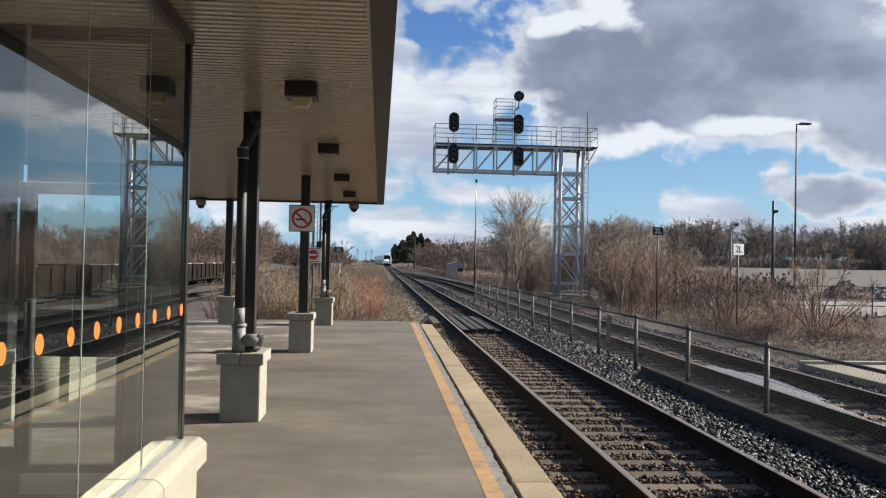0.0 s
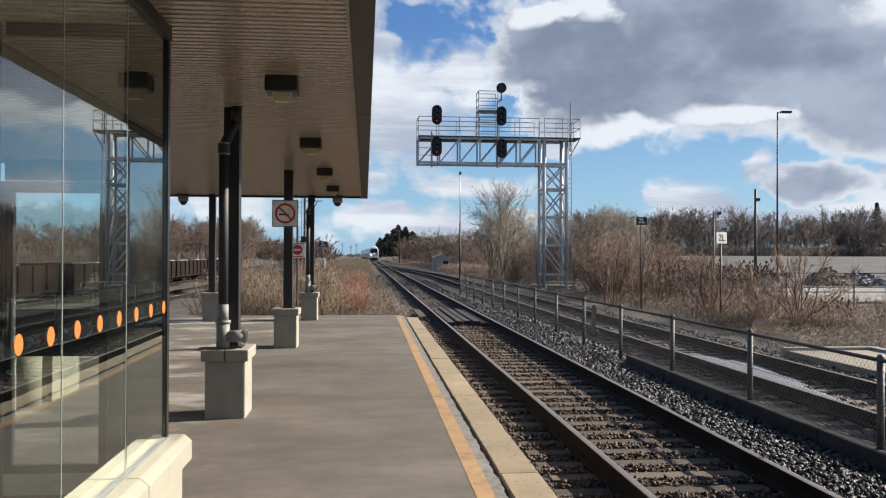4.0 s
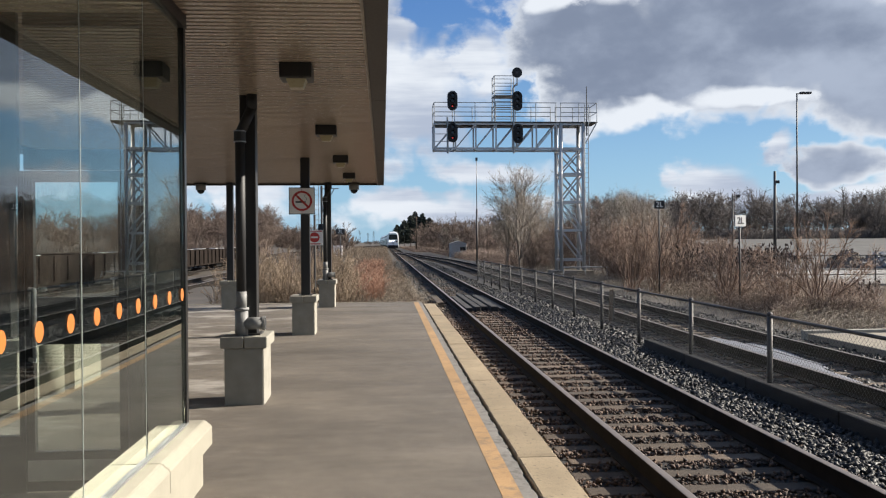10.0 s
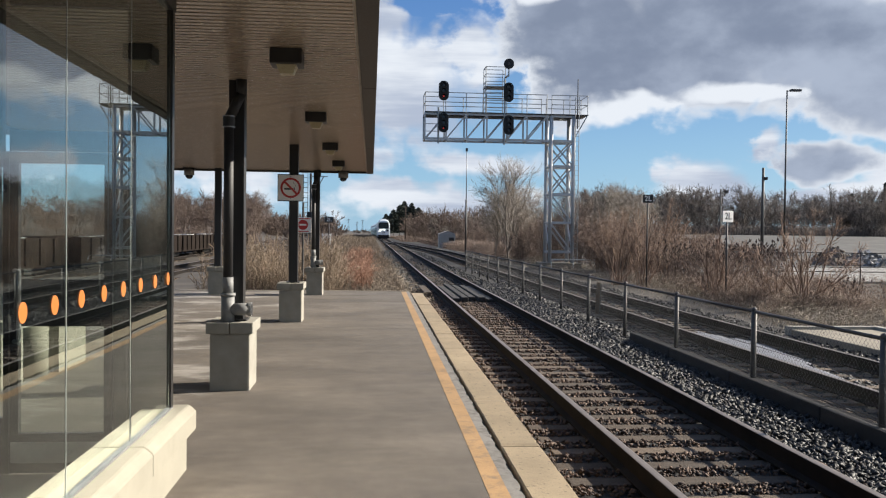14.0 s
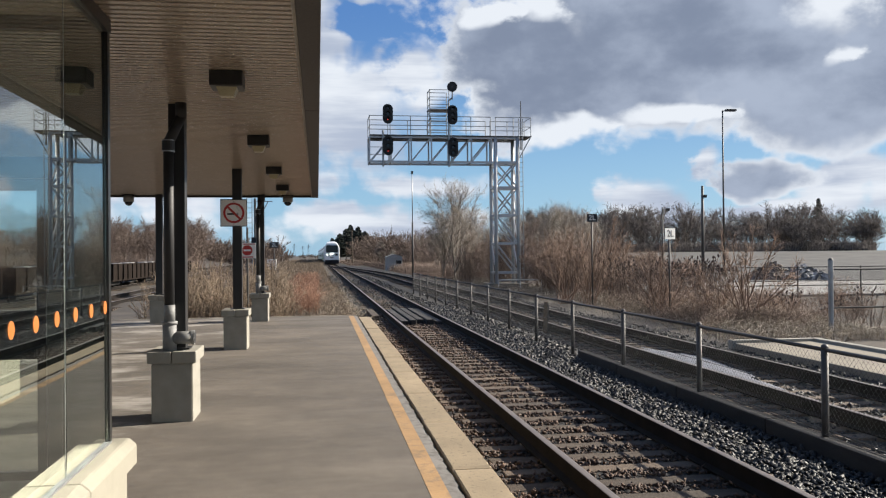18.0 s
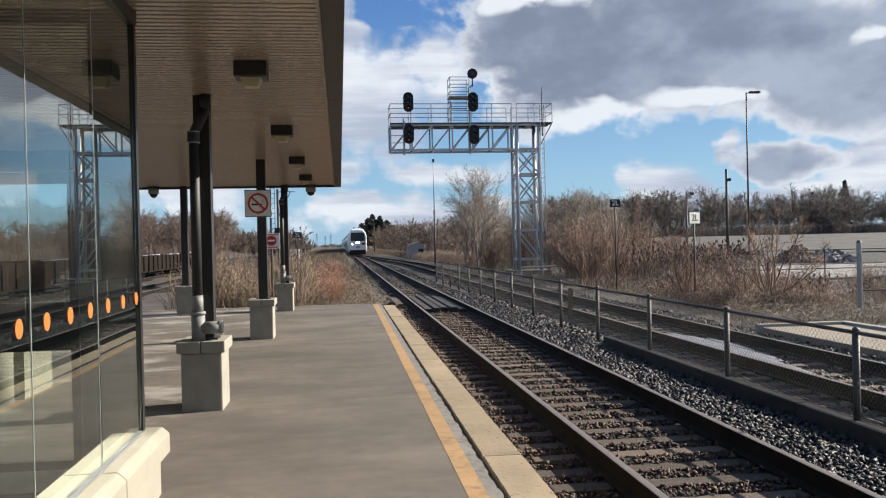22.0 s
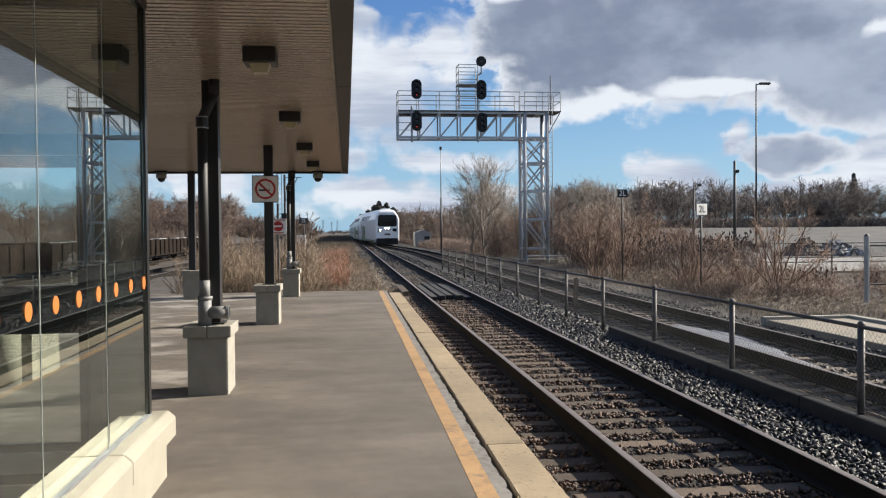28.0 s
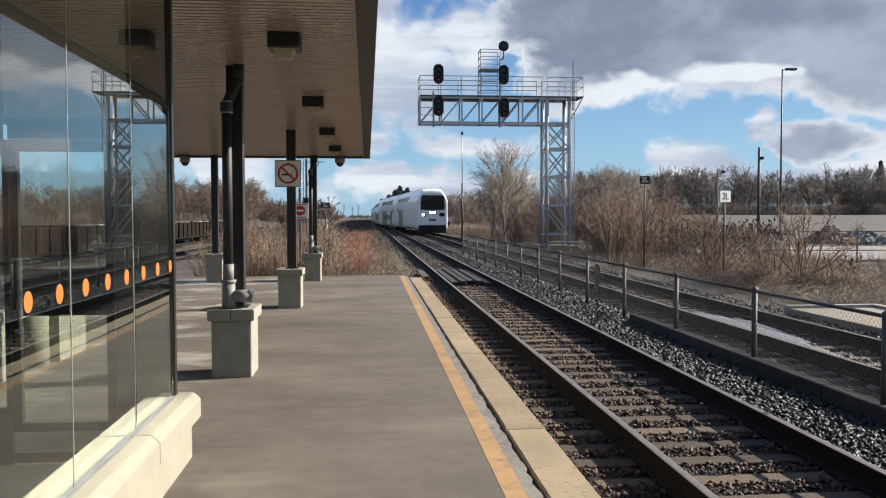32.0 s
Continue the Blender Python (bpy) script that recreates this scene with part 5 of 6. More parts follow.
def gondola(x, y, length=15.5):
    g = thing("gondola_wagon", "dark ribbed open freight wagon with snow along its rim", "freight wagon", "wagons in the yard", at=pose(x, y, -0.28))
    w, z0, z1 = 1.45, 0.62, 1.56
    bm = B()
    for sx in (-w, w - 0.08):
        box(bm, sx, 0, z0, sx + 0.08, length, z1)
    for sy in (0, length - 0.08):
        box(bm, -w, sy, z0, w, sy + 0.08, z1)
    box(bm, -w, 0, z0 - 0.2, w, length, z0)
    part("body", bm, M["wagon"], g)
    n = 11
    for k in range(n + 1):
        y0 = length * k / n
        for sx in (-w - 0.07, w):
            part("rib", box(B(), sx, y0 - 0.06, z0 - 0.1, sx + 0.07, y0 + 0.06, z1 - 0.05), M["wagon"], g)
    part("load", box(B(), -w + 0.1, 0.1, z1 - 0.45, w - 0.1, length - 0.1, z1 - 0.06, 0.08), M["wagon"], g)
    rng = random.Random(int(y))
    for k in range(6):
        yy = rng.uniform(0.4, length - 2.2)
        part("snow_patch", box(B(), w - 0.5, yy, z1 - 0.1, w - 0.02, yy + rng.uniform(0.2, 1.2), z1 + rng.uniform(0.01, 0.05), 0.02), M["snow"], g, "patch of old snow on the rim")
    for yb in (2.3, length - 2.3):
        b = part("bogie", box(B(), -1.1, yb - 1.1, 0.15, 1.1, yb + 1.1, 0.6, 0.05), M["train_under"], g)
        for dy in (-0.85, 0.85):
            bm = B()
            for sx in (-0.755, 0.755):
                rod(bm, (sx - 0.06, yb + dy, 0.42), (sx + 0.06, yb + dy, 0.42), 0.42, seg=18)
            part("wheelset", bm, M["train_under"], b)


gantry()
no_smoking_sign()
no_entry_sign()
marker_sign(11.01, 33.0, 3.115, 0.42, 0.32, M["sign_black"], M["sign_white"], "small black marker sign lettered in white on a tall post")
# Plate turned into the sun and widened to fit the camera's view.
marker_sign(11.43, 26.4, 2.30, 0.47, 0.36, M["sign_white"], M["sign_black"], "white marker sign lettered in black, turned and widened for the camera", size=0.31, turn=24)
marker_sign(-2.4, 48.0, 2.3, 0.5, 0.32, M["galv_dark"], M["sign_white"], "grey marker sign lettered in white among the reeds")
light_pole(35.6, 70.0, 14.75, -0.5, arm=1.0)
camera_pole(28.8, 60.0, 7.0, -0.3)
mast_pole(9.0, 80.0, 9.9, 5.3, -0.5)
wood_pole(8.3, 205, 9.4, -0.5)
equipment_hut(10.3, 115)
ladder_signal(-4.3, 60)
for k in range(4):
    gondola(-14.2, 21 + 17.2 * k)


def litter_bin(x, y, wide=0.56, long=0.92, h=0.86):
    """A concrete bin with upright flutes down its sides."""
    b = thing("litter_bin", "fluted cream concrete litter bin on the platform", "litter bin", at=pose(x, y, 0))
    bm = B()
    ring_ = []
    for (ax, ay), (bx, by), n in (((-1, -1), (1, -1), 10), ((1, -1), (1, 1), 16), ((1, 1), (-1, 1), 10), ((-1, 1), (-1, -1), 16)):
        for q in range(n):
            f, dip = q / n, 0.965 if q % 2 else 1.0
            ring_.append(((ax + (bx - ax) * f) * wide / 2 * dip, (ay + (by - ay) * f) * long / 2 * dip))
    loft(bm, [[(px, py, z) for px, py in ring_] for z in (0.0, h)])
    part("body", bm, M["cream"], b)
    part("rim", box(B(), -wide / 2 - 0.02, -long / 2 - 0.02, h, wide / 2 + 0.02, long / 2 + 0.02, h + 0.07, 0.02), M["cream"], b)
    # The rim is solid; this black plate paints in the bin's inner shade.
    part("opening", box(B(), -0.15, -0.3, h + 0.071, 0.15, 0.3, h + 0.08), M["sign_black"], b, "black plate for the shade in the open top")


def bollard(x, y):
    b = thing("pipe_bollard", "thick round cream concrete bollard", "bollard", at=pose(x, y, 0))
    part("tube", rod(B(), (0, 0, -0.02), (0, 0, 0.82), 0.17, seg=24), M["cream"], b, smooth=True)
    part("cap", rod(B(), (0, 0, 0.82), (0, 0, 0.87), 0.17, 0.11, 24), M["cream"], b, smooth=True)


litter_bin(-3.93, 10.76)
bollard(-3.86, 10.07)


def thin_lamp_post(x, y, h):
    p = thing("thin_lamp_post", "thin dark post with a small side lamp", "post", at=pose(x, y, GROUND_Z))
    part("post", rod(B(), (0, 0, -0.1), (0, 0, h), 0.035, 0.03, 8), M["galv_dark"], p, smooth=True)
    part("arm", rod(B(), (0, 0, h - 0.12), (0.22, 0, h - 0.06), 0.012, seg=6), M["galv_dark"], p)
    part("lamp", box(B(), 0.16, -0.05, h - 0.16, 0.30, 0.05, h - 0.05, 0.015), M["galv_dark"], p)


def relay_box(x, y):
    b = thing("relay_box", "small white trackside relay box among dry reeds", "equipment box", at=pose(x, y, GROUND_Z))
    part("cabinet", box(B(), -0.6, -0.4, 0.3, 0.6, 0.4, 1.75, 0.04), M["train_white"], b)
    part("plinth", box(B(), -0.5, -0.3, -0.1, 0.5, 0.3, 0.302), M["slab"], b)


def stub_post(x, y, h):
    p = thing("stub_post", "short weathered flat timber post beside the fenced track", "post", at=pose(x, y, -0.5, 0, 2, 0))
    part("board", box(B(), -0.05, -0.02, -0.1, 0.05, 0.02, h, 0.006), M["sleeper"], p)
    part("stay", box(B(), 0.056, -0.02, -0.1, 0.08, 0.02, h - 0.03, 0.004), M["galv_dark"], p)


stub_post(5.98, 22.0, 0.9)
thin_lamp_post(13.6, 32.0, 4.0)
relay_box(-5.9, 112)


# ---- plants ----
def crown_rows(rng, limbs=16, twigs=8, sub=4, low=0.28, wide=0.36, r0=0.011, shrub=False, bends=4, top=0.42):
    """Branch segments of one bare plant 1 m high: limbs curving up to a rounded crown, twigs off the limbs, twiglets off the twigs."""
    rows = []
    lean = rng.normal(0, 0.03, 2)
    trunk = lambda f: np.array([lean[0] * math.sin(3 * f), lean[1] * math.sin(4 * f), f])
    if not shrub:
        for k in range(6):
            a, b = k / 6 * 0.8, (k + 1) / 6 * 0.8
            p0, p1 = trunk(a), trunk(b)
            if k == 0:
                p0[2] = -0.04
            rows.append((*p0, *p1, r0 * (1 - a), r0 * (1 - b), 0))
    for i in range(limbs):
        an = 2.4 * i + rng.uniform(-0.5, 0.5)
        el = rng.uniform(0.0, 1.35)
        rim = rng.uniform(0.75, 1.05)
        end = np.array([wide * math.cos(el) * math.cos(an) * rim, wide * math.cos(el) * math.sin(an) * rim, (1 - top) + top * math.sin(el) * rim])
        if shrub:
            start = np.array([rng.normal(0, 0.05), rng.normal(0, 0.05), -0.04])
            f = 0.25
        else:
            f = low + (0.74 - low) * rng.rand() * min(1, (0.35 + 0.65 * math.sin(el) + 0.1))
            start = trunk(f)
        mid = start * 0.5 + end * 0.5
        mid[:2] *= rng.uniform(0.75, 1.0)
        mid[2] += rng.uniform(-0.02, 0.07)
        pts = [start * (1 - s) ** 2 + mid * 2 * s * (1 - s) + end * s * s + rng.normal(0, 0.006, 3) * (0 < s < 1) for s in np.linspace(0, 1, bends + 1)]
        ra, rb = r0 * 0.55 * (1 - f * 0.5), r0 * 0.16
        rad = np.linspace(ra, rb, bends + 1)
        for k in range(bends):
            rows.append((*pts[k], *pts[k + 1], rad[k], rad[k + 1], 0))
        for _ in range(twigs):
            s = 0.25 + 0.75 * rng.rand() ** 0.8
            k = min(int(s * bends), bends - 1)
            g = s * bends - k
            p = pts[k] * (1 - g) + pts[k + 1] * g
            d = pts[k + 1] - pts[k]
            d = d / np.linalg.norm(d) + rng.normal(0, 0.55, 3) + np.array([0, 0, 0.25])
            d /= np.linalg.norm(d)
            ln = rng.uniform(0.09, 0.2) * (1.15 - 0.5 * s)
            q = p + d * ln
            rows.append((*p, *q, r0 * 0.13, r0 * 0.06, 0))
            for _ in range(sub):
                a = rng.uniform(0.25, 1.0)
                p2 = p + d * ln * a
                d2 = d + rng.normal(0, 0.5, 3) + np.array([0, 0, 0.2])
                d2 /= np.linalg.norm(d2)
                rows.append((*p2, *(p2 + d2 * rng.uniform(0.045, 0.10)), r0 * 0.08, r0 * 0.03, 1))
    a = np.array(rows)
    a[:, :6] /= max(a[:, 5].max(), 0.1)
    return a


def tree_thing(name, rows, mat, label, category, group, split, twig):
    rows = rows.copy()
    rows[:, 6:8] = np.maximum(rows[:, 6:8], twig)
    t = thing(name, label, category, group)
    thick = rows[:, 6] > split
    v, f = tubes(rows[thick], 5)
    o = mesh_from("trunk" if category == "tree" else "branchwork", v, f, mat, t)
    if category != "tree":
        o["kind"] = "stuff"
    fine = rows[~thick]
    v, f = wood(fine, fine[:, 8] > 0)
    mesh_from("crown", v, f, mat, t)
    return t


def sumac_rows(rng):
    """Antler-forked stems and the upright cones at their tips, 1 m high."""
    stems, heads = [], []
    for _ in range(6):
        p = np.array([rng.normal(0, 0.12), rng.normal(0, 0.12), -0.04])
        d = np.array([rng.normal(0, 0.22), rng.normal(0, 0.22), 1.0])
        tips = [(p, d / np.linalg.norm(d), rng.uniform(0.4, 0.6), 0.0075)]
        for lev in range(3):
            nxt = []
            for p, d, ln, r in tips:
                q = p + d * ln
                stems.append((*p, *q, r, r * 0.8))
                for _ in range(1 if rng.rand() < 0.3 else 2):
                    nd = d + rng.normal(0, 0.3, 3) + np.array([0, 0, 0.25])
                    nxt.append((q, nd / np.linalg.norm(nd), ln * rng.uniform(0.4, 0.62), r * 0.72))
            tips = nxt
        for p, d, ln, r in tips:
            if rng.rand() < 0.62:
                h = rng.uniform(0.055, 0.09)
                m = p + d * h * 0.4
                e = m + d * h * 0.6
                heads += [(*p, *m, 0.006, 0.0165), (*m, *e, 0.0165, 0.005)]
    s, h = np.array(stems), np.array(heads)
    k = 1 / max(s[:, 5].max(), 0.1)
    s[:, :6] *= k
    h[:, :6] *= k
    return s, h


PLACED = set()


def place(src, rng, x, y, h, z=GROUND_Z, wide=1.0):
    m = pose(x, y, z, 0, 0, rng.uniform(0, 360)) @ Matrix.Diagonal((h * wide, h * wide, h, 1))
    o = src if src.name not in PLACED else copy_thing(src, m)
    PLACED.add(src.name)
    o.matrix_basis = m
    return o


def plants():
    rng = np.random.RandomState(11)
    kinds, russet, trees = [], [], []
    for k in range(3):
        rows = crown_rows(rng, 17, 13, 5, wide=0.38 + 0.05 * k, r0=0.0085, shrub=True, top=0.5)
        kinds.append(tree_thing("bare_shrub", rows, M["bark"], "leafless brown shrub with dense thin twigs", "shrub", "thicket shrubs", 0.0028, 0.0012))
        rows = crown_rows(rng, 15, 14, 5, wide=0.42 + 0.05 * k, r0=0.0085, shrub=True, top=0.52)
        russet.append(tree_thing("russet_shrub", rows, M["bark_russet"], "leafless shrub with fine russet twigs", "shrub", "russet shrubs", 0.0028, 0.0012))
    for k, (m, lab) in enumerate((("bark_pale", "tall bare tree with pale fine twigs"), ("bark", "bare brown tree with spreading limbs"), ("bark_pale", "slender bare tree with pale twigs"))):
        rows = crown_rows(rng, 44, 13, 5, low=0.08, wide=(0.34, 0.34, 0.2)[k], r0=0.006, top=0.55, bends=5)
        trees.append(tree_thing("bare_tree", rows, M[m], lab, "tree", "bare trackside trees", 0.003, 0.0007))
    put = lambda src, *a, **k: place(src, rng, *a, **k)
    # pale trees behind the gantry and along the line
    for x, y, h, k in ((9.9, 60, 8.3, 0), (10.9, 66, 7.2, 2), (9.2, 63, 6.0, 2), (14.2, 50, 5.6, 2), (15.4, 53, 6.0, 2), (16.2, 52, 5.6, 0), (16.9, 57, 6.2, 2), (13.9, 58, 6.0, 1), (18.6, 60, 5.6, 0),
                       (20.5, 62, 5.6, 2), (17.5, 64, 5.8, 0), (13.4, 84, 6.8, 0), (13.0, 76, 6.2, 2), (12.4, 68, 6.6, 0), (15.5, 66, 6.4, 2)):
        put(trees[k], x, y, h, wide=1.1)
    # thicket beside the gantry's foot, open towards the line
    for k in range(38):
        y = rng.uniform(40.5, 50)
        put((kinds + russet)[k % 6], rng.uniform(0.255, 0.355) * y + 0.9, y, rng.uniform(1.6, 3.9), wide=1.3)
    for k in range(38):
        y = rng.uniform(56, 76)
        put(kinds[k % 3], rng.uniform(10.4, 0.30 * y), y, rng.uniform(2.6, 4.6), wide=1.0)
    # russet scrub behind the seed-headed shrubs
    for k in range(36):
        y = rng.uniform(47, 74)
        put(russet[k % 3], rng.uniform(0.33, 0.47) * y, y, rng.uniform(1.3, 2.1), wide=1.3)
    for k in range(44):
        y = rng.uniform(52, 84)
        put((kinds + russet)[k % 6], rng.uniform(0.31, 0.42) * y, y, rng.uniform(1.8, 3.0), wide=1.35)
    # loose saplings near the fence and beyond it
    rows = crown_rows(rng, 14, 18, 8, wide=0.44, r0=0.0125, shrub=True, bends=5, top=0.58)
    sapling = tree_thing("sapling", rows, M["bark_russet"], "young bare multi-stemmed sapling with russet twigs", "sapling", "young trees", 0.0032, 0.0012)
    for x, y, h, w in ((13.0, 24.4, 3.2, 1.25), (12.45, 25.2, 2.0, 1.1), (11.35, 27.0, 2.8, 1.05), (11.2, 34.0, 3.2, 1.1), (10.6, 35.5, 3.6, 1.2), (14.4, 41.5, 4.2, 1.1), (12.7, 43.0, 3.8, 1.1)):
        put(sapling, x, y, h, wide=w)
    put(kinds[1], 11.3, 27.4, 2.1, wide=1.2)
    put(kinds[2], 12.2, 28.2, 1.5, wide=1.2)
    for k in range(14):
        y = rng.uniform(21.5, 36)
        put(russet[k % 3], rng.uniform(0.62, 0.78) * y + 0.6, y, rng.uniform(0.7, 1.3), wide=1.4)
    for k in range(64):
        y = rng.uniform(23, 33)
        put((kinds + russet)[k % 6], rng.uniform(0.38, 0.66) * y + 0.6, y, rng.uniform(0.45, 1.05), wide=1.6)
    for k in range(46):
        y = rng.uniform(78, 170)
        x = rng.uniform(10.0, 11.5 + (y - 60) * 0.25)
        if y < 121 and x < 13.2:
            continue
        put(trees[k % 3] if k % 2 else kinds[k % 3], x, y, rng.uniform(3.0, 6.2), wide=1.2)
    # tan brush close behind the platform end
    tan = []
    for k in range(3):
        rows = crown_rows(rng, 18, 7, 3, wide=0.34 + 0.06 * k, r0=0.013, shrub=True, bends=5, top=0.6)
        tan.append(tree_thing("tan_shrub", rows, M["bark_tan"], "leafless tan shrub with upright stems", "shrub", "shrubs at the platform end", 0.004, 0.0026))
    for k in range(46):
        x = -0.9 - 4.2 * rng.rand() ** 0.9
        put(tan[k % 3], x, 24.9 + 7.0 * rng.rand() ** 1.5, rng.uniform(1.1, 2.2), wide=1.0)
    # left of the line, beyond the platform
    for k in range(20):
        y = rng.uniform(34, 120)
        put(kinds[k % 3], rng.uniform(-6, -3.5) - (y - 40) * 0.02, y, rng.uniform(1.4, 2.8), wide=1.2)


def sumacs():
    rng = np.random.RandomState(61)
    kinds = []
    for _ in range(3):
        st, hd = sumac_rows(rng)
        t = thing("sumac_shrub", "bare brown sumac with dark upright seed cones", "shrub", "sumac shrubs")
        v, f = tubes(st, 4)
        o = mesh_from("branchwork", v, f, M["bark"], t)
        o["kind"] = "stuff"
        v, f = tubes(hd, 5)
        o = mesh_from("fruiting_top", v, f, M["seed"], t)
        o["kind"] = "stuff"
        kinds.append(t)
    for k in range(74):
        y = rng.uniform(33.5, 46)
        place(kinds[k % 3], rng, rng.uniform(0.36, 0.50) * y, y, rng.uniform(1.1, 2.0), wide=1.25)
    for k in range(9):
        place(kinds[k % 3], rng, rng.uniform(12.9, 16.5), rng.uniform(21.2, 23.0), rng.uniform(0.6, 1.1), wide=1.2)


def far_woods(name, count, x_of, seed, h0, h1, label, mat="bark_grey", segs=(13, 8, 2), twig=0.02, shrubs=0.0):
    """A distant belt of bare trees as one mass."""
    rng = np.random.RandomState(seed)
    base = [crown_rows(rng, *segs, low=0.16, wide=rng.uniform(0.40, 0.54), r0=0.0105, bends=4, top=0.52) for _ in range(6)]
    low = [crown_rows(rng, *segs, wide=0.42, r0=0.008, shrub=True, bends=2) for _ in range(3)]
    rows = []
    for k in range(count):
        x, y, z = x_of(rng)
        h = rng.uniform(h0, h1)
        a = base[k % 6].copy()
        if rng.rand() < shrubs:
            a, h = low[k % 3].copy(), h * rng.uniform(0.35, 0.75)
        an = rng.uniform(0, 6.28)
        c, s = math.cos(an), math.sin(an)
        for i in (0, 3):
            px, py = a[:, i].copy(), a[:, i + 1].copy()
            a[:, i], a[:, i + 1] = (px * c - py * s) * h * 1.1 + x, (px * s + py * c) * h * 1.1 + y
            a[:, i + 2] = a[:, i + 2] * h + z
        a[:, 6:8] = np.maximum(a[:, 6:8] * h, twig * rng.uniform(0.7, 1.3))
        rows.append(a)
    rows = np.concatenate(rows)
    v, f = wood(rows, rows[:, 8] > 0)
    return tagged(mesh_from(name, v, f, M[mat]), label, "trees", kind="stuff")


def stalks(name, count, place, h0, h1, mat, seed, label, lean=0.25, r=0.006, heads=None):
    """Dry stems: two tapering segments each, bent by the wind."""
    rng = np.random.RandomState(seed)
    p = place(rng, count)
    h = rng.uniform(h0, h1, count)
    bend = rng.normal(0, lean, (count, 2)) + np.array([0.06, 0])
    a = p
    b = a + np.stack([bend[:, 0] * h * 0.35, bend[:, 1] * h * 0.35, h * 0.6], 1)
    c = b + np.stack([bend[:, 0] * h * 0.8, bend[:, 1] * h * 0.8, h * 0.4 * rng.uniform(0.3, 1, count)], 1)
    rr = r * rng.uniform(0.6, 1.4, count) * (1 + np.maximum(p[:, 1] - 25, 0) * 0.012)
    rows = np.concatenate([np.concatenate([a, b, rr[:, None], rr[:, None] * 0.8], 1), np.concatenate([b, c, rr[:, None] * 0.8, rr[:, None] * 0.3], 1)])
    v, f = wood(rows, np.arange(len(rows)) >= count)
    ob = tagged(mesh_from(name, v, f, M[mat]), label, "dry grass", kind="stuff")
    if heads:
        k = rng.permutation(count)[: int(count * heads)]
        hh = np.concatenate([b[k], b[k] + np.stack([bend[k, 0] * 0.1, bend[k, 1] * 0.1, np.full(len(k), 0.16)], 1), np.full((len(k), 1), 0.028), np.full((len(k), 1), 0.012)], 1)
        v, f = tubes(hh, 4)
        tagged(mesh_from("seed_heads", v, f, M["seed"]), "dark seed heads on the dry stems", "dry plants", kind="stuff")
    return ob


def area(x0, x1, y0, y1, power=1.0, z=GROUND_Z, grow=0.0, clump=0.0):
    def f(rng, n):
        y = y0 + (y1 - y0) * rng.rand(n) ** power
        x = x0 + (x1 - x0) * rng.rand(n)
        x = x + np.sign(x1) * grow * (y - y0) * rng.rand(n)
        if clump:
            x += clump * np.sin(y * 1.7 + x)
            y += clump * np.sin(x * 2.3)
        return np.stack([x, y, np.full(n, z)], 1)
    return f


def conifer(x, y, h, w, z=GROUND_Z, seed=0, clumps=420, rounded=False):
    rng = np.random.RandomState(seed)
    t = thing("conifer", "dark evergreen conifer with an uneven crown", "tree", "distant conifers", at=pose(x, y, z))
    part("trunk", rod(B(), (0, 0, -0.2), (0, 0, h * 0.95), h * 0.018, h * 0.004, 6), M["bark_grey"], t)
    rows = []
    for k in range(clumps):
        f = rng.rand() ** 0.8
        zz = h * (0.12 + 0.86 * f)
        reach = w * ((math.sin(math.pi * min(1, 0.22 + f * 0.74)) ** 0.8) if rounded else (1 - f) ** 0.8) * rng.uniform(0.35, 1.1) + 0.1
        a = rng.uniform(0, 6.28)
        p = np.array([math.cos(a) * reach * 0.25, math.sin(a) * reach * 0.25, zz])
        q = np.array([math.cos(a) * reach, math.sin(a) * reach, zz - reach * 0.12 + rng.uniform(-0.2, 0.2)])
        rows.append((*p, *q, h * 0.028 * rng.uniform(0.6, 1.4), h * 0.006))
    v, f = tubes(rows, 4)
    mesh_from("crown", v, f, M["conifer"], t)
    return t


def lattice_pylon(x, y, h):
    p = thing("power_pylon", "distant grey lattice power pylon", "pylon", "distant pylons", at=pose(x, y, GROUND_Z))
    bm = B()
    for sx in (-1, 1):
        beam(bm, (sx * h * 0.09, 0, 0), (sx * 0.4, 0, h), 0.5)
    for k in range(6):
        z0, z1 = h * k / 6, h * (k + 1) / 6
        w0, w1 = h * 0.09 * (1 - k / 6) + 0.4, h * 0.09 * (1 - (k + 1) / 6) + 0.4
        beam(bm, (-w0, 0, z0), (w1, 0, z1), 0.3)
        beam(bm, (w0, 0, z0), (-w1, 0, z1), 0.3)
    part("lattice", bm, M["galv"], p)
    bm = B()
    for z, w in ((h * 0.95, 3.5), (h * 0.84, 5), (h * 0.73, 4)):
        beam(bm, (-w, 0, z), (w, 0, z), 0.45)
    part("cross_arms", bm, M["galv"], p)


plants()
sumacs()
far_woods("far_woods", 170, lambda r: (lambda y: (r.uniform(0.22, 0.68) * y + 6, y, 1.5))(r.uniform(143, 185)), 21, 6.0, 10.6, "distant belt of bare grey-brown woods", segs=(26, 10, 3), twig=0.02, shrubs=0.2)
far_woods("line_woods", 250, lambda r: (lambda y: (11.5 + r.rand() ** 1.6 * y * 0.12, y, -0.5))(r.uniform(122, 290)), 22, 4.6, 8.0, "brown bare woods beside the distant line", "bark", (14, 8, 3), shrubs=0.5)
far_woods("left_woods", 200, lambda r: (lambda y: (-r.uniform(0.10, 0.50) * y - 4, y, max(0, (y - 90) * 0.02)))(r.uniform(95, 210)), 23, 3.6, 6.6, "brown bare woods beyond the yard", "bark", (16, 10, 4), twig=0.011, shrubs=0.4)
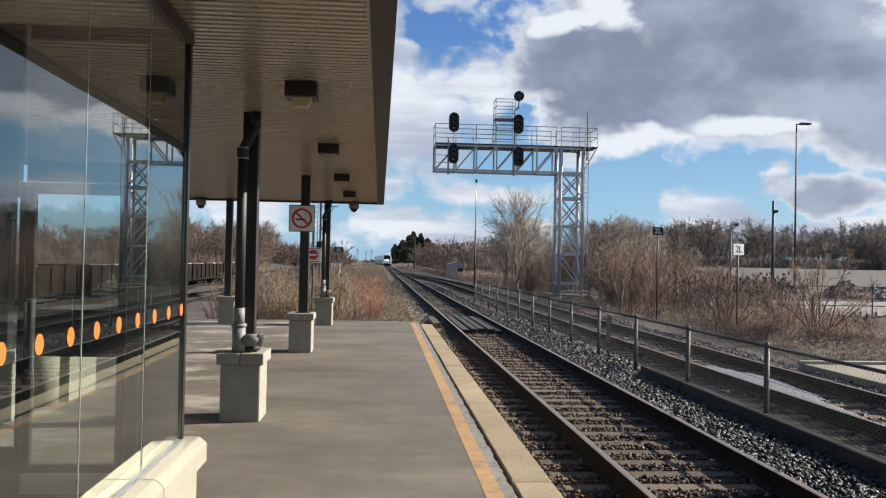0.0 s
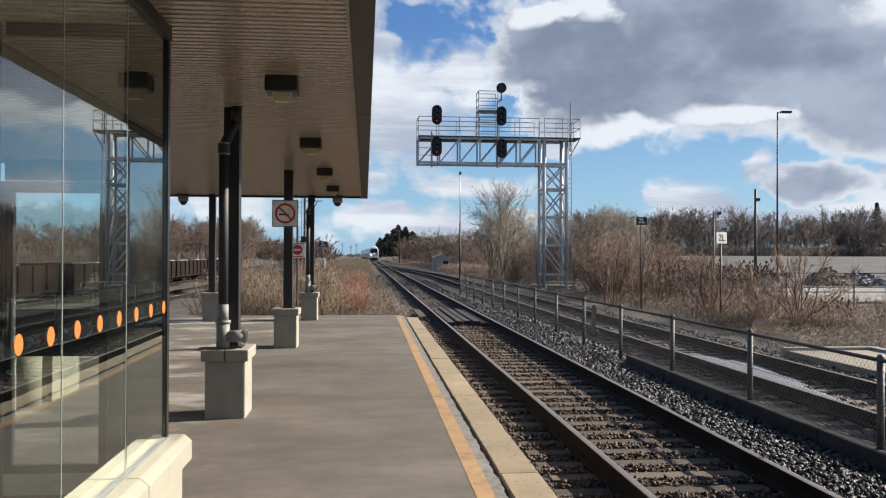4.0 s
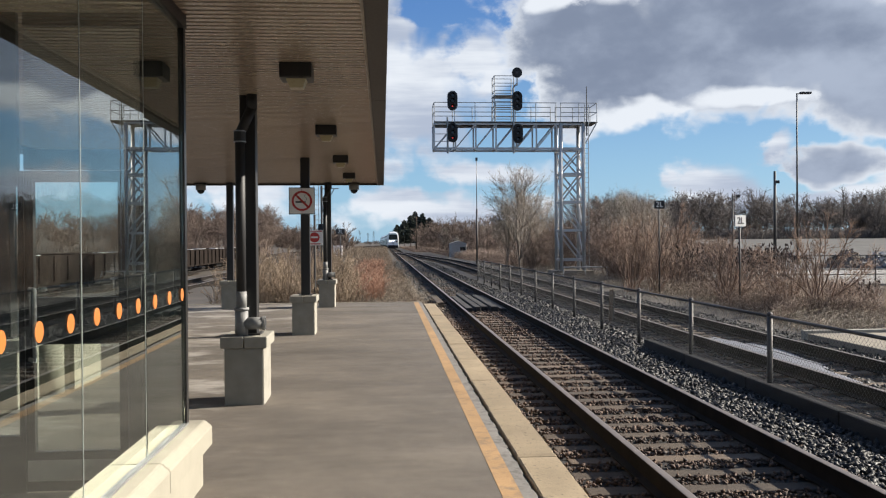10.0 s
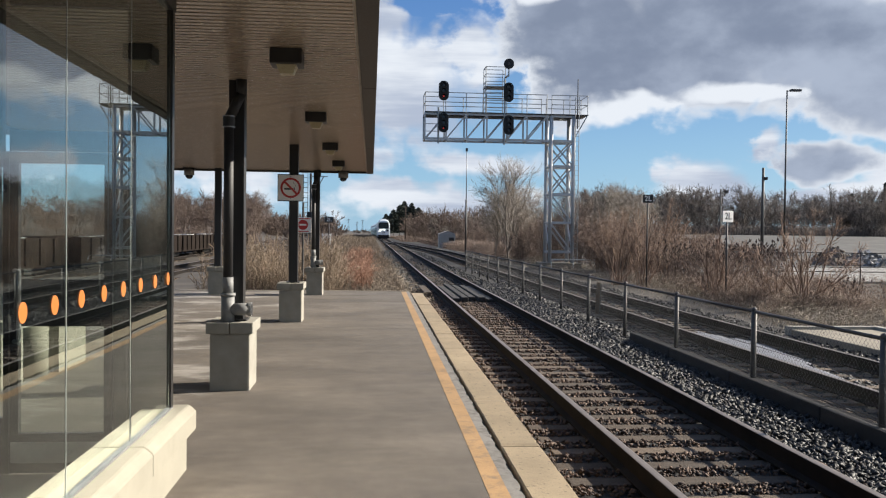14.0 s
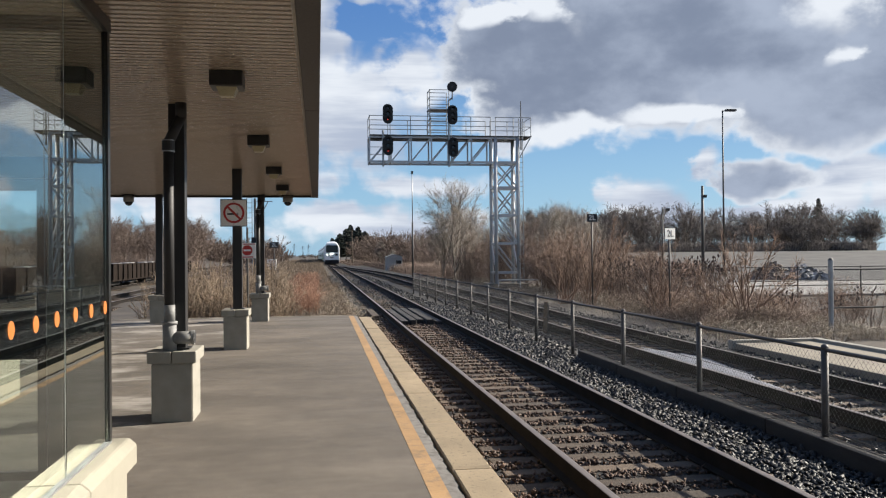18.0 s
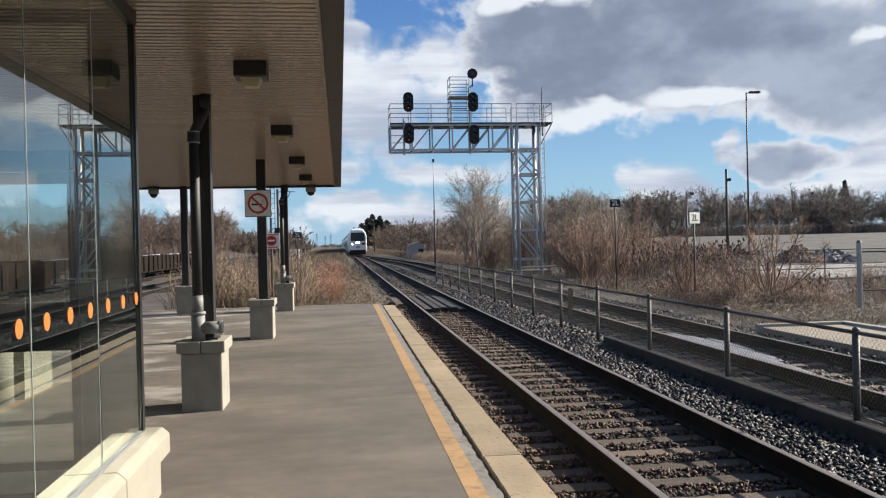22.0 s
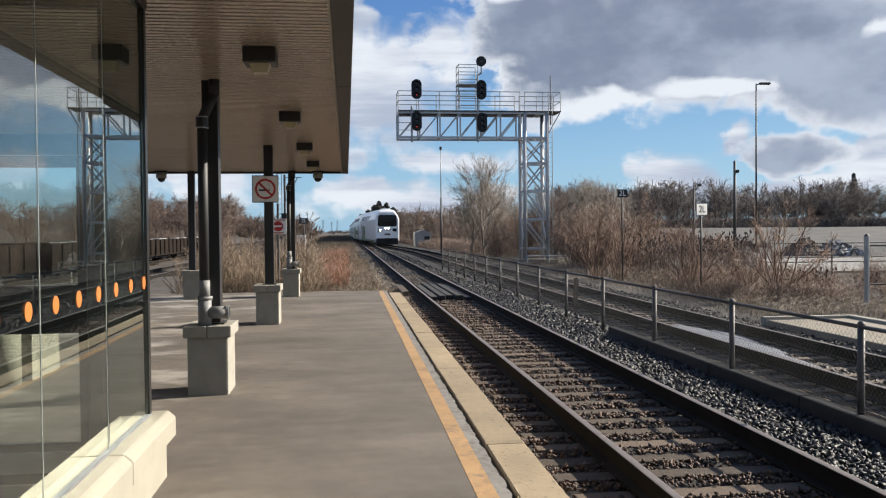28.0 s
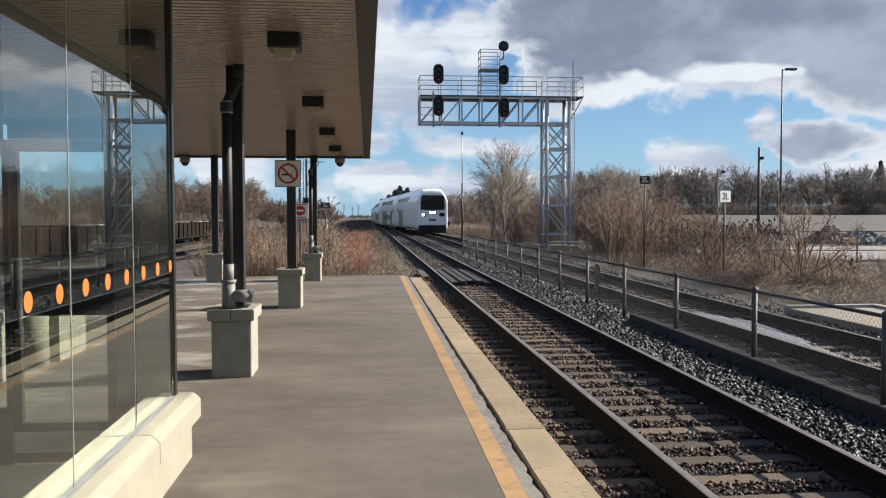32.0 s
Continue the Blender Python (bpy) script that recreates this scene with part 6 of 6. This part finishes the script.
far_woods("hill_woods", 150, lambda r: (lambda y: (-r.uniform(0.13, 0.30) * y, y, max(0, (y - 90) * 0.02)))(r.uniform(125, 175)), 25, 5.0, 7.6, "dense brown woods on the low hill", "bark", (16, 10, 4), twig=0.012, shrubs=0.45)
far_woods("bend_woods", 170, lambda r: (lambda u: (u * 270, 270 + r.uniform(-30, 30), -0.5))(-0.035 - 0.10 * r.rand() ** 0.7), 26, 5.0, 8.5, "dark bare woods where the line bends", "bark", (9, 6, 2), twig=0.055, shrubs=0.45)
far_woods("horizon_woods", 90, lambda r: (lambda y: (r.uniform(-0.09, 0.015) * y - 8, y, -0.5))(r.uniform(520, 800)), 24, 2.0, 3.4, "thin line of far bare trees", segs=(8, 5, 1), twig=0.08)
for k, (x, y, h, w) in enumerate(((7.0, 400, 10.4, 4.0), (10.5, 402, 12.6, 5.0), (13.6, 405, 15.0, 5.4), (16.0, 410, 17.0, 5.6), (19.5, 408, 16.0, 6.0), (23.0, 412, 14.0, 6.0), (26.0, 412, 11.5, 5.5), (108.5, 182, 12.2, 3.9), (116.5, 182, 14.8, 3.3), (112.5, 186, 10.2, 3.2))):
    conifer(x, y, h, w * (0.75 if y > 200 else 1.15), seed=k, clumps=520 if y > 200 else 330, rounded=y > 200)
for x, y, h in ((-62, 2300, 34), (-40, 2350, 28), (-24, 2300, 32)):
    lattice_pylon(x, y, h)
stalks("reed_bed", 5200, area(-4.6, -0.6, 27.5, 60, 1.4, grow=0.03), 0.3, 1.05, "reed", 31, "tall dry tan reeds beyond the platform end", r=0.0055)
stalks("far_reeds", 9000, area(-9, 0.9, 50, 300, 1.2), 0.6, 1.3, "reed", 32, "dry reed field beside the distant line", r=0.006)
stalks("verge_fringe", 3000, area(-0.5, 1.15, 26, 60, 1.4), 0.12, 0.6, "reed", 38, "low dry weeds fading into the ballast", lean=0.5, r=0.006)
stalks("red_weeds", 3000, area(-1.7, -0.05, 29.5, 70, 1.4), 0.5, 1.25, "reed_red", 33, "reddish dry weeds beside the ballast", r=0.006)
stalks("straw_verge", 11000, area(-5.5, 1.45, 24.2, 50, 1.9), 0.1, 0.38, "straw", 34, "short flattened straw at the platform end", lean=0.9, r=0.005)
stalks("field_edge", 4000, area(9.8, 14, 38, 72, 1.2), 0.15, 0.5, "straw", 56, "flattened straw-coloured grass by the gantry", lean=0.9, r=0.006)
stalks("right_verge", 7000, area(9.6, 14, 18.8, 37.5, 1.2, grow=0.35), 0.12, 0.42, "straw", 35, "flattened straw-coloured grass beyond the tracks", lean=0.9, r=0.006)
stalks("right_scrub", 8000, area(10.9, 14, 22.0, 38, 1.0, grow=0.5, clump=0.8), 0.15, 0.75, "bark", 37, "brown tangled scrub beyond the tracks", lean=0.6, r=0.006)
stalks("right_weeds", 4500, area(10.8, 13, 22.5, 37, 1.1, grow=0.5, clump=0.5), 0.2, 0.7, "reed", 36, "dry brown weeds beyond the tracks", lean=0.35, r=0.006)
def belt(u0, u1, y0, y1, off=0.0, z=GROUND_Z):
    """A belt seen between two bearings from the platform."""
    def f(rng, n):
        y = rng.uniform(y0, y1, n)
        return np.stack([rng.uniform(u0, u1, n) * y + off, y, np.full(n, z)], 1)
    return f


stalks("line_undergrowth", 7000, area(11.5, 13, 120, 290, 1.0, grow=0.12), 0.6, 2.6, "bark", 51, "brown undergrowth below the trackside woods", lean=0.3, r=0.008)
stalks("far_undergrowth", 22000, belt(0.22, 0.68, 143, 178, 6, 1.5), 0.6, 2.8, "bark_grey", 52, "brown undergrowth below the far woods", lean=0.3, r=0.018)
stalks("left_undergrowth", 4500, belt(-0.5, -0.10, 92, 150, -4), 0.8, 3.6, "bark", 53, "brown undergrowth below the woods beyond the yard", lean=0.3, r=0.010)
stalks("hut_brush", 4500, area(9.9, 15, 64, 112, 1.0), 0.4, 1.5, "bark", 57, "brown brush between the line and the trees", lean=0.3, r=0.007)
stalks("woodside_brush", 1500, area(11.8, 17, 112, 135, 1.0), 0.4, 1.5, "bark", 58, "brown brush at the edge of the woods", lean=0.3, r=0.008)
stalks("line_weeds", 5000, area(9.4, 12, 95, 300, 1.0), 0.3, 1.1, "bark", 54, "low brown weeds between the line and the woods", lean=0.4, r=0.008)
stalks("merge_weeds", 2500, area(6.2, 9.5, 172, 320, 1.0), 0.2, 0.7, "bark", 55, "low brown weeds beside the distant line", lean=0.4, r=0.008)
stones("ballast_shoulder", 24000, (3.93, 5.45, 3.5, 34), 0.031, M["stones"], z=-0.445, seed=41, label="broken grey ballast stones by the rail")
stones("ballast_four_foot", 20000, (1.4, 4.3, 3.5, 30), 0.021, M["stones_rusty"], z=-0.458, seed=42, bays=True, label="rust-stained ballast stones between the sleepers")
stones("ballast_far", 9000, (5.5, 9.4, 6, 45), 0.03, M["stones"], seed=43, label="broken grey ballast stones behind the fence")
stones("ballast_distant", 6000, (1.0, 5.1, 30, 90), 0.04, M["stones"], seed=44, label="ballast stones along the line")


def melting_patch():
    """A thin sheet of old grey ice between the far rails, with a ragged rim."""
    rng = np.random.RandomState(46)
    bm = B()
    n, rings = 72, 7
    rim = [1 + 0.16 * math.sin(3 * a + 1) + 0.10 * math.sin(7 * a) + rng.uniform(-0.07, 0.07) for a in np.linspace(0, 2 * math.pi, n, endpoint=False)]
    prev = None
    for r in range(rings, 0, -1):
        f = r / rings
        ring_ = [bm.verts.new((7.05 + 0.55 * f * rim[k] * math.cos(2 * math.pi * k / n) , 15.6 + 3.1 * f * rim[k] * math.sin(2 * math.pi * k / n), -0.455 + 0.055 * (1 - f ** 3) + rng.uniform(-0.004, 0.004))) for k in range(n)]
        if prev:
            for k in range(n):
                bm.faces.new((prev[k], prev[(k + 1) % n], ring_[(k + 1) % n], ring_[k]))
        prev = ring_
    bm.faces.new(prev)
    tagged(part("ice_patch", bm, M["old_ice"], smooth=True), "thin patch of grey old ice between rails", "ice")


melting_patch()


def right_lot():
    bm = B()
    lower = [bm.verts.new(p) for p in ((47, 88, -0.47), (220, 88, -0.47), (220, 142, 1.74), (50, 142, 1.74))]
    under = [bm.verts.new((p.co.x, p.co.y, -0.9)) for p in lower]
    bm.faces.new(lower)
    bm.faces.new(under[::-1])
    for k in range(4):
        bm.faces.new((lower[k], under[k], under[(k + 1) % 4], lower[(k + 1) % 4]))
    tagged(part("gravel_lot", bm, M["gravel"]), "pale gravel lot rising gently to the woods", "parking lot", kind="structure")
    ob = part("service_yard", box(B(), 24, 57, -0.62, 160, 87, -0.47), M["yard"])
    tagged(ob, "dark worn asphalt yard", "yard", kind="structure")
    ob = part("road", box(B(), 19, 38.5, -0.62, 90, 55.5, -0.45), M["gravel_road"])
    tagged(ob, "pale gravel service road", "road", kind="structure")
    s = part("concrete_slab", box(B(), 9.15, -6, -0.6, 11.05, 17.72, -0.345, 0.02), M["slab"])
    tagged(s, "pale concrete platform slab beyond the tracks", "platform", kind="structure")
    part("slab_kerb", box(B(), 11.06, -6, -0.6, 11.24, 17.9, -0.28, 0.015), M["pedestal"], s, "pale concrete kerb")
    part("slab_kerb", box(B(), 9.08, 17.73, -0.6, 11.05, 17.9, -0.28, 0.015), M["pedestal"], s, "pale concrete kerb")
    def heap(name, label, cx, cy, wide, deep, high, count, big, mat, seed):
        """A low mound strewn with broken lumps."""
        rng = np.random.RandomState(seed)
        bm = B()
        n, rings = 40, 9
        lift = lambda f, a: high * (1 - f) ** 1.15 * (1 + 0.22 * math.sin(3 * a + seed) * f) + rng.uniform(-0.05, 0.05)
        rows = [[bm.verts.new((cx + wide * r / rings * math.cos(2 * math.pi * k / n), cy + deep * r / rings * math.sin(2 * math.pi * k / n), -0.52 + lift(r / rings, 2 * math.pi * k / n))) for k in range(n)] for r in range(1, rings + 1)]
        bm.faces.new(rows[0])
        for a, b in zip(rows, rows[1:]):
            for k in range(n):
                bm.faces.new((a[k], b[k], b[(k + 1) % n], a[(k + 1) % n]))
        for k in range(count):
            f, a = math.sqrt(rng.rand()), rng.uniform(0, 6.28)
            size = big * rng.uniform(0.35, 1.0) ** 2
            m = Matrix.Translation((cx + wide * f * math.cos(a), cy + deep * f * math.sin(a), -0.5 + high * (1 - f) ** 1.15 + size * 0.3)) @ Euler(rng.uniform(0, 6, 3)).to_matrix().to_4x4() @ Matrix.Diagonal((size, size * rng.uniform(0.5, 1), size * rng.uniform(0.35, 0.8), 1))
            bmesh.ops.create_cube(bm, size=1, matrix=m)
        bmesh.ops.recalc_face_normals(bm, faces=list(bm.faces))
        tagged(part(name, bm, mat), label, name.replace("_", " "), kind="stuff")

    heap("rubble_heap", "heap of broken pale concrete rubble", 36.9, 60.2, 2.3, 2.2, 1.05, 420, 0.42, M["rubble"], 51)
    heap("earth_heap", "heap of brown earth and stones", 34.9, 61.0, 2.1, 2.0, 1.55, 260, 0.26, M["earth"], 52)
    chain_run("gate_fence", "tall chain-link fence ending at a thick grey post", (13.37, 20.6), (1, 0.02), 5, 3.0, 1.2, 0.065, 1.44)
    chain_run("lot_fence", "grey chain-link fence along the service road", (16.3, 37.8), (1, -0.01), 9, 3.3, 0.93, 0.035, 0.96)


def chain_run(name, label, at, along, spans, step, z_top, first, z_post):
    f = thing(name, label, "fence")
    P = lambda d, z: (at[0] + along[0] * d, at[1] + along[1] * d, z)
    for k in range(spans + 1):
        end = P(step * k, z_post if k == 0 else z_top + 0.04)
        post = part("post", rod(B(), P(step * k, -0.6), end, first if k == 0 else 0.032, seg=12), M["galv" if first > 0.05 and k == 0 else "galv_dark"], f)
        if k == 0 and first > 0.05:
            part("post_cap", rod(B(), end, P(0, z_post + 0.06), first * 1.12, first * 0.5, 12), M["galv_dark"], post)
    for k in range(spans):
        for z in (z_top, (z_top - 0.4) * 0.55 - 0.25):
            part("rail", rod(B(), P(step * k, z), P(step * (k + 1), z), 0.022, seg=6), M["galv_dark"], f)
    segs, z0, long_ = [], -0.42, step * spans
    hgt = z_top - z0
    for k in range(-int(hgt / 0.08), int(long_ / 0.08)):
        a, b = max(k * 0.08, 0.0), min(k * 0.08 + hgt, long_)
        za, zb = z0 + a - k * 0.08, z0 + b - k * 0.08
        if zb > za:
            segs.append((*P(a, za), *P(b, zb), 0.002, 0.002))
            segs.append((*P(a, z0 + z_top - za), *P(b, z0 + z_top - zb), 0.002, 0.002))
    v, fc = tubes(segs)
    o = mesh_from("wire_mesh", v, fc, M["wire"], f)
    o["kind"] = "stuff"


right_lot()


# ---- train ----
CAR = 26.0


def outline(w, z0, z1, z2, z3, y, top=0.55):
    """The car's section: sides up to z2, then canted in to the roof at z3."""
    pts = [(-w * 0.93, z0), (-w, z0 + 0.25), (-w, z2), (-w * 0.86, z2 + (z3 - z2) * 0.5), (-w * top, z3 - 0.06), (0, z3), (w * top, z3 - 0.06), (w * 0.86, z2 + (z3 - z2) * 0.5), (w, z2), (w, z0 + 0.25), (w * 0.93, z0)]
    return [(x, y, z) for x, z in pts]


def coach(cab, name, label):
    """A bilevel car, origin on the rail at its leading end, running towards -y; body lies along +y."""
    c = thing(name, label, "train car", "cars of the commuter train")
    c.scale = (1.07, 1, 1)
    secs = []
    if cab:
        for y, w, z2, z3, z0 in ((0.0, 1.41, 3.5, 4.40, 0.85), (0.06, 1.47, 3.52, 4.55, 0.65), (0.25, 1.51, 3.52, 4.70, 0.55), (1.0, 1.52, 3.52, 4.84, 0.5), (2.2, 1.52, 3.52, 4.87, 0.5)):
            secs.append(outline(w, z0, 0, z2, z3, y, 0.62))
        secs.append(outline(1.49, 0.5, 0, 3.5, 4.85, CAR - 0.5))
    else:
        secs = [outline(1.49, 0.5, 0, 3.5, 4.85, 0.35), outline(1.49, 0.5, 0, 3.5, 4.85, CAR - 0.5)]
    part("body", loft(B(), secs), M["train_white"], c, "white painted body")
    part("gangway", box(B(), -0.7, CAR - 0.5, 0.8, 0.7, CAR + 0.34, 3.4), M["train_under"], c)
    # window bands and livery panels on both flanks
    for sx in (-1, 1):
        x0, x1 = sx * 1.475, sx * 1.502
        for k in range(9):
            y = 4.2 + 2.15 * k
            xa = sx * 1.36
            bm = B()
            v = [bm.verts.new(p) for p in ((sx * 1.478, y, 3.54), (sx * 1.478, y + 1.7, 3.54), (sx * 1.292, y + 1.7, 4.14), (sx * 1.292, y, 4.14), (sx * 1.41, y, 3.52), (sx * 1.41, y + 1.7, 3.52), (sx * 1.22, y + 1.7, 4.12), (sx * 1.22, y, 4.12))]
            for q in ((0, 1, 2, 3), (7, 6, 5, 4), (0, 4, 5, 1), (1, 5, 6, 2), (2, 6, 7, 3), (3, 7, 4, 0)):
                bm.faces.new([v[i] for i in q])
            bmesh.ops.recalc_face_normals(bm, faces=list(bm.faces))
            bmesh.ops.translate(bm, verts=list(bm.verts), vec=(sx * 0.022, 0, 0.008))
            part("upper_window", bm, M["train_window"], c)
        for k in range(5):
            y = 7.6 + 2.3 * k
            part("lower_window", box(B(), x0, y, 1.35, x1, y + 1.6, 2.1), M["train_window"], c)
        for y in (2.6, 22.0):
            part("end_window", box(B(), x0, y, 2.3, x1, y + 1.0, 3.0), M["train_window"], c)
        for y in (4.3, 19.4):
            d = part("door", box(B(), x0, y, 0.75, sx * 1.506, y + 1.7, 2.75), M["train_green"], c, "dark green sliding doors")
            for dy in (0.2, 1.0):
                part("door_window", box(B(), sx * 1.49, y + dy, 1.6, sx * 1.511, y + dy + 0.5, 2.55), M["train_window"], d)
        for y0, y1, m in ((6.1, 7.4, "train_lime"), (13.4, 16.6, "train_green"), (16.7, 19.2, "train_lime")):
            part("livery_panel", box(B(), x0, y0, 0.72, x1, y1, 2.7), M[m], c, "green livery panel")
        part("skirt_stripe", box(B(), x0, 1.6, 0.56, sx * 1.497, CAR - 0.6, 0.72), M["train_green"], c, "dark green sill stripe")
    part("roof_band", box(B(), -0.7, 3.0, 4.80, 0.7, CAR - 2, 4.90, 0.03), M["galv"], c, "grey roof equipment band")
    for yb in (3.2, CAR - 3.4):
        b = part("bogie", box(B(), -1.15, yb - 1.5, 0.25, 1.15, yb + 1.5, 0.72, 0.08), M["train_under"], c, "sooty dark bogie")
        for dy in (-1.25, 1.25):
            bm = B()
            for s in (-0.755, 0.755):
                rod(bm, (s - 0.06, yb + dy, 0.42), (s + 0.06, yb + dy, 0.42), 0.42, seg=16)
            rod(bm, (-0.7, yb + dy, 0.42), (0.7, yb + dy, 0.42), 0.08, seg=8)
            part("wheelset", bm, M["train_under"], b)
    if cab:
        bm = B()
        pts = [(-1.10, 2.55), (1.10, 2.55), (1.20, 2.75), (1.16, 3.85), (1.02, 4.1), (-1.02, 4.1), (-1.16, 3.85), (-1.20, 2.75)]
        f0 = [bm.verts.new((x, -0.03, z)) for x, z in pts]
        f1 = [bm.verts.new((x, 0.6, z)) for x, z in pts]
        bm.faces.new(f0)
        bm.faces.new(f1[::-1])
        for k in range(8):
            bm.faces.new((f0[k], f1[k], f1[(k + 1) % 8], f0[(k + 1) % 8]))
        bmesh.ops.recalc_face_normals(bm, faces=list(bm.faces))
        part("windscreen", bm, M["train_dark"], c, "wide black windscreen")
        for x in (-0.92, 0.92):
            h = part("light_housing", box(B(), x - 0.26, -0.05, 1.86, x + 0.26, 0.2, 2.26, 0.05), M["train_dark"], c)
            lit = x < 0
            part("headlight", rod(B(), (x, -0.075, 2.06), (x, -0.052, 2.06), 0.12, seg=16), M["headlight" if lit else "train_dark"], h, "lit white headlight" if lit else "unlit dark headlight")
        h = part("light_housing", box(B(), -0.42, -0.06, 2.12, 0.42, 0.1, 2.44, 0.04), M["train_dark"], c)
        for x in (-0.17, 0.17):
            part("headlight", box(B(), x - 0.14, -0.085, 2.20, x + 0.14, -0.062, 2.36, 0.02), M["headlight"], h, "lit white headlight")
        bm = B()
        for k in range(3):
            box(bm, -0.34 + 0.24 * k, -0.035, 1.38, -0.16 + 0.24 * k, 0.05, 1.62)
        part("number_bars", bm, M["train_dark"], c, "dark bars of the car number")
        part("coupler_pocket", box(B(), -1.38, -0.02, 0.12, 1.38, 1.6, 0.98, 0.08), M["train_under"], c, "black front skirt")
        part("coupler", box(B(), -0.16, -0.55, 0.72, 0.16, 0.0, 1.0, 0.04), M["train_under"], c)
        part("horn_box", box(B(), -0.55, 1.4, 4.74, 0.55, 2.6, 4.98, 0.06), M["train_white"], c)
        for sx in (-1, 1):
            part("cab_side_window", box(B(), sx * 1.47, 1.3, 2.5, sx * 1.505, 2.3, 3.45), M["train_window"], c)
    return c


CARS = [coach(True, "cab_car", "white bilevel commuter cab car with black windscreen and lit headlights")]
CARS.append(coach(False, "passenger_car", "white and green bilevel commuter coach"))
for _ in range(6):
    CARS.append(copy_thing(CARS[1], Matrix()))


def front_y(t):
    return 330.0 - 9.2 * t + 0.0515 * t * t


def motions():
    """The train rolls in from the distance along the main line and over the points, slowing."""
    for k, c in enumerate(CARS):
        rows = []
        for i in range(33):
            a = front_y(float(i)) + k * (CAR + 0.25)
            b = a + CAR
            xa, xb = branch_x(a + 3.2), branch_x(b - 3.4)
            slope = (xb - xa) / (CAR - 6.6)
            x0 = xa - slope * 3.2
            rows.append((float(i), pose(x0, a, RAIL_Z, 0, 0, -math.degrees(math.atan(slope)))))
        walk(c, rows)


motions()
